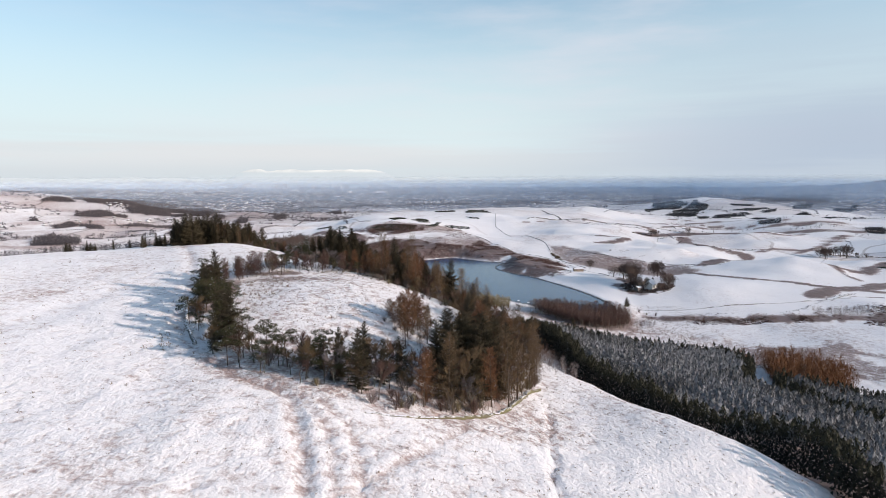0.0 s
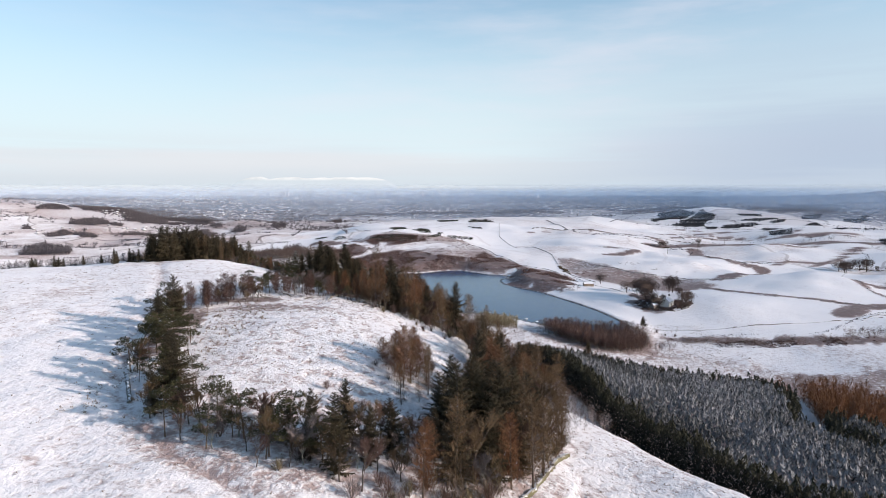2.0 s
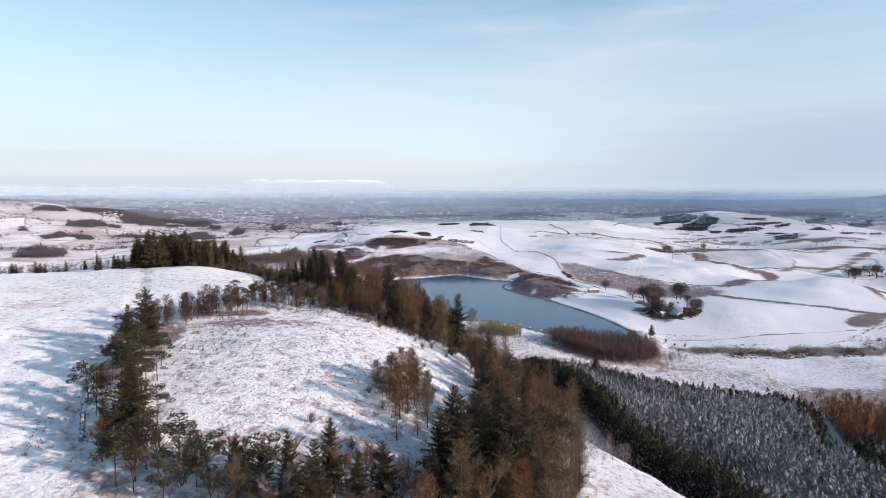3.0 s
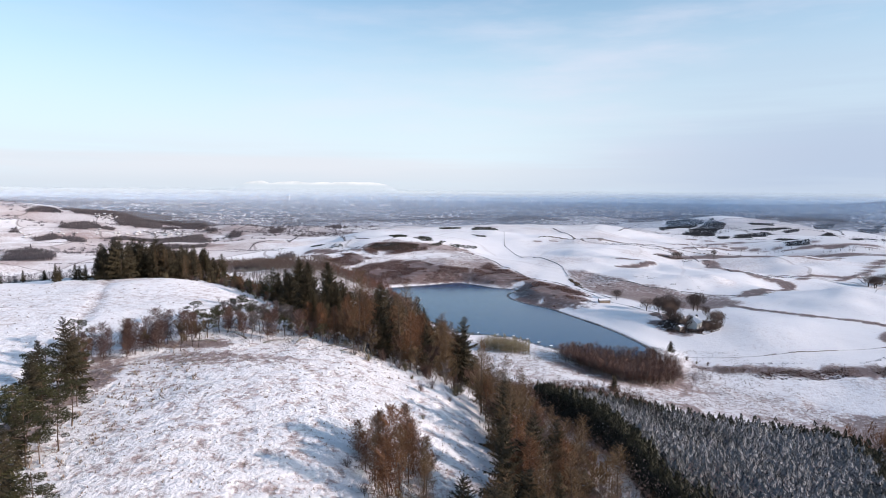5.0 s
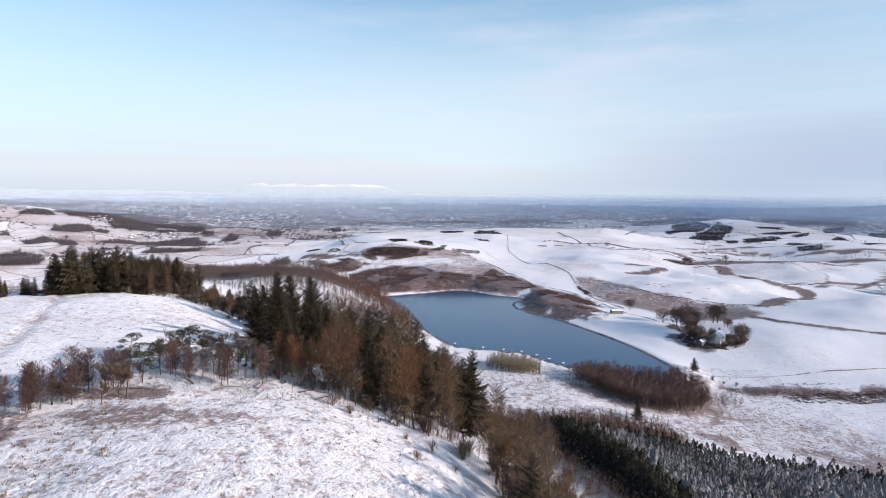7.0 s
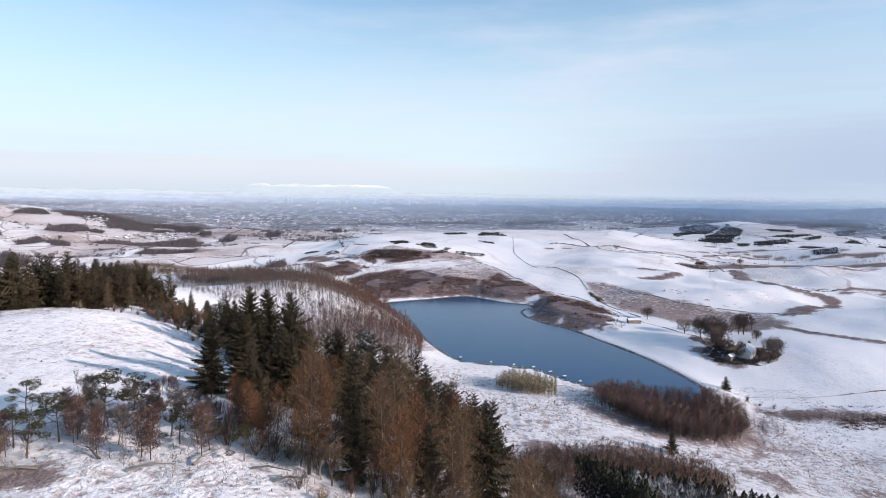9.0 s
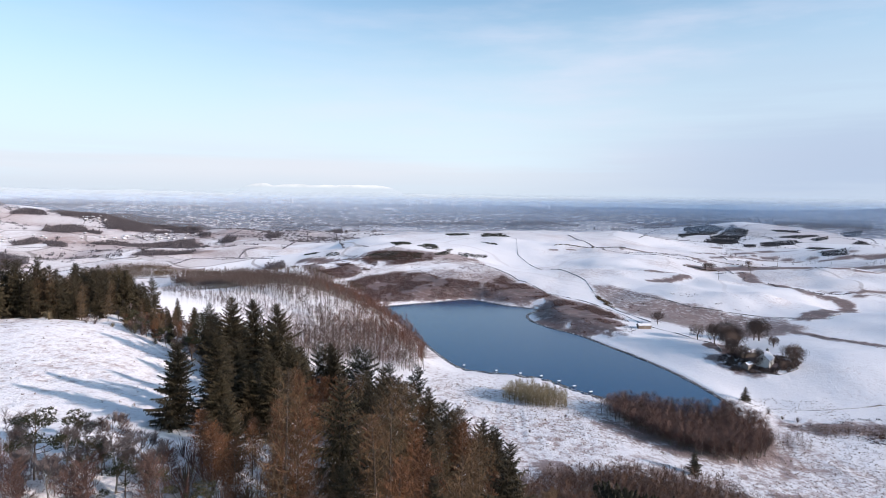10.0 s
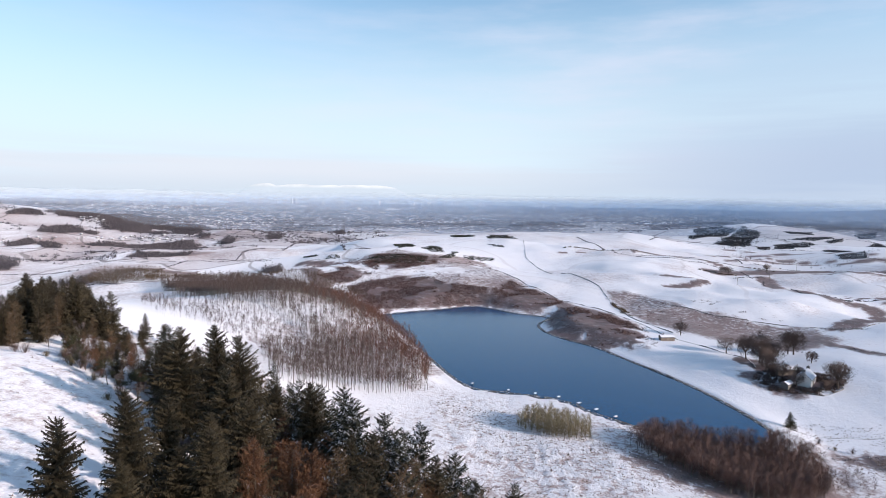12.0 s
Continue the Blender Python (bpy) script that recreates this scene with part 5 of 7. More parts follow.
def far_bare(seed, twigs=120, wide=0.36, stem=0.0045, width=0.0048, low=0.28, slim=False):
    """A small leafless tree: a stem and a rounded haze of rising twigs."""
    r, v, f = np.random.default_rng(seed), [], []
    for j in range(3):
        a = 2.094 * j
        v += [(stem * math.cos(a), stem * math.sin(a), -0.02)]
    v.append((r.uniform(-0.02, 0.02), r.uniform(-0.02, 0.02), 0.8))
    f += [(0, 1, 3), (1, 2, 3), (2, 0, 3)]
    for j in range(twigs):
        # tips fill an egg-shaped crown
        a, h = r.uniform(0, 6.283), r.random()
        reach = wide * math.sqrt(r.random()) * (math.sin(math.pi * (0.12 + 0.80 * h)) ** 0.8 if not slim else (1.0 - 0.7 * h))
        q = np.array((reach * math.cos(a), reach * math.sin(a), low + (1.0 - low) * h))
        p = q * (0.45, 0.45, 0) + (r.uniform(-0.04, 0.04), r.uniform(-0.04, 0.04), max(0.05, q[2] - r.uniform(0.03, 0.17)))
        s = np.array((-math.sin(a), math.cos(a), 0)) * width
        n = len(v)
        v += [tuple(p - s), tuple(p + s), tuple(q)]
        f.append((n, n + 1, n + 2))
    return np.array(v), np.array(f)


def far_clump(seed, blades=40, wide=0.9):
    """A low thicket or tuft: short blades from the ground."""
    r, v, f = np.random.default_rng(seed), [], []
    for j in range(blades):
        a, d = r.uniform(0, 6.283), math.sqrt(r.random()) * wide
        p = np.array((d * math.cos(a), d * math.sin(a), r.uniform(-0.1, 0.25)))
        b = r.uniform(0, 6.283)
        q = p + np.array((0.3 * math.cos(b), 0.3 * math.sin(b), r.uniform(0.4, 0.9) * (1.1 - 0.6 * d / wide)))
        s = np.array((-math.sin(b), math.cos(b), 0)) * r.uniform(0.05, 0.14)
        n = len(v)
        v += [tuple(p - s), tuple(p + s), tuple(q)]
        f.append((n, n + 1, n + 2))
    return np.array(v), np.array(f)


def far_shrub(seed, blades=3):
    """A lumpy bush or crown far away, with a few twigs standing out."""
    r, v, f = np.random.default_rng(seed), [], []
    for ring, (reach, z) in enumerate(((0.75, -0.1), (0.9, 0.45))):
        for k in range(5):
            a = 1.257 * k + 0.6 * ring + r.uniform(-0.3, 0.3)
            q = reach * r.uniform(0.6, 1.25)
            v.append((q * math.cos(a), q * math.sin(a), z + r.uniform(-0.12, 0.2)))
    v.append((r.uniform(-0.25, 0.25), r.uniform(-0.25, 0.25), r.uniform(0.85, 1.15)))
    for k in range(5):
        j = (k + 1) % 5
        f += [(k, j, 5 + k), (j, 5 + j, 5 + k), (5 + k, 5 + j, 10)]
    for k in range(blades):
        a, n = r.uniform(0, 6.283), len(v)
        c, s = math.cos(a), math.sin(a)
        v += [(0.3 * c - 0.15 * s, 0.3 * s + 0.15 * c, 0.4), (0.3 * c + 0.15 * s, 0.3 * s - 0.15 * c, 0.4), (0.9 * c, 0.9 * s, r.uniform(0.7, 1.25))]
        f.append((n, n + 1, n + 2))
    return np.array(v), np.array(f)


gen = np.random.default_rng(5)
CONIFER_TOPS = [far_conifer(s, 0.85, 0.99, 36) for s in range(11)]
CONIFER_SKIRTS = [far_conifer(s, 0.12, 0.86, 20) for s in range(7)]
BARE_FAR = [far_bare(s) for s in range(5)]
COLUMNS = [far_bare(s + 20, 50, 0.26, 0.004, 0.0085, 0.52) for s in range(5)]
STEMS = [far_bare(s + 20, 0, 0, 0.014) for s in range(5)]
THICKETS = [far_clump(s + 40) for s in range(4)]
TUFTS = [far_clump(s + 60, 9, 0.5) for s in range(4)]

UNDERSTOREY = [far_bare(s + 120, 85, 0.36, 0.008, 0.0056, 0.12) for s in range(5)]
ux, uy = [], []
for region, step in ((EAST_WOOD, 2.2), (STAND_NORTH, 3.2), (STAND_EDGE, 2.2), (STAND_MIXED, 2.0), (STAND_DARK, 3.0), ([(5, 205), (16, 206), (22, 240), (26, 275), (14, 292), (9, 262), (9, 238)], 2.2)):
    a, b = within(region, step, gen, 0.45, 0.3)
    ux.append(a)
    uy.append(b)
ux, uy = np.concatenate(ux), np.concatenate(uy)
strew("wood_understorey", UNDERSTOREY, places_at(ux, uy, gen, (3.5, 7.5)), TWIG, "tangled leafless brown understorey of the hill wood", "undergrowth")
RIM = [(-66, 184), (-50, 196), (-30, 199), (-10, 200), (-4, 206), (-26, 213), (-48, 217), (-66, 202)]
x, y = within(RIM, 1.9, gen, 0.5)
keep = lumps(x, y, 9, 82) > -0.3
strew("rim_undergrowth", [far_bare(s + 130, 60, 0.6, 0.010, 0.012, 0.05) for s in range(5)], places_at(x[keep], y[keep], gen, (1.0, 2.4), (0.7, 1.1)), PURPLE_TWIG, "low leafless twigs and bilberry under the wind-bent pines", "undergrowth")
x, y = within(PLANTATION, 1.36, gen, 0.5, 0.5)
gap = near_line(x, y, PLANTATION_RIDE)
keep = gap > 1.6 + 2.2 * smooth(205, 216, y)
stand = places_at(x[keep], y[keep], gen, (6.9, 8.8), (1.30, 1.56))
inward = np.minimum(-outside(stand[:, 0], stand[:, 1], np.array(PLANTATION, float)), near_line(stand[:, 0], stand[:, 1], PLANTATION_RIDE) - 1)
# edge rows go without frost and take the needles with painted shade
shadowed = inward < gen.uniform(4.5, 8.0, len(stand))
strew("conifer_plantation", CONIFER_TOPS, stand[~shadowed], SPRUCE_SNOWY, "dense dark spruce plantation dusted with snow", "plantation")
strew("plantation_edge", CONIFER_TOPS, stand[shadowed], SPRUCE_EDGE_SHADE, "edge trees of the spruce plantation, their green darkened as if in shade", "plantation")
strew("plantation_understorey", CONIFER_SKIRTS, stand[inward < 12], SPRUCE_LOW_SHADE, "lower branches of the spruce plantation, blackened as if in shade", "plantation")
x, y = within([(128, 272), (136, 286), (160, 290), (172, 276), (170, 252), (150, 236), (136, 244)], 2.6, gen, 0.45, 0.2)
ok = near_line(x, y, PLANTATION_RIDE) > 4
x, y = x[ok], y[ok]
strew("larch_wood", [far_bare(s + 80, 190, 0.36, 0.006, 0.0062, 0.10) for s in range(4)], places_at(x, y, gen, (9, 11.5)), ORANGE_LARCH, "orange-brown leafless larch wood", "woodland")
LAKE_WOOD = [(-62, 383), (-45, 400), (-14, 426), (-14, 465), (-27, 527), (-46, 577), (-64, 614), (-92, 654), (-132, 679), (-179, 708), (-233, 718), (-246, 692), (-215, 640), (-175, 580), (-142, 526), (-122, 502), (-108, 516), (-94, 504), (-75, 476), (-64, 452), (-72, 433), (-78, 415)]
x, y = within(LAKE_WOOD, 2.35, gen, 0.3, 0.75)
thin = 0.62 * np.exp(-(((x + 78) / 26) ** 2 + ((y - 515) / 42) ** 2)) + 0.10 * smooth(-0.1, 0.5, lumps(x, y, 34, 47))
keep = gen.random(len(x)) > thin
lakeside = places_at(x[keep], y[keep], gen, (6.6, 9.8), (0.75, 1.15))
shore_side = outside(lakeside[:, 0], lakeside[:, 1], SHORELINE) < gen.uniform(10, 60, len(lakeside))
strew("lakeside_plantation", COLUMNS, lakeside[shore_side], WILLOW_RED, "young leafless red-tinged plantation above the reservoir", "woodland")
strew("lakeside_plantation", COLUMNS, lakeside[~shore_side], PURPLE_TWIG, "young leafless brown plantation in rows above the reservoir", "woodland")
strew("plantation_stems", STEMS, lakeside, PALE_BARK, "pale upright stems of the young plantation", "woodland")
x, y = within([(-133, 500), (-119, 516), (-107, 532), (-84, 503), (-66, 462), (-77, 426), (-91, 416), (-106, 430)], 2.6, gen, 0.45, 0.75)
more = within([(-160, 490), (-141, 514), (-127, 482), (-102, 442), (-98, 425), (-116, 412), (-140, 448)], 3.3, gen, 0.45, 0.75)
x, y = np.concatenate([x, more[0]]), np.concatenate([y, more[1]])
strew("young_trees", COLUMNS, places_at(x, y, gen, (3.0, 5.5)), GREY_TWIG, "thin young leafless trees in a snowy clearing", "woodland")
x, y = within([(-150, 700), (-120, 672), (-84, 640), (-66, 640), (-80, 668), (-130, 720), (-240, 745), (-280, 735), (-260, 700), (-190, 700)], 2.8, gen, 0.45)
strew("far_plantation", COLUMNS, places_at(x, y, gen, (5, 7)), TWIG, "leafless brown wood behind the plantation", "woodland")
ALDERS = [(53, 382), (56, 374), (70, 353), (84, 345), (98, 349), (113, 368), (114, 384), (106, 389), (96, 388), (82, 390), (66, 398)]
x, y = within(ALDERS, 2.1, gen, 0.5)
ok = outside(x, y, np.array(ALDERS, float)) < -0.5 + 1.5 * lumps(x, y, 7, 83)
alders = places_at(x[ok], y[ok], gen, (6.4, 9.6), (0.75, 1.0))
strew("alder_stems", STEMS, alders, PALE_BARK, "pale upright alder stems at the water's edge", "woodland")
strew("alder_wood", [far_bare(s + 140, 300, 0.42, 0.0045, 0.0042, 0.30) for s in range(7)], alders, RED_TWIG, "reddish-brown leafless alder wood at the water's edge", "woodland")
x, y = within([(17, 391), (24, 403), (37, 403), (43, 392), (41, 381), (28, 380)], 1.6, gen, 0.45)
strew("willow_clump", [far_bare(s + 170, 110, 0.34, 0.010, 0.009, 0.26) for s in range(5)], places_at(x, y, gen, (5.0, 6.8)), OLIVE_TWIG, "pale straw-coloured leafless willow clump", "woodland")
x, y = within([(2, 302), (14, 304), (30, 318), (50, 324), (74, 322), (80, 308), (68, 296), (44, 290), (30, 298), (22, 286), (8, 296)], 1.5, gen, 0.45)
strew("birch_scrub", [far_bare(s + 160, 100, 0.42, 0.005, 0.009, 0.12) for s in range(5)], places_at(x, y, gen, (4.0, 6.5)), SCRUB, "brown leafless birch scrub at the foot of the hill", "scrub")
x, y = within([(24, 152), (36, 160), (40, 176), (30, 190), (18, 180)], 2.6, gen, 0.45)
strew("hawthorn_scrub", BARE_FAR, places_at(x, y, gen, (3.0, 5.0)), GREY_TWIG, "thin leafless hawthorn on the snowy slope", "scrub")
x, y = within([(30, 205), (48, 196), (42, 240), (32, 275), (22, 262), (22, 232)], 2.6, gen, 0.45)
strew("slope_scrub", BARE_FAR, places_at(x, y, gen, (3.5, 6.0)), SCRUB, "brown leafless scrub on the shaded slope", "scrub")

# valley scrub, heath and tufts
sx, sy = [], []
for loop in ([(132, 390), (166, 391), (208, 392), (204, 382), (162, 379), (129, 377)], [(239, 408), (290, 410), (285, 394), (234, 394)], [(110, 374), (130, 381), (127, 368), (109, 361)], [(214, 393), (236, 394), (232, 386), (214, 384)], [(290, 402), (360, 408), (360, 396), (290, 392)]):
    a, b = within(loop, 1.7, gen, 0.5)
    keep = lumps(a, b, 8, 81) > -0.35
    sx.append(a[keep])
    sy.append(b[keep])
sx, sy = np.concatenate(sx), np.concatenate(sy)
strew("valley_scrub", [far_bare(s + 180, 46, 0.5, 0.006, 0.014, 0.05) for s in range(5)], places_at(sx, sy, gen, (1.6, 3.6), (0.8, 1.1)), SCRUB, "reddish-brown leafless scrub along the valley floor", "scrub")
hx, hy = [], []
for ex, ey, rx, ry, n in ((168, 612, 50, 40, 90), (-125, 745, 30, 45, 260), (-130, 800, 34, 20, 160)):
    a, r = gen.uniform(0, 6.283, n), np.sqrt(gen.random(n))
    hx.append(ex + rx * r * np.cos(a))
    hy.append(ey + ry * r * np.sin(a))
for loop in THICK_HEATHER:
    mx, my = within(loop, 1.5, gen, 0.5)
    hx.append(mx)
    hy.append(my)
mx, my = within(MOOR, 4.5, gen, 0.5)
x, y = np.concatenate(hx + [mx]), np.concatenate(hy + [my])
ok = (outside(x, y, SHORELINE) > 2) & (lumps(x, y, 13, 77) + 0.5 * lumps(x, y, 5, 76) > -0.1)
strew("moor_heather", [far_clump(s + 240, 12, 1.0) for s in range(5)], places_at(x[ok], y[ok], gen, (0.8, 2.0), (0.5, 1.3)), HEATHER, "reddish-brown heather and bracken on the moor", "heather")
x, y = gen.uniform(-140, 75, 34000), gen.uniform(62, 330, 34000)
dense = np.exp(-(np.hypot((x + 24) / 34, (y - 165) / 46) ** 4)) * 0.9 + 0.16 + 0.25 * (x > 0)
ok = (gen.random(34000) < dense * (0.55 + 0.45 * lumps(x, y, 6, 78))) & (near_line(x, y, TRACK) > 1.2)
strew("grass_tufts", TUFTS, places_at(x[ok], y[ok], gen, (0.3, 0.62), (0.5, 1.0)), GRASS, "withered grass tufts standing out of the snow", "grass")
x, y = gen.uniform(-10, 160, 9000), gen.uniform(318, 420, 9000)
ok = (outside(x, y, SHORELINE) > 1) & (lumps(x, y, 9, 79) > -0.2) & (near_line(x, y, LANE) > 1.5)
strew("rushes", TUFTS, places_at(x[ok], y[ok], gen, (0.35, 0.8), (0.5, 1.0)), GRASS, "withered rushes in the snowy valley meadow", "grass")
x, y = gen.uniform(-66, 0, 9000), gen.uniform(120, 205, 9000)
ok = (x > -58) & (np.hypot((x + 52) / 10, (y - 165) / 36) + 0.3 * lumps(x, y, 7, 80) < 1)
strew("heather_tufts", TUFTS, places_at(x[ok][::3], y[ok][::3], gen, (0.45, 0.95), (0.5, 0.9)), GRASS, "brown heather along the edge of the pine belt", "heather")


# ---- walls, house and small things ----
def resample(line, step):
    out = []
    for (ax, ay), (bx, by) in zip(line, line[1:]):
        n = max(1, int(math.hypot(bx - ax, by - ay) / step))
        out += [(ax + (bx - ax) * i / n, ay + (by - ay) * i / n) for i in range(n)]
    return np.array(out + [line[-1]], float)


def dyke(name, line, tall, wide, material, label, seed, broken=0.15, taper=0.0):
    """A dry-stone wall that follows the ground, uneven and slumped in places."""
    r = np.random.default_rng(seed)
    p = resample(line, 0.7)
    p = p + r.normal(0, 0.08, p.shape)
    t = np.gradient(p, axis=0)
    side = np.stack([-t[:, 1], t[:, 0]], 1) / np.linalg.norm(t, axis=1)[:, None]
    z = height(p[:, 0], p[:, 1])
    h = tall * (0.85 + 0.25 * lumps(p[:, 0], p[:, 1], 1.4, seed) + r.uniform(-0.12, 0.12, len(p)))
    h = np.where(lumps(p[:, 0], p[:, 1], 7, seed + 1) > 1 - 2 * broken, h * 0.35, h)
    h = h * (0.12 + 0.88 * smooth(0.0, taper, np.linspace(0.02, 1, len(p)))) if taper else h
    g = Geo()
    for i in range(len(p)):
        for u, v in ((-0.5, -0.3), (-0.42, 0.55), (-0.22, 1.0), (0.22, 0.97), (0.42, 0.5), (0.5, -0.3)):
            j = r.uniform(-0.06, 0.06)
            q = p[i] + side[i] * (u + j) * wide
            g.v.append((q[0], q[1], z[i] + v * h[i] + j * 0.3))
    for i in range(len(p) - 1):
        for k in range(5):
            g.f.append((i * 6 + k, i * 6 + k + 1, i * 6 + 7 + k, i * 6 + 6 + k))
    return tagged(new(name, g.mesh(name, material)), label, "wall", "field walls")


dyke("stone_dyke", [(-10.6, 104.0), (-5.5, 105.7), (-0.3, 108.6), (5.2, 111.8), (10.3, 117.3), (14.4, 123.0), (18.0, 130.9), (21.2, 138.2), (24, 143)], 0.6, 0.75, MOSSY, "low mossy stone dyke along the wood's edge", 1, 0.15, 0.5)
dyke("stone_dyke", [(-48, 129), (-55, 142), (-61, 158), (-65, 175), (-64, 188)], 0.5, 0.7, STONE, "tumbled snowy stone dyke beside the pine belt", 2, 0.4)
for i, line in enumerate((
    [(88, 1057), (80, 960), (75, 899), (95, 790), (115, 703)], [(115, 703), (113, 650), (112, 602), (126, 556)], [(121, 540), (134, 520), (145, 500), (138, 476)],
    [(151, 636), (175, 614), (202, 604), (228, 592), (254, 583), (274, 595)], [(141, 449), (152, 444), (163, 449), (168, 462)], [(147, 977), (205, 958), (261, 940), (350, 925)],
    [(120, 409), (150, 408), (200, 415), (280, 432)], [(382, 640), (420, 690), (455, 781), (494, 816), (554, 887)], [(262, 425), (284, 442), (330, 450)], [(-280, 745), (-200, 770), (-140, 760)], [(36, 754), (56, 700), (77, 655), (97, 620), (112, 585), (119, 545)],
    [(-420, 640), (-300, 690), (-250, 720)], [(-200, 880), (-320, 900), (-450, 880)],
)):
    dyke("stone_dyke", line, 0.5, 0.48, STONE, "dark dry-stone field wall capped with snow", 10 + i, 0.42)

HEDGES = [[(128, 965), (150, 977), (175, 966)], [(190, 962), (215, 956)], [(113, 650), (112, 602)], [(262, 880), (300, 872)], [(330, 925), (360, 912)], [(440, 720), (520, 690)]]
x = np.concatenate([resample(h, 2.2)[:, 0] for h in HEDGES])
y = np.concatenate([resample(h, 2.2)[:, 1] for h in HEDGES])
strew("hedgerow_bushes", THICKETS, places_at(x + gen.normal(0, 1.2, len(x)), y + gen.normal(0, 1.2, len(x)), gen, (1.2, 2.4), (0.8, 1.2)), TWIG, "dark leafless hedgerow bushes on the field edges", "hedge")

FIELD_TREES = Nursery([lambda s=s, h=h, n=n: round_tree("field_tree", random.Random(s), h, PURPLE_TWIG, BARK, n, 0.48, 3300, 0.05) for s, h, n in ((31, 12, "round leafless tree beside the farmhouse"), (32, 11, "spreading leafless tree on the field edge"), (33, 13, "tall leafless tree beside the farmhouse"))], "trees by the farmhouse")
for x, y, s in ((139, 511, 0.95), (143, 497, 1.1), (146, 489, 1.2), (144, 482, 1.15), (142, 474, 1.0), (147, 478, 1.0), (140, 468, 0.8), (143, 461, 0.8), (145, 453, 0.6), (174, 511, 1.2), (172, 513, 1.1), (161, 450, 1.0), (163, 453, 0.9), (155, 448, 0.5), (129, 551, 0.75), (170, 487, 0.6), (142, 466, 0.55),
                (292, 872, 0.8), (348, 905, 0.8), (420, 697, 1.35), (417, 702, 1.15), (445, 711, 1.4), (425, 702, 1.2), (449, 706, 1.2), (441, 717, 1.1), (464, 712, 0.5), (470, 705, 0.45), (287, 878, 0.75), (293, 882, 0.7), (150, 462, 0.5)):
    FIELD_TREES.plant(x, y, rnd, s)
for x, y, s in ((121, 411, 0.34), (70, 332, 0.4)):
    ob = FAR_SPRUCES.plant(x, y, rnd, s)
    ob.matrix_basis = ob.matrix_basis @ Matrix.Diagonal((1.6, 1.6, 1, 1))
for x, y, s in ((126, 401, 1.0), (130, 398, 0.9), (135, 396, 0.8), (39, 371, 0.5), (31, 365, 0.45), (24, 352, 0.4), (148, 447, 0.7), (153, 449, 0.6), (157, 446, 0.6), (144, 455, 0.8), (141, 459, 0.8), (119, 551, 0.4), (150, 388, 0.7), (170, 386, 0.8), (200, 390, 0.7)):
    BUSHES.plant(x, y, rnd, s)


a, d = gen.uniform(0, 6.283, 300), np.sqrt(gen.random(300))
x, y = 149 + 19 * d * np.cos(a), 459 + 14 * d * np.sin(a)
ok = (np.hypot(x - 151, y - 457) > 6.5) & (np.hypot(x - 148, y - 469) > 5)
strew("garden_shrubs", THICKETS, places_at(x[ok], y[ok], gen, (0.8, 2.1), (0.6, 1.3)), PURPLE_TWIG, "brown leafless shrubs of the farmhouse garden", "shrubs")


def gabled(geo, x0, x1, y0, y1, z0, z1, ridge):
    """Walls of a house with two gables, the ridge running along x."""
    my = (y0 + y1) / 2
    geo.add([(x0, y0, z0), (x1, y0, z0), (x1, y1, z0), (x0, y1, z0), (x0, y0, z1), (x1, y0, z1), (x1, y1, z1), (x0, y1, z1), (x0, my, ridge), (x1, my, ridge)],
            [(0, 1, 5, 4), (2, 3, 7, 6), (1, 2, 6, 9, 5), (3, 0, 4, 8, 7), (4, 5, 9, 8), (6, 7, 8, 9)])


def roof_of(geo, x0, x1, y0, y1, z1, ridge, over=0.3, thick=0.22):
    my = (y0 + y1) / 2
    fall = (ridge - z1) / (my - y0)
    for ya in (y0 - over, y1 + over):
        ze = z1 - over * fall
        geo.add([(x0 - over, ya, ze + 0.05), (x1 + over, ya, ze + 0.05), (x1 + over, my, ridge + 0.05), (x0 - over, my, ridge + 0.05),
                 (x0 - over, ya, ze + 0.05 + thick), (x1 + over, ya, ze + 0.05 + thick), (x1 + over, my, ridge + 0.05 + thick), (x0 - over, my, ridge + 0.05 + thick)],
                [(0, 1, 2, 3), (4, 5, 6, 7), (0, 1, 5, 4), (1, 2, 6, 5), (2, 3, 7, 6), (3, 0, 4, 7)])


def window(name, parent, at, wide, tall, turn):
    """A window let into the wall's face: frame, bars, pane and sill."""
    w = new(name)
    w.parent = parent
    w.matrix_basis = pose(*at, 0, 0, turn)
    pane, bars, sill = Geo(), Geo(), Geo()
    pane.box((-wide / 2, -0.02, -tall / 2), (wide / 2, 0.02, tall / 2))
    for lo, hi in (((-wide / 2 - 0.07, -0.05, -tall / 2 - 0.07), (-wide / 2, 0.05, tall / 2 + 0.07)), ((wide / 2, -0.05, -tall / 2 - 0.07), (wide / 2 + 0.07, 0.05, tall / 2 + 0.07)),
                   ((-wide / 2, -0.05, tall / 2), (wide / 2, 0.05, tall / 2 + 0.07)), ((-0.025, -0.045, -tall / 2), (0.025, 0.045, tall / 2))):
        bars.box(lo, hi)
    chamfered(sill, (-wide / 2 - 0.1, -0.16, -tall / 2 - 0.17), (wide / 2 + 0.1, 0.04, -tall / 2 - 0.07))
    part("pane", pane, DARK_GLASS, w)
    part("frame", bars, HARLING, w)
    part("sill", sill, STONE, w)


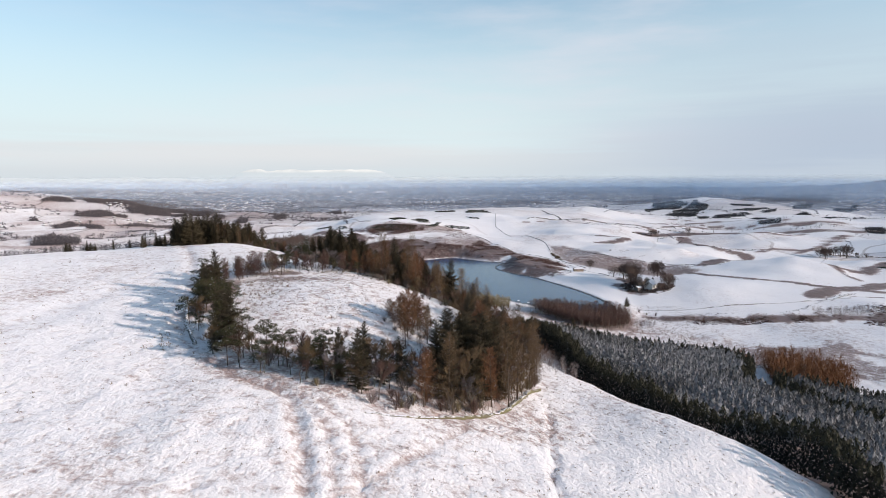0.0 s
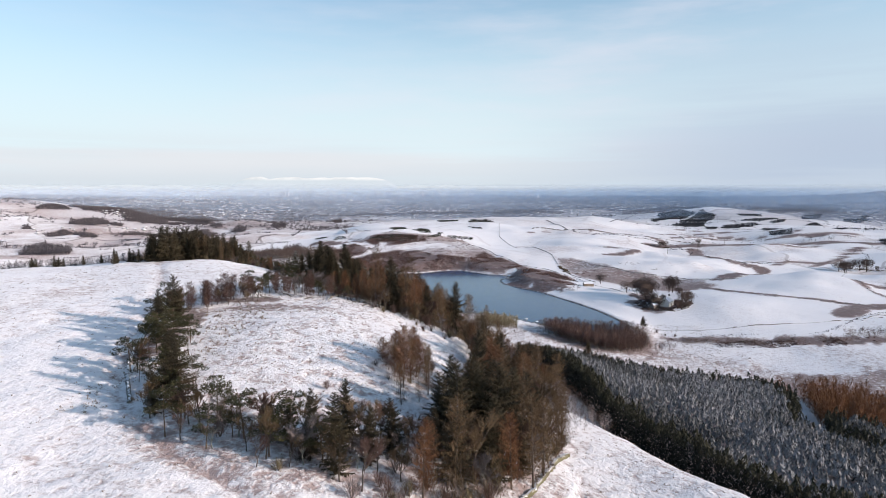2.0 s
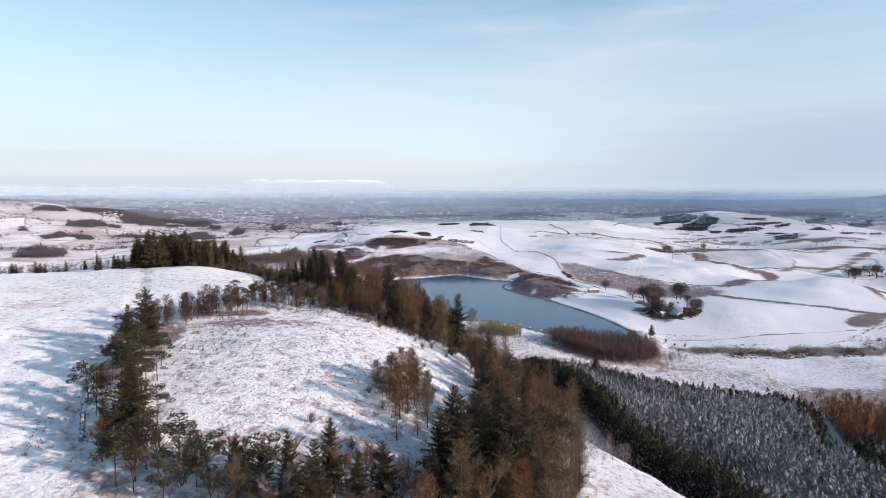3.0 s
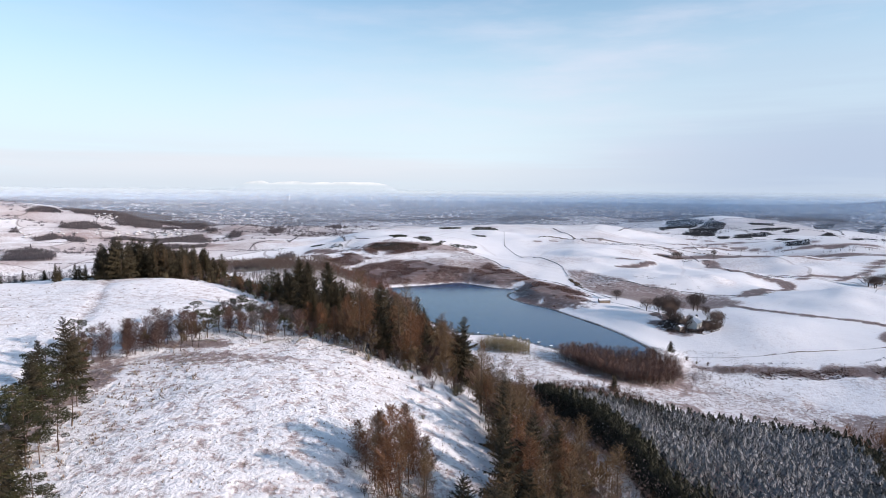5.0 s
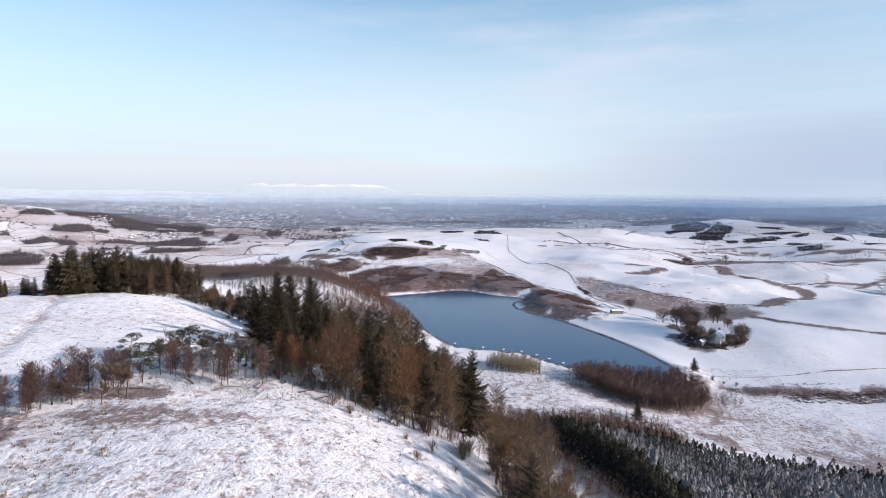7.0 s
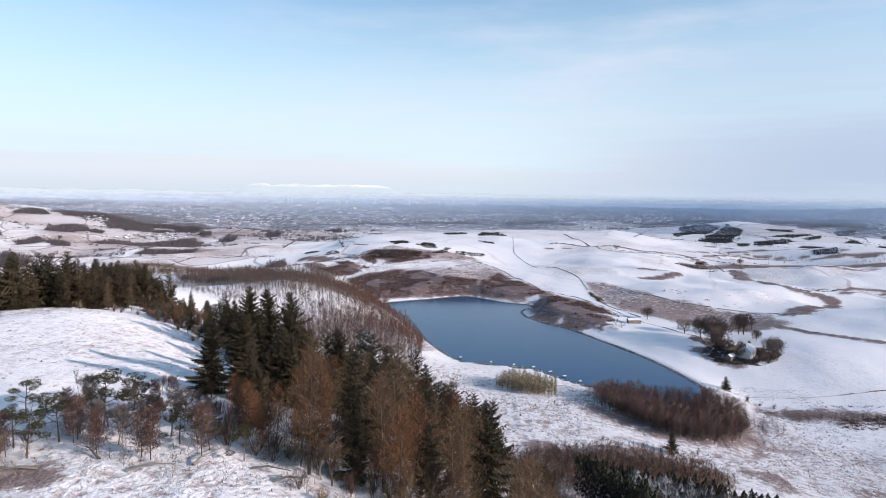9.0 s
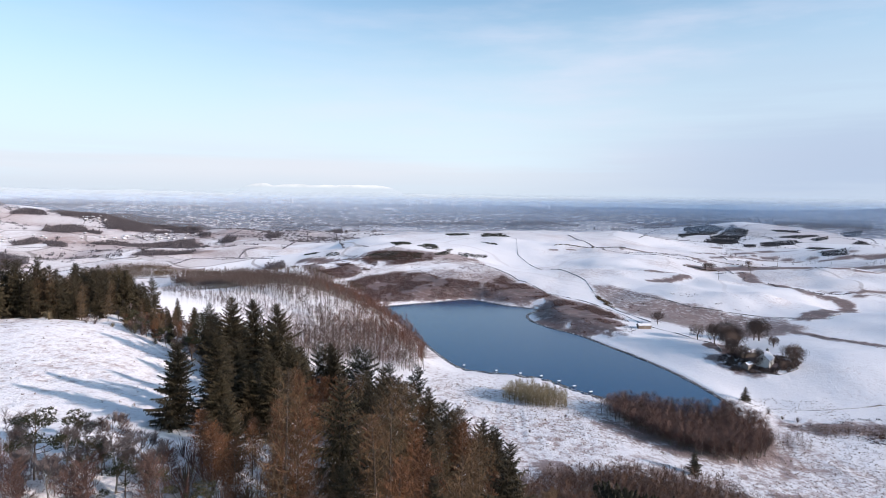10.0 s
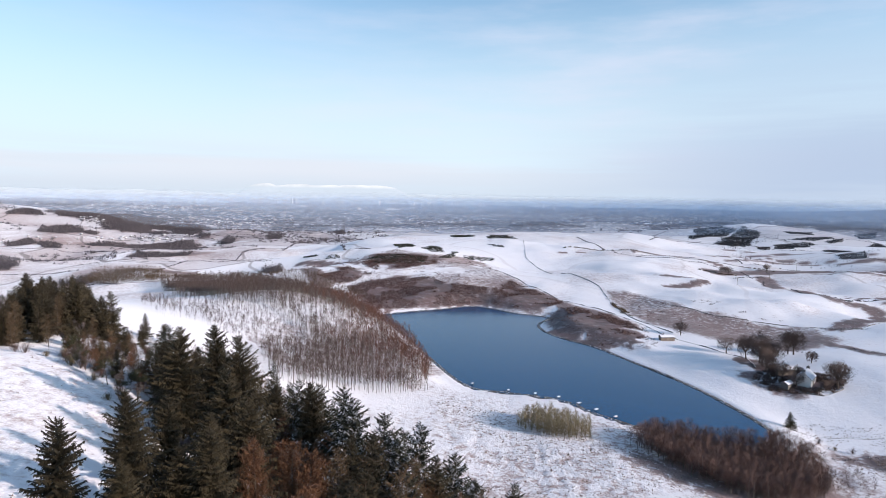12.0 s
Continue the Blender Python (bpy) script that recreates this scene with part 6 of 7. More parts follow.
def farmhouse():
    thing = tagged(new("farmhouse"), "small pale harled farmhouse with a snowy gabled roof among bare trees", "house")
    wall, roof, door = Geo(), Geo(), Geo()
    gabled(wall, -4.5, 4.5, -3.2, 3.2, -0.6, 3.0, 5.9)
    part("wall", wall, HARLING, thing, "pale harled walls")
    roof_of(roof, -4.5, 4.5, -3.2, 3.2, 3.0, 5.9)
    part("roof", roof, SLATE_SNOW, thing, "snow-covered slate roof")
    for x in (-4.0, 4.0):
        chimney = Geo()
        chamfered(chimney, (x - 0.35, -0.6, 5.2), (x + 0.35, 0.6, 7.0), 0.05)
        c = part("chimney", chimney, STONE, thing)
        pot = Geo()
        pot.tube([(x, 0, 6.9), (x, 0, 7.4)], [0.15, 0.12], 8)
        part("chimney_pot", pot, RUBBLE, c)
    for x in (-2.8, 2.8):
        window("window", thing, (x, -3.22, 1.5), 0.9, 1.2, 0)
        window("window", thing, (x, 3.22, 1.5), 0.9, 1.2, 180)
    window("window", thing, (4.52, 0.8, 1.6), 0.8, 1.1, 90)
    window("window", thing, (-4.52, 0.0, 3.6), 0.7, 0.9, -90)
    chamfered(door, (-0.5, -3.28, -0.3), (0.5, -3.2, 1.85))
    part("door", door, PLANK, thing)
    return thing


house = farmhouse()
house.matrix_basis = pose(151, 457, spot(151, 457) + 0.1, 0, 0, 50) @ Matrix.Scale(1.0, 4)


def outbuilding(x, y, turn, long, deep, tall, wall_material, label, name="outbuilding"):
    thing = tagged(new(name), label, "outbuilding")
    wall, roof, door = Geo(), Geo(), Geo()
    gabled(wall, -long / 2, long / 2, -deep / 2, deep / 2, -0.6, tall, tall + deep * 0.3)
    part("wall", wall, wall_material, thing)
    roof_of(roof, -long / 2, long / 2, -deep / 2, deep / 2, tall, tall + deep * 0.3, 0.2)
    part("roof", roof, SLATE_SNOW, thing, "snow-covered roof")
    chamfered(door, (-0.6, -deep / 2 - 0.05, -0.3), (0.6, -deep / 2 + 0.03, 1.9))
    part("door", door, PLANK, thing)
    thing.matrix_basis = pose(x, y, spot(x, y) + 0.05, 0, 0, turn)
    return thing


outbuilding(148, 469, 10, 9, 3.6, 2.0, RUBBLE, "long low rubble outbuilding with a snowy roof")
outbuilding(141, 453, 40, 5, 3.2, 1.8, STONE, "small stone shed with a snowy roof behind the farmhouse")
outbuilding(115, 533, 8, 8, 3.2, 1.9, RUBBLE, "low brown rubble hut by the shore wall", "hut")


def platform(x, y, turn):
    """A small angling stage: posts, bearers and snow-covered boards."""
    thing = tagged(new("fishing_platform"), "small wooden angling platform capped with snow at the shore", "platform", "angling platforms")
    for px in (-0.9, 0.9):
        for py in (-1.6, 1.6):
            post = Geo()
            post.tube([(px, py, -1.4), (px, py, 0.55)], [0.07, 0.06], 7)
            part("post", post, PLANK, thing)
        bearer = Geo()
        chamfered(bearer, (px - 0.05, -1.8, 0.3), (px + 0.05, 1.8, 0.45))
        part("bearer", bearer, PLANK, thing)
    for k in range(12):
        board = Geo()
        chamfered(board, (-1.1, -1.85 + 0.31 * k, 0.45), (1.1, -1.85 + 0.31 * k + 0.28, 0.5))
        part("board", board, PLANK, thing)
    snow = Geo()
    chamfered(snow, (-1.05, -1.8, 0.504), (1.05, 1.8, 0.66), 0.08)
    part("snow", snow, SNOW_CAP, thing, "white lying snow")
    thing.matrix_basis = pose(x, y, 0.1, 0, 0, turn) @ Matrix.Diagonal((0.5, 0.5, 0.7, 1))


for x, y, turn in ((4.4, 453.2, -20), (19.6, 444.8, -10), (30.5, 440.8, -15), (39.6, 437, -30), (46.6, 429.6, -50), (52, 422.4, -55), (57.6, 414.6, -50)):
    platform(x, y, turn)


def pole(x, y, tall):
    thing = tagged(new("power_pole"), "tall wooden power pole with a cross-arm in the fields", "pole", "power poles")
    shaft, arm = Geo(), Geo()
    shaft.tube([(0, 0, -0.5), (0, 0, tall)], [0.17, 0.11], 8)
    part("shaft", shaft, PLANK, thing)
    chamfered(arm, (-1.3, -0.07, tall - 0.7), (1.3, 0.07, tall - 0.55))
    part("cross_arm", arm, PLANK, thing)
    for k in (-1.15, 0.0, 1.15):
        knob = Geo()
        knob.tube([(k, 0, tall - 0.56), (k, 0, tall - 0.3), (k, 0, tall - 0.2)], [0.05, 0.09, 0.03], 7)
        part("insulator", knob, CONCRETE, thing)
    thing.matrix_basis = pose(x, y, spot(x, y), 0, 0, 35)


for x, y, t in ((330, 860, 10), (395, 930, 9), (270, 800, 9)):
    pole(x, y, t)


def fallen_limb(x, y, turn, long, label):
    thing = tagged(new("fallen_branch"), label, "branch", "fallen branches")
    r, g = random.Random(int(x * 7 + y)), Geo()
    g.tube([(0, 0, 0.1), (long * 0.4, 0.1, 0.5), (long, -0.2, 0.35)], [0.17, 0.12, 0.04], 6)
    for k in range(6):
        p = Vector((long * r.uniform(0.3, 0.95), 0, 0.45))
        q = p + Vector((r.uniform(0.3, 1.2), r.uniform(-1.2, 1.2), r.uniform(0.1, 1.0)))
        t = Geo()
        t.tube([p, q], [0.05, 0.012], 4)
        part("side_branch", t, PALE_BARK, thing)
    part("limb", g, PALE_BARK, thing)
    thing.matrix_basis = pose(x, y, spot(x, y), 0, 0, turn)


for x, y, turn, long in ((-36, 200, 20, 5), (-40, 202, 140, 4), (-30, 203, 70, 4.5), (-24, 205, -10, 5), (-45, 199, 200, 4), (-21, 203, 10, 4), (-33, 124, 30, 4), (-28, 120, 100, 3.5)):
    fallen_limb(x, y, turn, long, "pale fallen branch lying in the snow")

def shore_bank():
    """The low stone-pitched edge of the reservoir."""
    r = np.random.default_rng(8)
    p = closed_curve(SHORE, 14)
    t = np.roll(p, -1, 0) - np.roll(p, 1, 0)
    out = np.stack([t[:, 1], -t[:, 0]], 1) / np.linalg.norm(t, axis=1)[:, None]
    if outside(p[5:6, 0] + out[5, 0], p[5:6, 1] + out[5, 1], SHORELINE)[0] < 0:
        out = -out
    n, g = len(p), Geo()
    for i in range(n):
        lift = (0.6 + 0.4 * lumps(p[i : i + 1, 0], p[i : i + 1, 1], 5, 62)[0]) * (0.1 if p[i, 0] < 66 and p[i, 1] < 600 and not (p[i, 0] > 40 and p[i, 1] > 520) else 0.8)
        for away, z in ((-0.9, -0.5), (0.0, 0.22), (0.4, 0.55), (1.0, 0.62), (1.7, 0.5), (3.2, -0.3)):
            q = p[i] + out[i] * (away + r.uniform(-0.15, 0.15))
            g.v.append((q[0], q[1], z * (lift if z > 0 else 1) + r.uniform(-0.08, 0.08)))
    for i in range(n):
        j = (i + 1) % n
        for k in range(5):
            g.f.append((i * 6 + k, i * 6 + k + 1, j * 6 + k + 1, j * 6 + k))
    tagged(new("shore_bank", g.mesh("shore_bank", BANK_STONE)), "low dark stony bank with snow at the water's edge", "bank", kind="structure")


shore_bank()

# ---- the far country ----
FAR_THICKETS = [far_shrub(s + 90, 2) for s in range(7)]
LOW_SHRUBS = [far_shrub(s + 190, 0) for s in range(6)]
PLAIN_WOODS = [
    [(-477, 1799), (-284, 1858), (-175, 1965), (-159, 1800), (-351, 1754), (-458, 1733)], [(-174, 1956), (-50, 2058), (90, 2223), (88, 2090), (-106, 1873)], [(153, 2101), (326, 2126), (392, 2112), (382, 2064), (152, 1990)],
    [(460, 2044), (496, 2045), (438, 1713), (425, 1660)], [(552, 2025), (748, 2337), (960, 2450), (901, 2277), (721, 2230), (470, 1729)], [(827, 1680), (1418, 2531), (1388, 2278), (1283, 2119), (770, 1557)], [(953, 1716), (1299, 2143), (990, 1676), (924, 1649)], [(1120, 2422), (1463, 2755), (1682, 2724), (1561, 2540), (900, 1900)],
]
RIGHT_WOODS = [
    [(470, 1502), (561, 1702), (611, 1662), (626, 1622), (585, 1569), (471, 1471)], [(511, 1458), (568, 1424), (554, 1388), (470, 1272), (449, 1291)], [(587, 1375), (658, 1391), (660, 1366), (608, 1317), (528, 1251)],
    [(687, 1545), (749, 1539), (728, 1500), (675, 1509)], [(634, 1417), (729, 1461), (739, 1445), (675, 1403)], [(634, 1301), (676, 1283), (610, 1173), (567, 1175)],
    [(499, 1252), (549, 1317), (512, 1238), (489, 1226)],
]

EAST_BELTS = [
    [(664, 1008), (711, 1024), (633, 911), (620, 931)], [(556, 1127), (586, 1108), (570, 1073), (538, 1082)], [(923, 1514), (1060, 1640), (1000, 1530), (869, 1414)], [(893, 1644), (977, 1690), (942, 1629), (820, 1497)],
    [(692, 1396), (752, 1440), (726, 1398), (688, 1376)], [(738, 1344), (796, 1406), (775, 1345)], [(768, 1300), (904, 1378), (900, 1362), (775, 1285)], [(533, 1485), (646, 1642), (646, 1554), (565, 1418), (506, 1394)],
]


def filled(regions, gap, ragged=6.0):
    """Points inside several loops, with frayed edges."""
    xs, ys = [], []
    for loop in regions:
        a, b = within(loop, gap, gen, 0.5, gen.uniform(0, 1.5))
        keep = outside(a, b, np.array(loop, float)) < ragged * lumps(a, b, 22, 98) - 1
        xs.append(a[keep])
        ys.append(b[keep])
    return np.concatenate(xs), np.concatenate(ys)


def lined(lines, gap, stray=0.7, share=0.85):
    """Points along several lines, with gaps here and there."""
    pts = np.concatenate([resample(line, gap) for line in lines])
    pts = pts + gen.normal(0, stray, pts.shape)
    keep = (gen.random(len(pts)) < share) & (lumps(pts[:, 0], pts[:, 1], 19, 99) > -0.55)
    return pts[keep, 0], pts[keep, 1]


SOFT_TREES = [far_bare(s + 300, 30, 0.46, 0.012, 0.034, 0.04) for s in range(7)]
x, y = filled(HILLSIDE_WOODS, 3.5, 12.0)
ax, ay = gen.uniform(-1250, -150, 8000), gen.uniform(880, 1850, 8000)
lowland = np.exp(-(((ax + 230) / 130) ** 2 + ((ay - 960) / 170) ** 2))
keep = (lumps(ax, ay * 1.7, 130, 88) + 0.7 * lumps(ax, ay * 1.7, 45, 89) > 0.42 - 0.5 * smooth(1150, 1500, ay) + lowland) & (np.abs(ax) < ay * 0.8)
x, y = np.concatenate([x, ax[keep]]), np.concatenate([y, ay[keep]])
strew("hillside_woods", [far_clump(s + 400, 16, 0.9) for s in range(7)], places_at(x, y, gen, (2.4, 4.6), (1.0, 1.7), 0.3), FAR_WOOD, "leafless grey-brown woods on the snowy western slopes", "woodland")
x, y = filled(VALLEY_COPSES, 2.9, 3.0)
strew("valley_copses", SOFT_TREES, places_at(x, y, gen, (4.0, 8.0), (0.8, 1.1), 0.3), FAR_WOOD, "leafless brown copses between the snowy fields", "woodland")
x, y = within([(-358, 765), (-351, 792), (-293, 794), (-272, 763), (-299, 715), (-341, 740)], 2.6, gen, 0.45)
strew("young_wood", [far_bare(s + 320, 40, 0.42, 0.006, 0.022, 0.10) for s in range(5)], places_at(x, y, gen, (4.5, 6.5), (0.8, 1.1), 0.2), TWIG, "dense young olive-brown wood below the western fields", "woodland")
x, y = filled(PLAIN_WOODS, 5.5, 26.0)
strew("plain_woods", SOFT_TREES, places_at(x, y, gen, (6.0, 10.0), (0.6, 1.0), 0.5), FAR_WOOD, "distant dark woods where the plain begins", "woodland")
x, y = filled(RIGHT_WOODS + EAST_BELTS, 2.9, 9.0)
strew("hill_woods", [far_clump(s + 380, 14, 0.95) for s in range(6)], places_at(x, y, gen, (1.9, 3.6), (0.8, 1.3), 0.2), DARK_BELT, "dark conifer belts and gorse on the low eastern hill", "woodland")

WEST_HEDGES = [
    [(-559, 940), (-533, 964), (-513, 1032), (-483, 1022)], [(-477, 826), (-440, 824), (-382, 818)], [(-296, 784), (-303, 836), (-301, 872), (-259, 879), (-201, 852)], [(-272, 887), (-283, 1006), (-272, 1067)],
    [(-664, 1085), (-614, 1098), (-537, 1080), (-483, 1056)], [(-483, 1056), (-520, 1180), (-432, 1200)], [(-343, 1603), (-257, 1548), (-210, 1300)], [(-340, 705), (-320, 738), (-281, 694)],
    [(-534, 1322), (-485, 1354), (-455, 1483), (-428, 1727)], [(-246, 1062), (-278, 1328), (-282, 1440)], [(-166, 1076), (-140, 960), (-94, 843)],
]
EAST_HEDGES = [
    [(178, 1145), (188, 1040), (185, 934), (211, 909), (281, 923), (316, 898), (310, 857)], [(330, 1200), (414, 1302), (499, 1252), (568, 1208), (671, 1191)], [(294, 1164), (473, 1433)],
    [(381, 1066), (362, 958), (380, 952), (469, 1001), (516, 955)], [(292, 856), (327, 868), (308, 827), (290, 720)], [(210, 928), (297, 985)], [(559, 1146), (722, 1268)], [(612, 1548), (629, 1397), (629, 1300)],
    [(293, 727), (314, 697), (366, 730)], [(536, 1092), (588, 1064)],
]
FIELD_EDGES = [
    [(151, 633), (175, 611), (202, 601), (228, 589), (254, 580), (274, 592)], [(218, 534), (231, 488), (276, 480), (309, 476)], [(234, 408), (264, 431), (298, 455)], [(117, 386), (162, 400), (209, 396), (236, 408)],
    [(437, 771), (486, 808), (570, 907)], [(570, 907), (493, 762)], [(369, 611), (339, 541), (340, 516)], [(329, 847), (347, 902), (374, 962)],
]
x, y = lined(WEST_HEDGES, 1.0)
strew("western_hedges", LOW_SHRUBS, places_at(x, y, gen, (0.5, 1.1), (0.8, 1.6), 0.2), FAR_WOOD, "dark leafless hedges between the western fields", "hedge")
x, y = lined([[(-141, 313), (-170, 313), (-200, 315), (-250, 312), (-300, 300)]], 0.22, 2.2, 0.95)
strew("crest_hedge", [far_bare(s + 360, 60, 0.55, 0.010, 0.016, 0.04) for s in range(5)], places_at(x, y, gen, (1.8, 4.6), (0.7, 1.0), 0.1), FAR_WOOD, "straggling brown hedge behind the crest of the hill", "hedge")
for px, h in ((-180, 4.6), (-178, 3.9), (-170, 5.2), (-168.4, 4.4), (-166, 3.6), (-157, 4.8), (-149, 4.0)):
    FAR_SPRUCES.plant(px, 309, rnd, tall=h)
x, y = lined(EAST_HEDGES, 1.0)
strew("eastern_hedges", LOW_SHRUBS, places_at(x, y, gen, (0.45, 1.0), (0.7, 1.5), 0.2), FAR_WOOD, "dark leafless hedges between the eastern fields", "hedge")
ax, ay = gen.uniform(330, 1500, 9000), gen.uniform(900, 1900, 9000)
keep = (lumps(ax, ay * 2.2, 150, 188) + 0.7 * lumps(ax, ay * 2.2, 50, 189) > 0.62 - 0.45 * smooth(1250, 1700, ay)) & (ax < ay * 0.85) & (ax > 60 + (ay - 900) * 0.35)
strew("eastern_copses", SOFT_TREES, places_at(ax[keep], ay[keep], gen, (3.0, 6.0), (0.6, 1.1), 0.3), FAR_WOOD, "dark leafless copses and shelter belts among the eastern fields", "woodland")
x, y = filled([[(140, 384), (180, 392), (219, 390), (251, 413), (290, 412), (305, 388), (270, 370), (226, 380), (150, 374)]], 1.6, 5.0)
keep = lumps(x, y, 13, 190) + gen.normal(0, 0.35, len(x)) > 0.1
strew("roadside_scrub", THICKETS, places_at(x[keep], y[keep], gen, (0.5, 1.5), (0.35, 0.9)), HEATHER, "dark reddish scrub along the foot of the fields", "scrub")
x, y = lined(FIELD_EDGES, 1.2, 0.5, 0.8)
strew("field_edge_scrub", [far_clump(s + 260, 12, 0.9) for s in range(5)], places_at(x, y, gen, (0.6, 1.3), (0.7, 1.3), 0.1), FAR_WOOD, "withered growth along walls and field edges", "scrub")

# hedges of the fields farther off, on a crooked net
hx, hy = [], []
cols, rows = np.meshgrid(np.arange(-24, 25), np.arange(0, 26))
kx = cols * 140 + 18 * rows + 70 * lumps(cols, rows, 1.0, 191)
ky = 1350 + rows * 105 - 10 * cols + 46 * lumps(cols, rows, 1.0, 192)
for i in range(kx.shape[0] - 1):
    for j in range(kx.shape[1] - 1):
        for di, dj in ((1, 0), (0, 1)):
            if gen.random() < 0.6:
                u = np.arange(0, 1, 0.022) + gen.uniform(-0.01, 0.01, 46)
                u = u[gen.random(len(u)) < gen.uniform(0.3, 1.0)]
                hx.append(kx[i, j] + u * (kx[i + di, j + dj] - kx[i, j]) + gen.normal(0, 1.0, len(u)))
                hy.append(ky[i, j] + u * (ky[i + di, j + dj] - ky[i, j]) + gen.normal(0, 1.0, len(u)))
hx, hy = np.concatenate(hx), np.concatenate(hy)
ok = (np.abs(hx) < hy * 0.85) & (hy < 2600)
strew("far_hedges", LOW_SHRUBS, places_at(hx[ok], hy[ok], gen, (0.8, 1.7), (0.6, 1.3), 0.2), FAR_WOOD, "distant dark leafless hedgerows between snowy fields", "hedge")
n = 40000
x, y = gen.uniform(-3700, 3700, n), 1500 + 3200 * gen.random(n) ** 0.9
belts = lumps(x, y * 2.6, 420, 95) + 0.5 * lumps(x, y * 2.2, 150, 94)
ok = (belts > 0.35 - 0.45 * smooth(1700, 2600, y) - 0.7 * smooth(200, 600, x) * smooth(1600, 1900, y) * smooth(3600, 2800, y)) & (np.abs(x) < y * 0.85 + 100) & (gen.random(n) > np.exp(-(((x + 1000) / 320) ** 2 + ((y - 1400) / 300) ** 2) ** 2))
strew("far_woods", FAR_THICKETS, places_at(x[ok], y[ok], gen, (2.2, 4.6), (0.7, 1.3), 0.6), FAR_WOOD, "distant dark leafless woods in belts across the plain", "woodland")
GORSE_PATCHES = [
    [(-17, 1115), (28, 1120), (20, 1066), (-6, 1046)], [(38, 1112), (77, 1116), (81, 1070), (37, 1049)], [(35, 984), (58, 969), (53, 950), (38, 960)], [(-79, 930), (-60, 940), (-47, 877), (-64, 847)],
    [(-40, 863), (-33, 925), (-22, 915), (-17, 851), (-29, 844)], [(-24, 783), (-8, 872), (-1, 870), (-8, 826), (-21, 773)], [(1, 858), (39, 884), (41, 868), (10, 838)],
    [(377, 554), (426, 616), (439, 629), (400, 556)], [(-170, 861), (-154, 862), (-137, 823), (-152, 810)], [(-140, 838), (-122, 836), (-120, 820), (-136, 822)], [(-90, 793), (-84, 812), (-44, 800), (-24, 803), (-30, 775), (-47, 760), (-77, 763)],
]
x, y = filled(GORSE_PATCHES, 2.8, 11.0)
strew("gorse_patches", [far_clump(s + 280, 26, 0.9) for s in range(5)], places_at(x, y, gen, (1.3, 2.8), (0.5, 0.9)), GORSE, "dark gorse patches on the snowy hillside", "gorse")


def tiny_house():
    v = np.array([(-5, -3.5, -1), (5, -3.5, -1), (5, 3.5, -1), (-5, 3.5, -1), (-5, -3.5, 2.8), (5, -3.5, 2.8), (5, 3.5, 2.8), (-5, 3.5, 2.8), (-5, 0, 5.6), (5, 0, 5.6)], float)
    f = np.array([(0, 1, 5), (0, 5, 4), (2, 3, 7), (2, 7, 6), (1, 2, 6), (1, 6, 5), (5, 6, 9), (3, 0, 4), (3, 4, 7), (7, 4, 8), (4, 5, 9), (4, 9, 8), (6, 7, 8), (6, 8, 9)])
    return v, f


STREETS = [
    [(-671, 1259), (-639, 1345), (-485, 1342), (-475, 1304), (-608, 1287), (-641, 1225)], [(-950, 1800), (-722, 1510), (-715, 1385), (-830, 1560)], [(-823, 2100), (-573, 2400), (-419, 1800), (-633, 1652)],
    [(-723, 1248), (-668, 1271), (-647, 1236), (-710, 1229)], [(-772, 1236), (-728, 1242), (-711, 1217), (-734, 1183)], [(-685, 1569), (-643, 1676), (-619, 1620), (-643, 1482)], [(-198, 2203), (104, 2528), (91, 2238), (-175, 1971)],
    [(557, 1449), (585, 1437), (573, 1408), (543, 1412)], [(-1300, 2500), (-760, 2700), (-800, 2350), (-1200, 2200)],
]
HOUSE_ROWS = [
    [(-754, 1413), (-731, 1428), (-696, 1422)], [(-746, 1407), (-689, 1408)], [(-754, 1173), (-748, 1186), (-726, 1185)], [(-746, 1156), (-710, 1163)], [(-722, 1233), (-694, 1226)], [(-606, 1310), (-589, 1328), (-559, 1325), (-528, 1337), (-495, 1349)],
    [(-616, 1262), (-602, 1303)], [(-673, 1520), (-690, 1624), (-630, 1642)], [(-864, 1806), (-841, 1812)], [(-547, 1349), (-502, 1367)], [(-597, 1330), (-499, 1322)], [(-697, 1940), (-511, 1938)], [(-660, 1816), (-476, 1811)],
]
x, y = filled(STREETS, 24, 10.0)
keep = gen.random(len(x)) < 0.4
x, y = x[keep], y[keep]
n = 5200
a, b = gen.uniform(-2900, 2900, n), gen.uniform(1700, 4400, n)
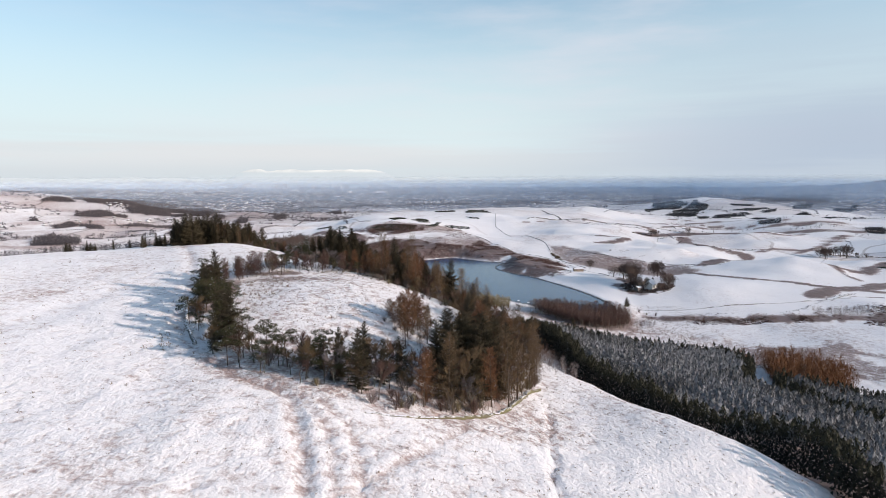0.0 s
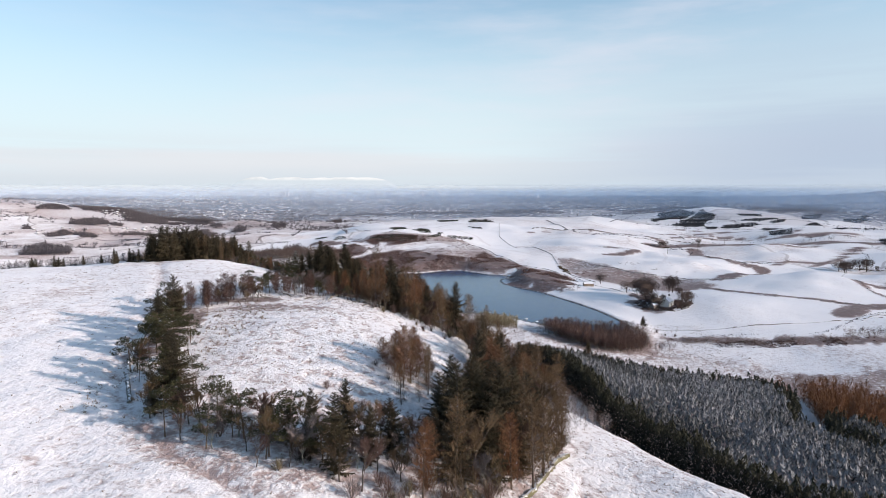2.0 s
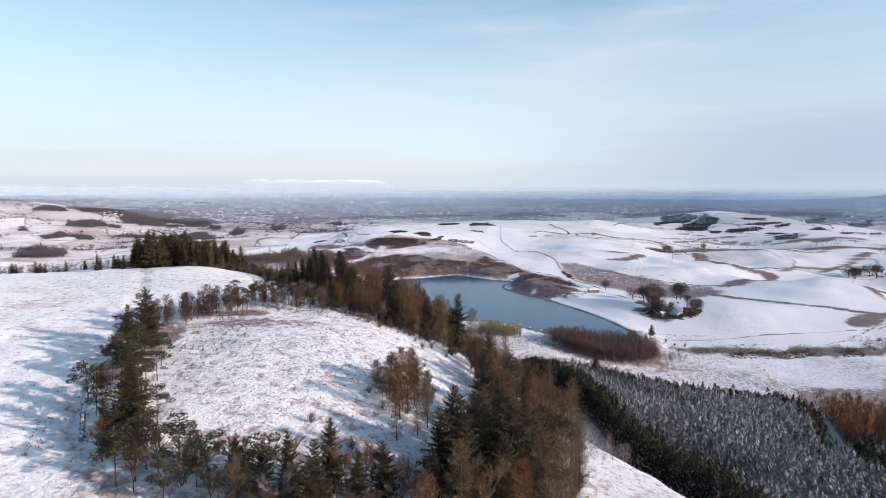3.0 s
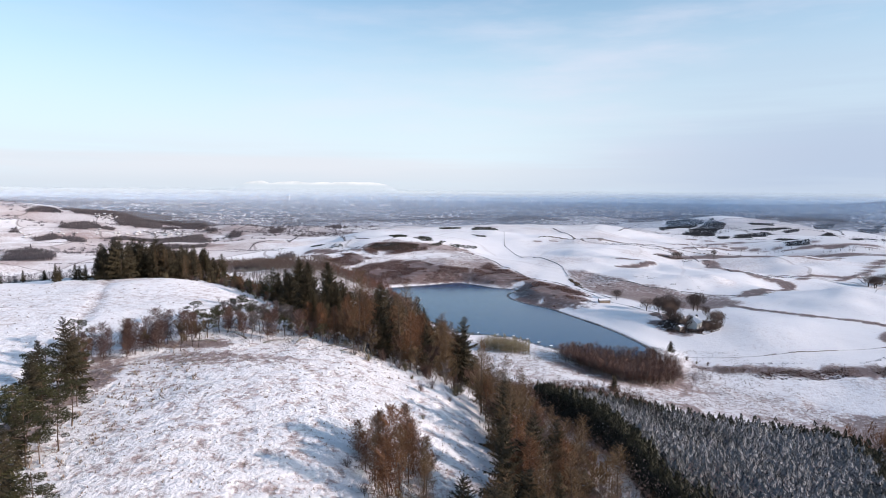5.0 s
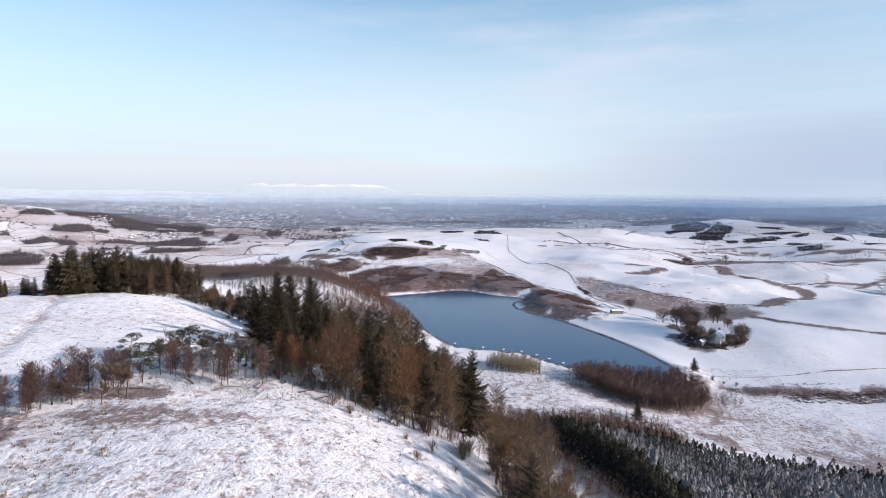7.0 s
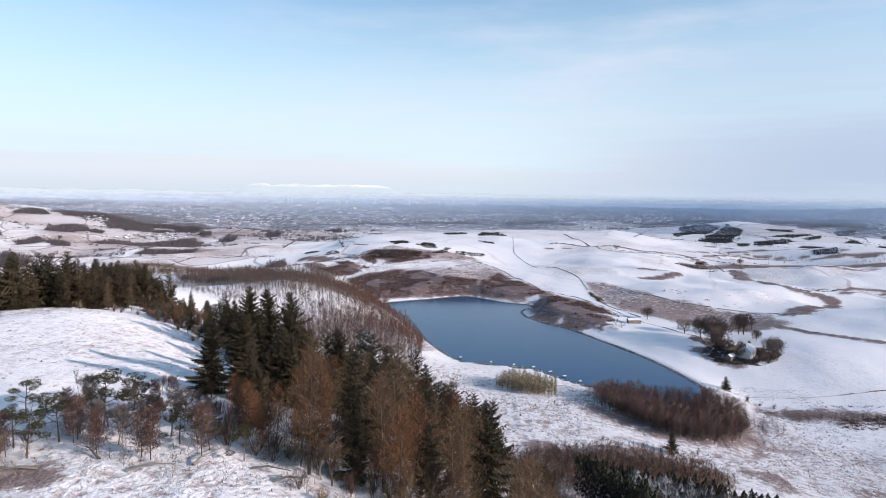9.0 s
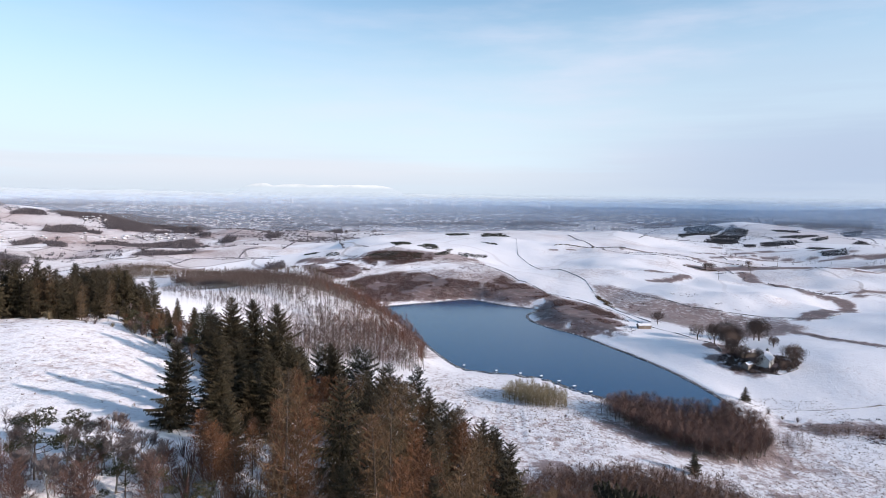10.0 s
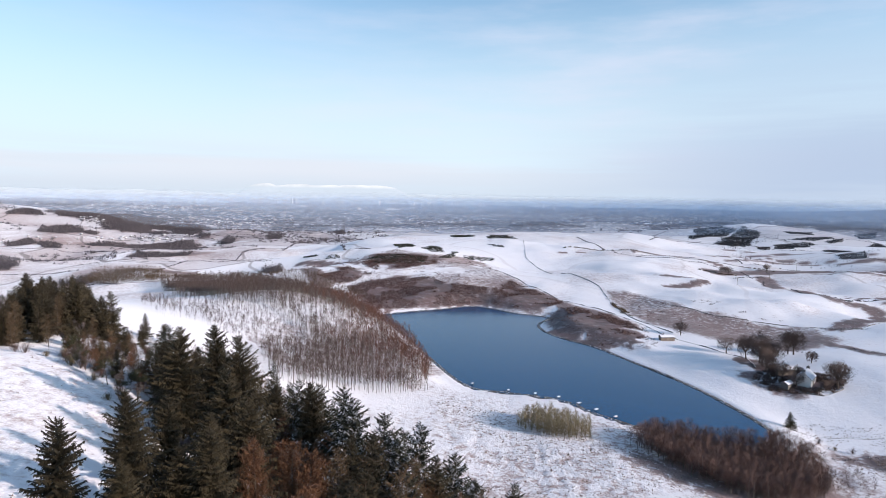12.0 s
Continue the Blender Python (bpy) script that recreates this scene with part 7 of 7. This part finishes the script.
ok = (lumps(a, b * 2, 380, 96) + 0.45 * lumps(a, b * 2, 90, 97) + 0.2 * (a < 0) > 0.38) & (np.abs(a) < b * 0.8)
rx, ry = lined(HOUSE_ROWS, 8, 4.0, 0.75)
x, y = np.concatenate([x, a[ok], rx]), np.concatenate([y, b[ok], ry])
strew("far_houses", [tiny_house()], places_at(x, y, gen, (0.34, 0.66), (0.8, 1.0)), PALE_HOUSE, "distant snow-roofed houses of the town", "houses")


def block(x, y, wide, deep, tall, turn, label):
    """A far tower block: wall, roof plant and rows of windows."""
    thing = tagged(new("tower_block"), label, "tower block", "tower blocks on the plain")
    wall, cap = Geo(), Geo()
    chamfered(wall, (-wide / 2, -deep / 2, -8), (wide / 2, deep / 2, tall), 0.4)
    part("wall", wall, CONCRETE, thing)
    chamfered(cap, (-wide / 4, -deep / 4, tall), (wide / 4, deep / 4, tall + 2.5), 0.2)
    part("roof_plant", cap, CONCRETE, thing)
    thing.matrix_basis = pose(x, y, spot(x, y), 0, 0, turn)


r = random.Random(77)
TOWERS = [  # across the plain, how many, how far they spread, height
    (-2710, 3, 30, 30), (-2480, 6, 110, 28), (-2010, 2, 25, 28), (-1790, 1, 4, 36), (-1850, 8, 90, 14), (-1560, 6, 50, 26), (-1390, 7, 55, 30), (-1200, 12, 110, 32),
    (-900, 1, 5, 22), (-760, 4, 60, 24), (-480, 8, 60, 28), (-240, 10, 90, 28), (-30, 10, 60, 28), (120, 5, 60, 26), (520, 2, 12, 14), (600, 5, 30, 20), (1150, 2, 14, 24), (2310, 3, 22, 30),
]
for cx, n, sx, tall in TOWERS:
    for k in range(n):
        block(cx + r.uniform(-1, 1) * sx, 4520 + r.gauss(0, 40), r.uniform(7, 13), r.uniform(8, 12), tall * r.uniform(0.75, 1.2), r.uniform(0, 90), "far pale tower block in the haze")
for cx, cy, wide, tall in ((-1135, 4480, 90, 14), (-480, 3300, 16, 16), (-330, 3450, 60, 7), (-900, 3900, 34, 10), (560, 3900, 10, 22)):
    block(cx, cy, wide, 14, tall, 4, "broad pale building on the far plain")
